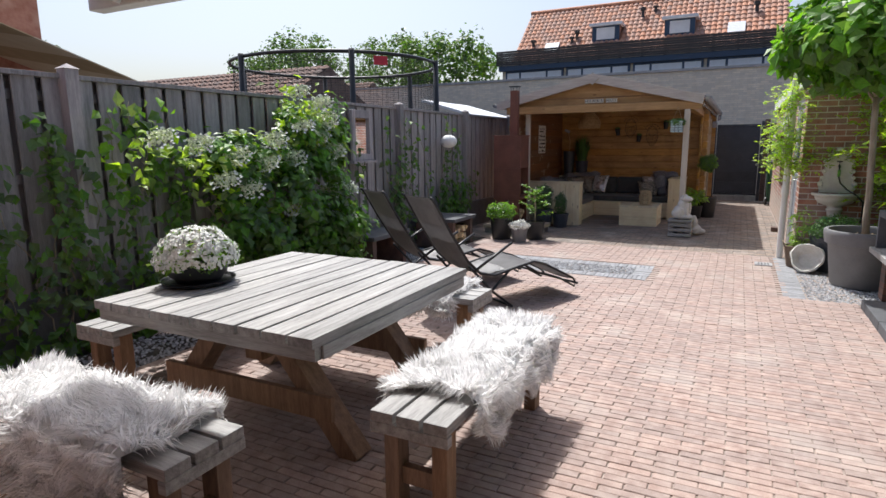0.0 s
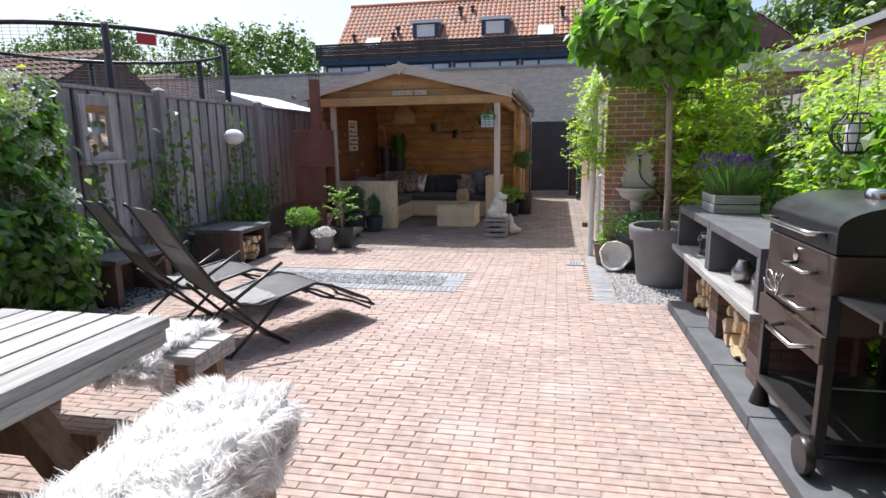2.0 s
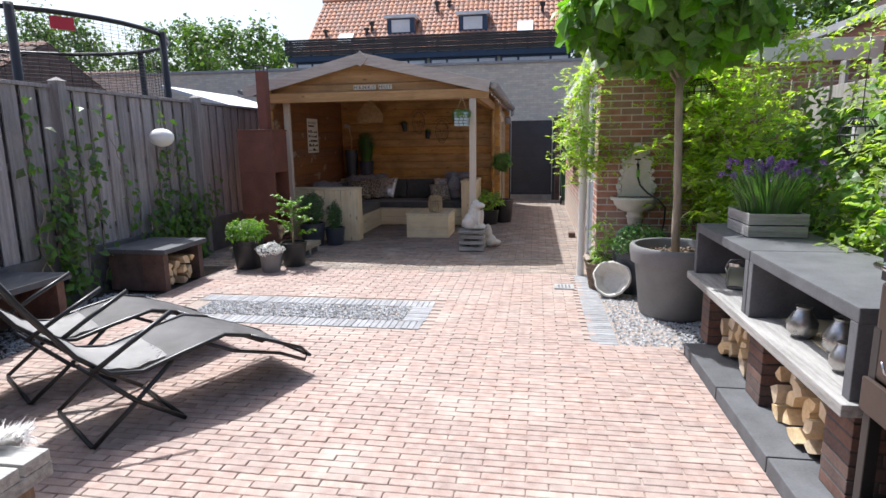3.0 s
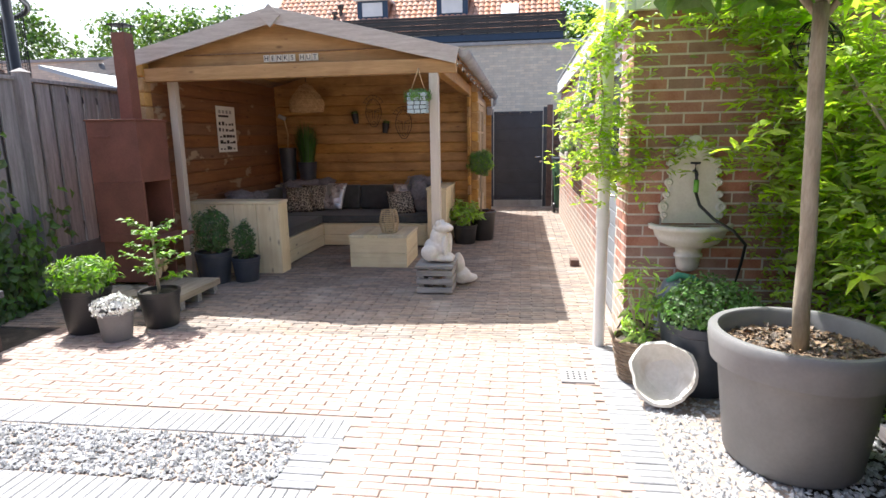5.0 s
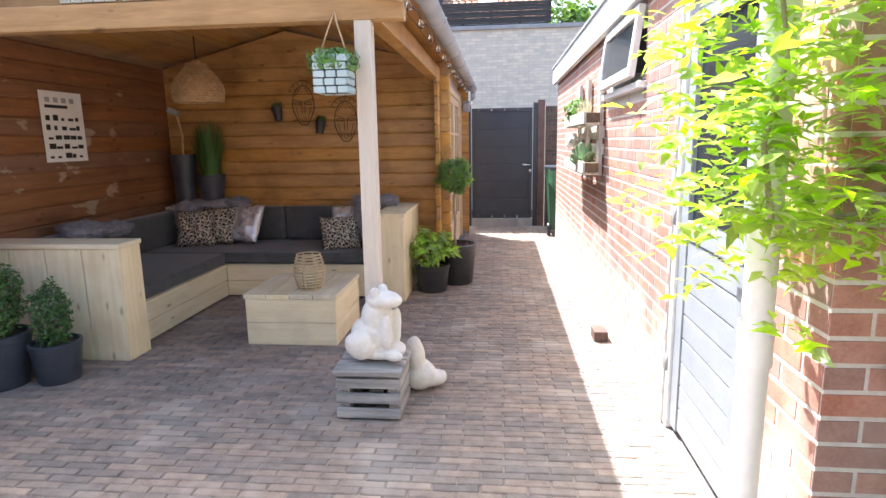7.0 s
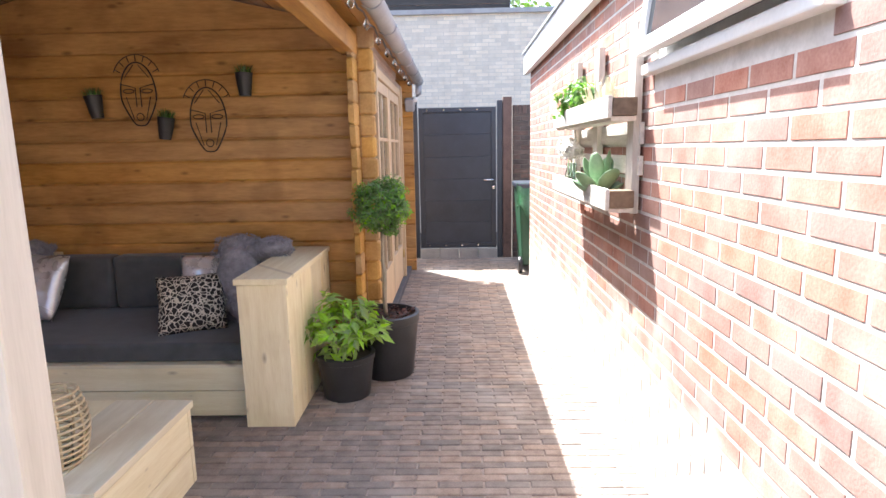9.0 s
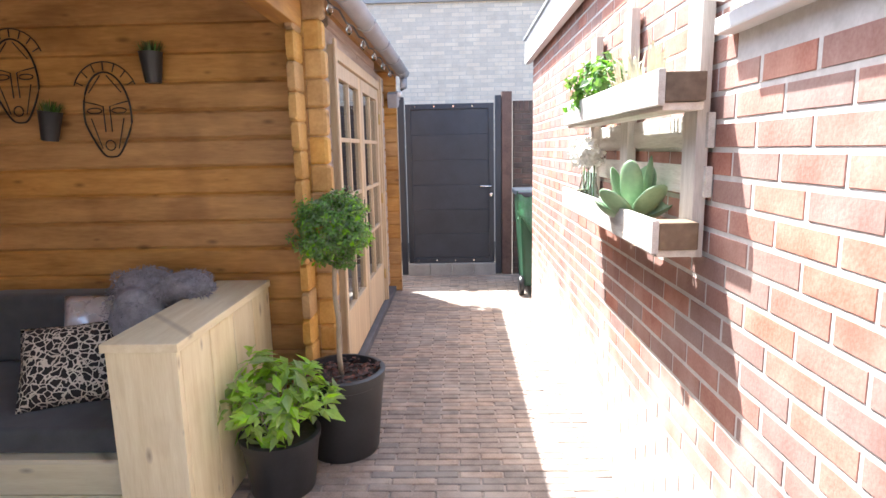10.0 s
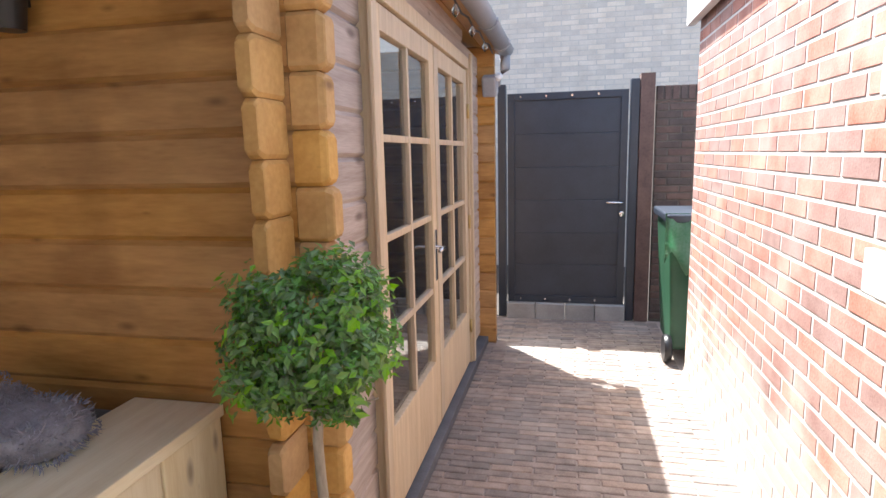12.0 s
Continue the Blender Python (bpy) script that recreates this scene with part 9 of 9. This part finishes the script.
near = [r for r in rects if 11.3 < r[0] < 13.35 and 0.3 < r[2] < 2.05]
rest = [r for r in rects if r not in near]
joined_bricks("brickwork", rest, lambda u, v, w: (WX - w, u, v), M_brickside_i, annexe, "red bricks with pale joints", proud=0.0025, chamfer=0.0012)
single_bricks("brick", near, lambda u, v: Matrix.Translation((WX, u, v)) @ Matrix(((0, 0, -1, 0), (-1, 0, 0, 0), (0, 1, 0, 0), (0, 0, 0, 1))), annexe, meshes, M_brickside, 0.0025)
# annexe end wall, facing the terrace
rects = brick_boxes(WX - 0.009, 3.4, 0.0, WH - 0.02, 0.222, 0.0735, 0.0135, 2)
near = [r for r in rects if r[0] < 1.45 and 0.3 < r[2] < 2.3]
rest = [r for r in rects if r not in near]
joined_bricks("brickwork", rest, lambda u, v, w: (u, WY0 - w, v), M_brick_i, annexe, "red bricks with pale joints", proud=0.0025, chamfer=0.0012)
single_bricks("brick", near, lambda u, v: Matrix.Translation((u, WY0, v)) @ Matrix.Rotation(radians(90), 4, "X"), annexe, meshes, M_brick, 0.0025)
# garage wall
rects = brick_boxes(-15.9, 7.9, 0.0, 3.72, 0.22, 0.0625, 0.010, 3)
joined_bricks("brickwork", [r for r in rects if r[2] > 1.4], lambda u, v, w: (u, 20.0 - w, v), M_buff, garage, "buff bricks", proud=0.003, chamfer=0.0015)
# brown walls by the gate
rects = brick_boxes(0.66, 1.6, 0.0, 1.90, 0.21, 0.0625, 0.010, 4)
joined_bricks("brickwork", rects, lambda u, v, w: (u, 17.45 - w, v), M_darkbrick, gwall, "dark brown bricks", proud=0.008)
joined_bricks("soldier_course", [(0.665 + k * 0.0625, 0.715 + k * 0.0625, 1.905, 2.02) for k in range(15)], lambda u, v, w: (u, 17.45 - w, v), M_darkbrick, gwall, "upright coping bricks", proud=0.014)
rects = brick_boxes(-1.0, -0.74, 0.0, 2.0, 0.21, 0.0625, 0.010, 5)
joined_bricks("brickwork", rects, lambda u, v, w: (u, 17.38 - w, v), M_darkbrick, gwall2, "dark brown bricks", proud=0.008)


# the terrace: rows along x, stretcher bond
def pave(x0, x1, y0, y1, seed, skip=()):
    out = []
    for a, b, c, d in brick_boxes(x0, x1, y0, y1, 0.205, 0.0535, 0.0035, seed, 0.004):
        cx, cy = (a + b) / 2, (c + d) / 2
        if not any(s0 < cx < s1 and q0 < cy < q1 for s0, s1, q0, q1 in skip):
            out.append((a, b, c, d))
    return out


STRIP = (-3.25, -0.85, 6.80, 7.68)
rects = pave(-3.75, 1.13, -2.9, 8.95, 11, [STRIP, (0.49, 1.2, 6.62, 8.95)])
joined_bricks("pavers", pave(-4.5, 0.715, 8.95, 17.33, 12), lambda u, v, w: (u, v, -0.01 + w), M_paver_grey, floor, "dark grey-brown pavers", chamfer=0.005, proud=0.010, seed=8)
near = [r for r in rects if -0.75 < r[0] < 0.75 and 3.3 < r[2] < 5.25]
ids = set(near)
rest = [r for r in rects if r not in ids]
joined_bricks("pavers", rest, lambda u, v, w: (u, v, -0.01 + w), M_paver_i, floor, "worn reddish pavers", chamfer=0.0035, proud=0.010)
single_bricks("paver", near[:300], lambda u, v: Matrix.Translation((u, v, -0.01)), floor, meshes, M_paver, 0.010)
if near[300:]:
    joined_bricks("pavers", near[300:], lambda u, v, w: (u, v, -0.01 + w), M_paver_i, floor, "worn reddish pavers", chamfer=0.0035, proud=0.010)
# blue-grey border round the gravel strip and beside the tub
edge = []
for k in range(44):
    x = -3.22 + k * 0.0535
    edge.append((x + 0.002, x + 0.0515, 6.81, 7.01))
    edge.append((x + 0.002, x + 0.0515, 7.45, 7.65))
for k in range(8):
    y = 7.02 + k * 0.0535
    edge.append((-1.06, -0.86, y + 0.002, y + 0.0515))
for k in range(43):
    y = 6.63 + k * 0.0535
    edge.append((0.495, 0.495 + 0.205, y + 0.002, y + 0.0515))
single_bricks("border_paver", edge, lambda u, v: Matrix.Translation((u, v, -0.01)), floor, meshes, M_slate, 0.011)
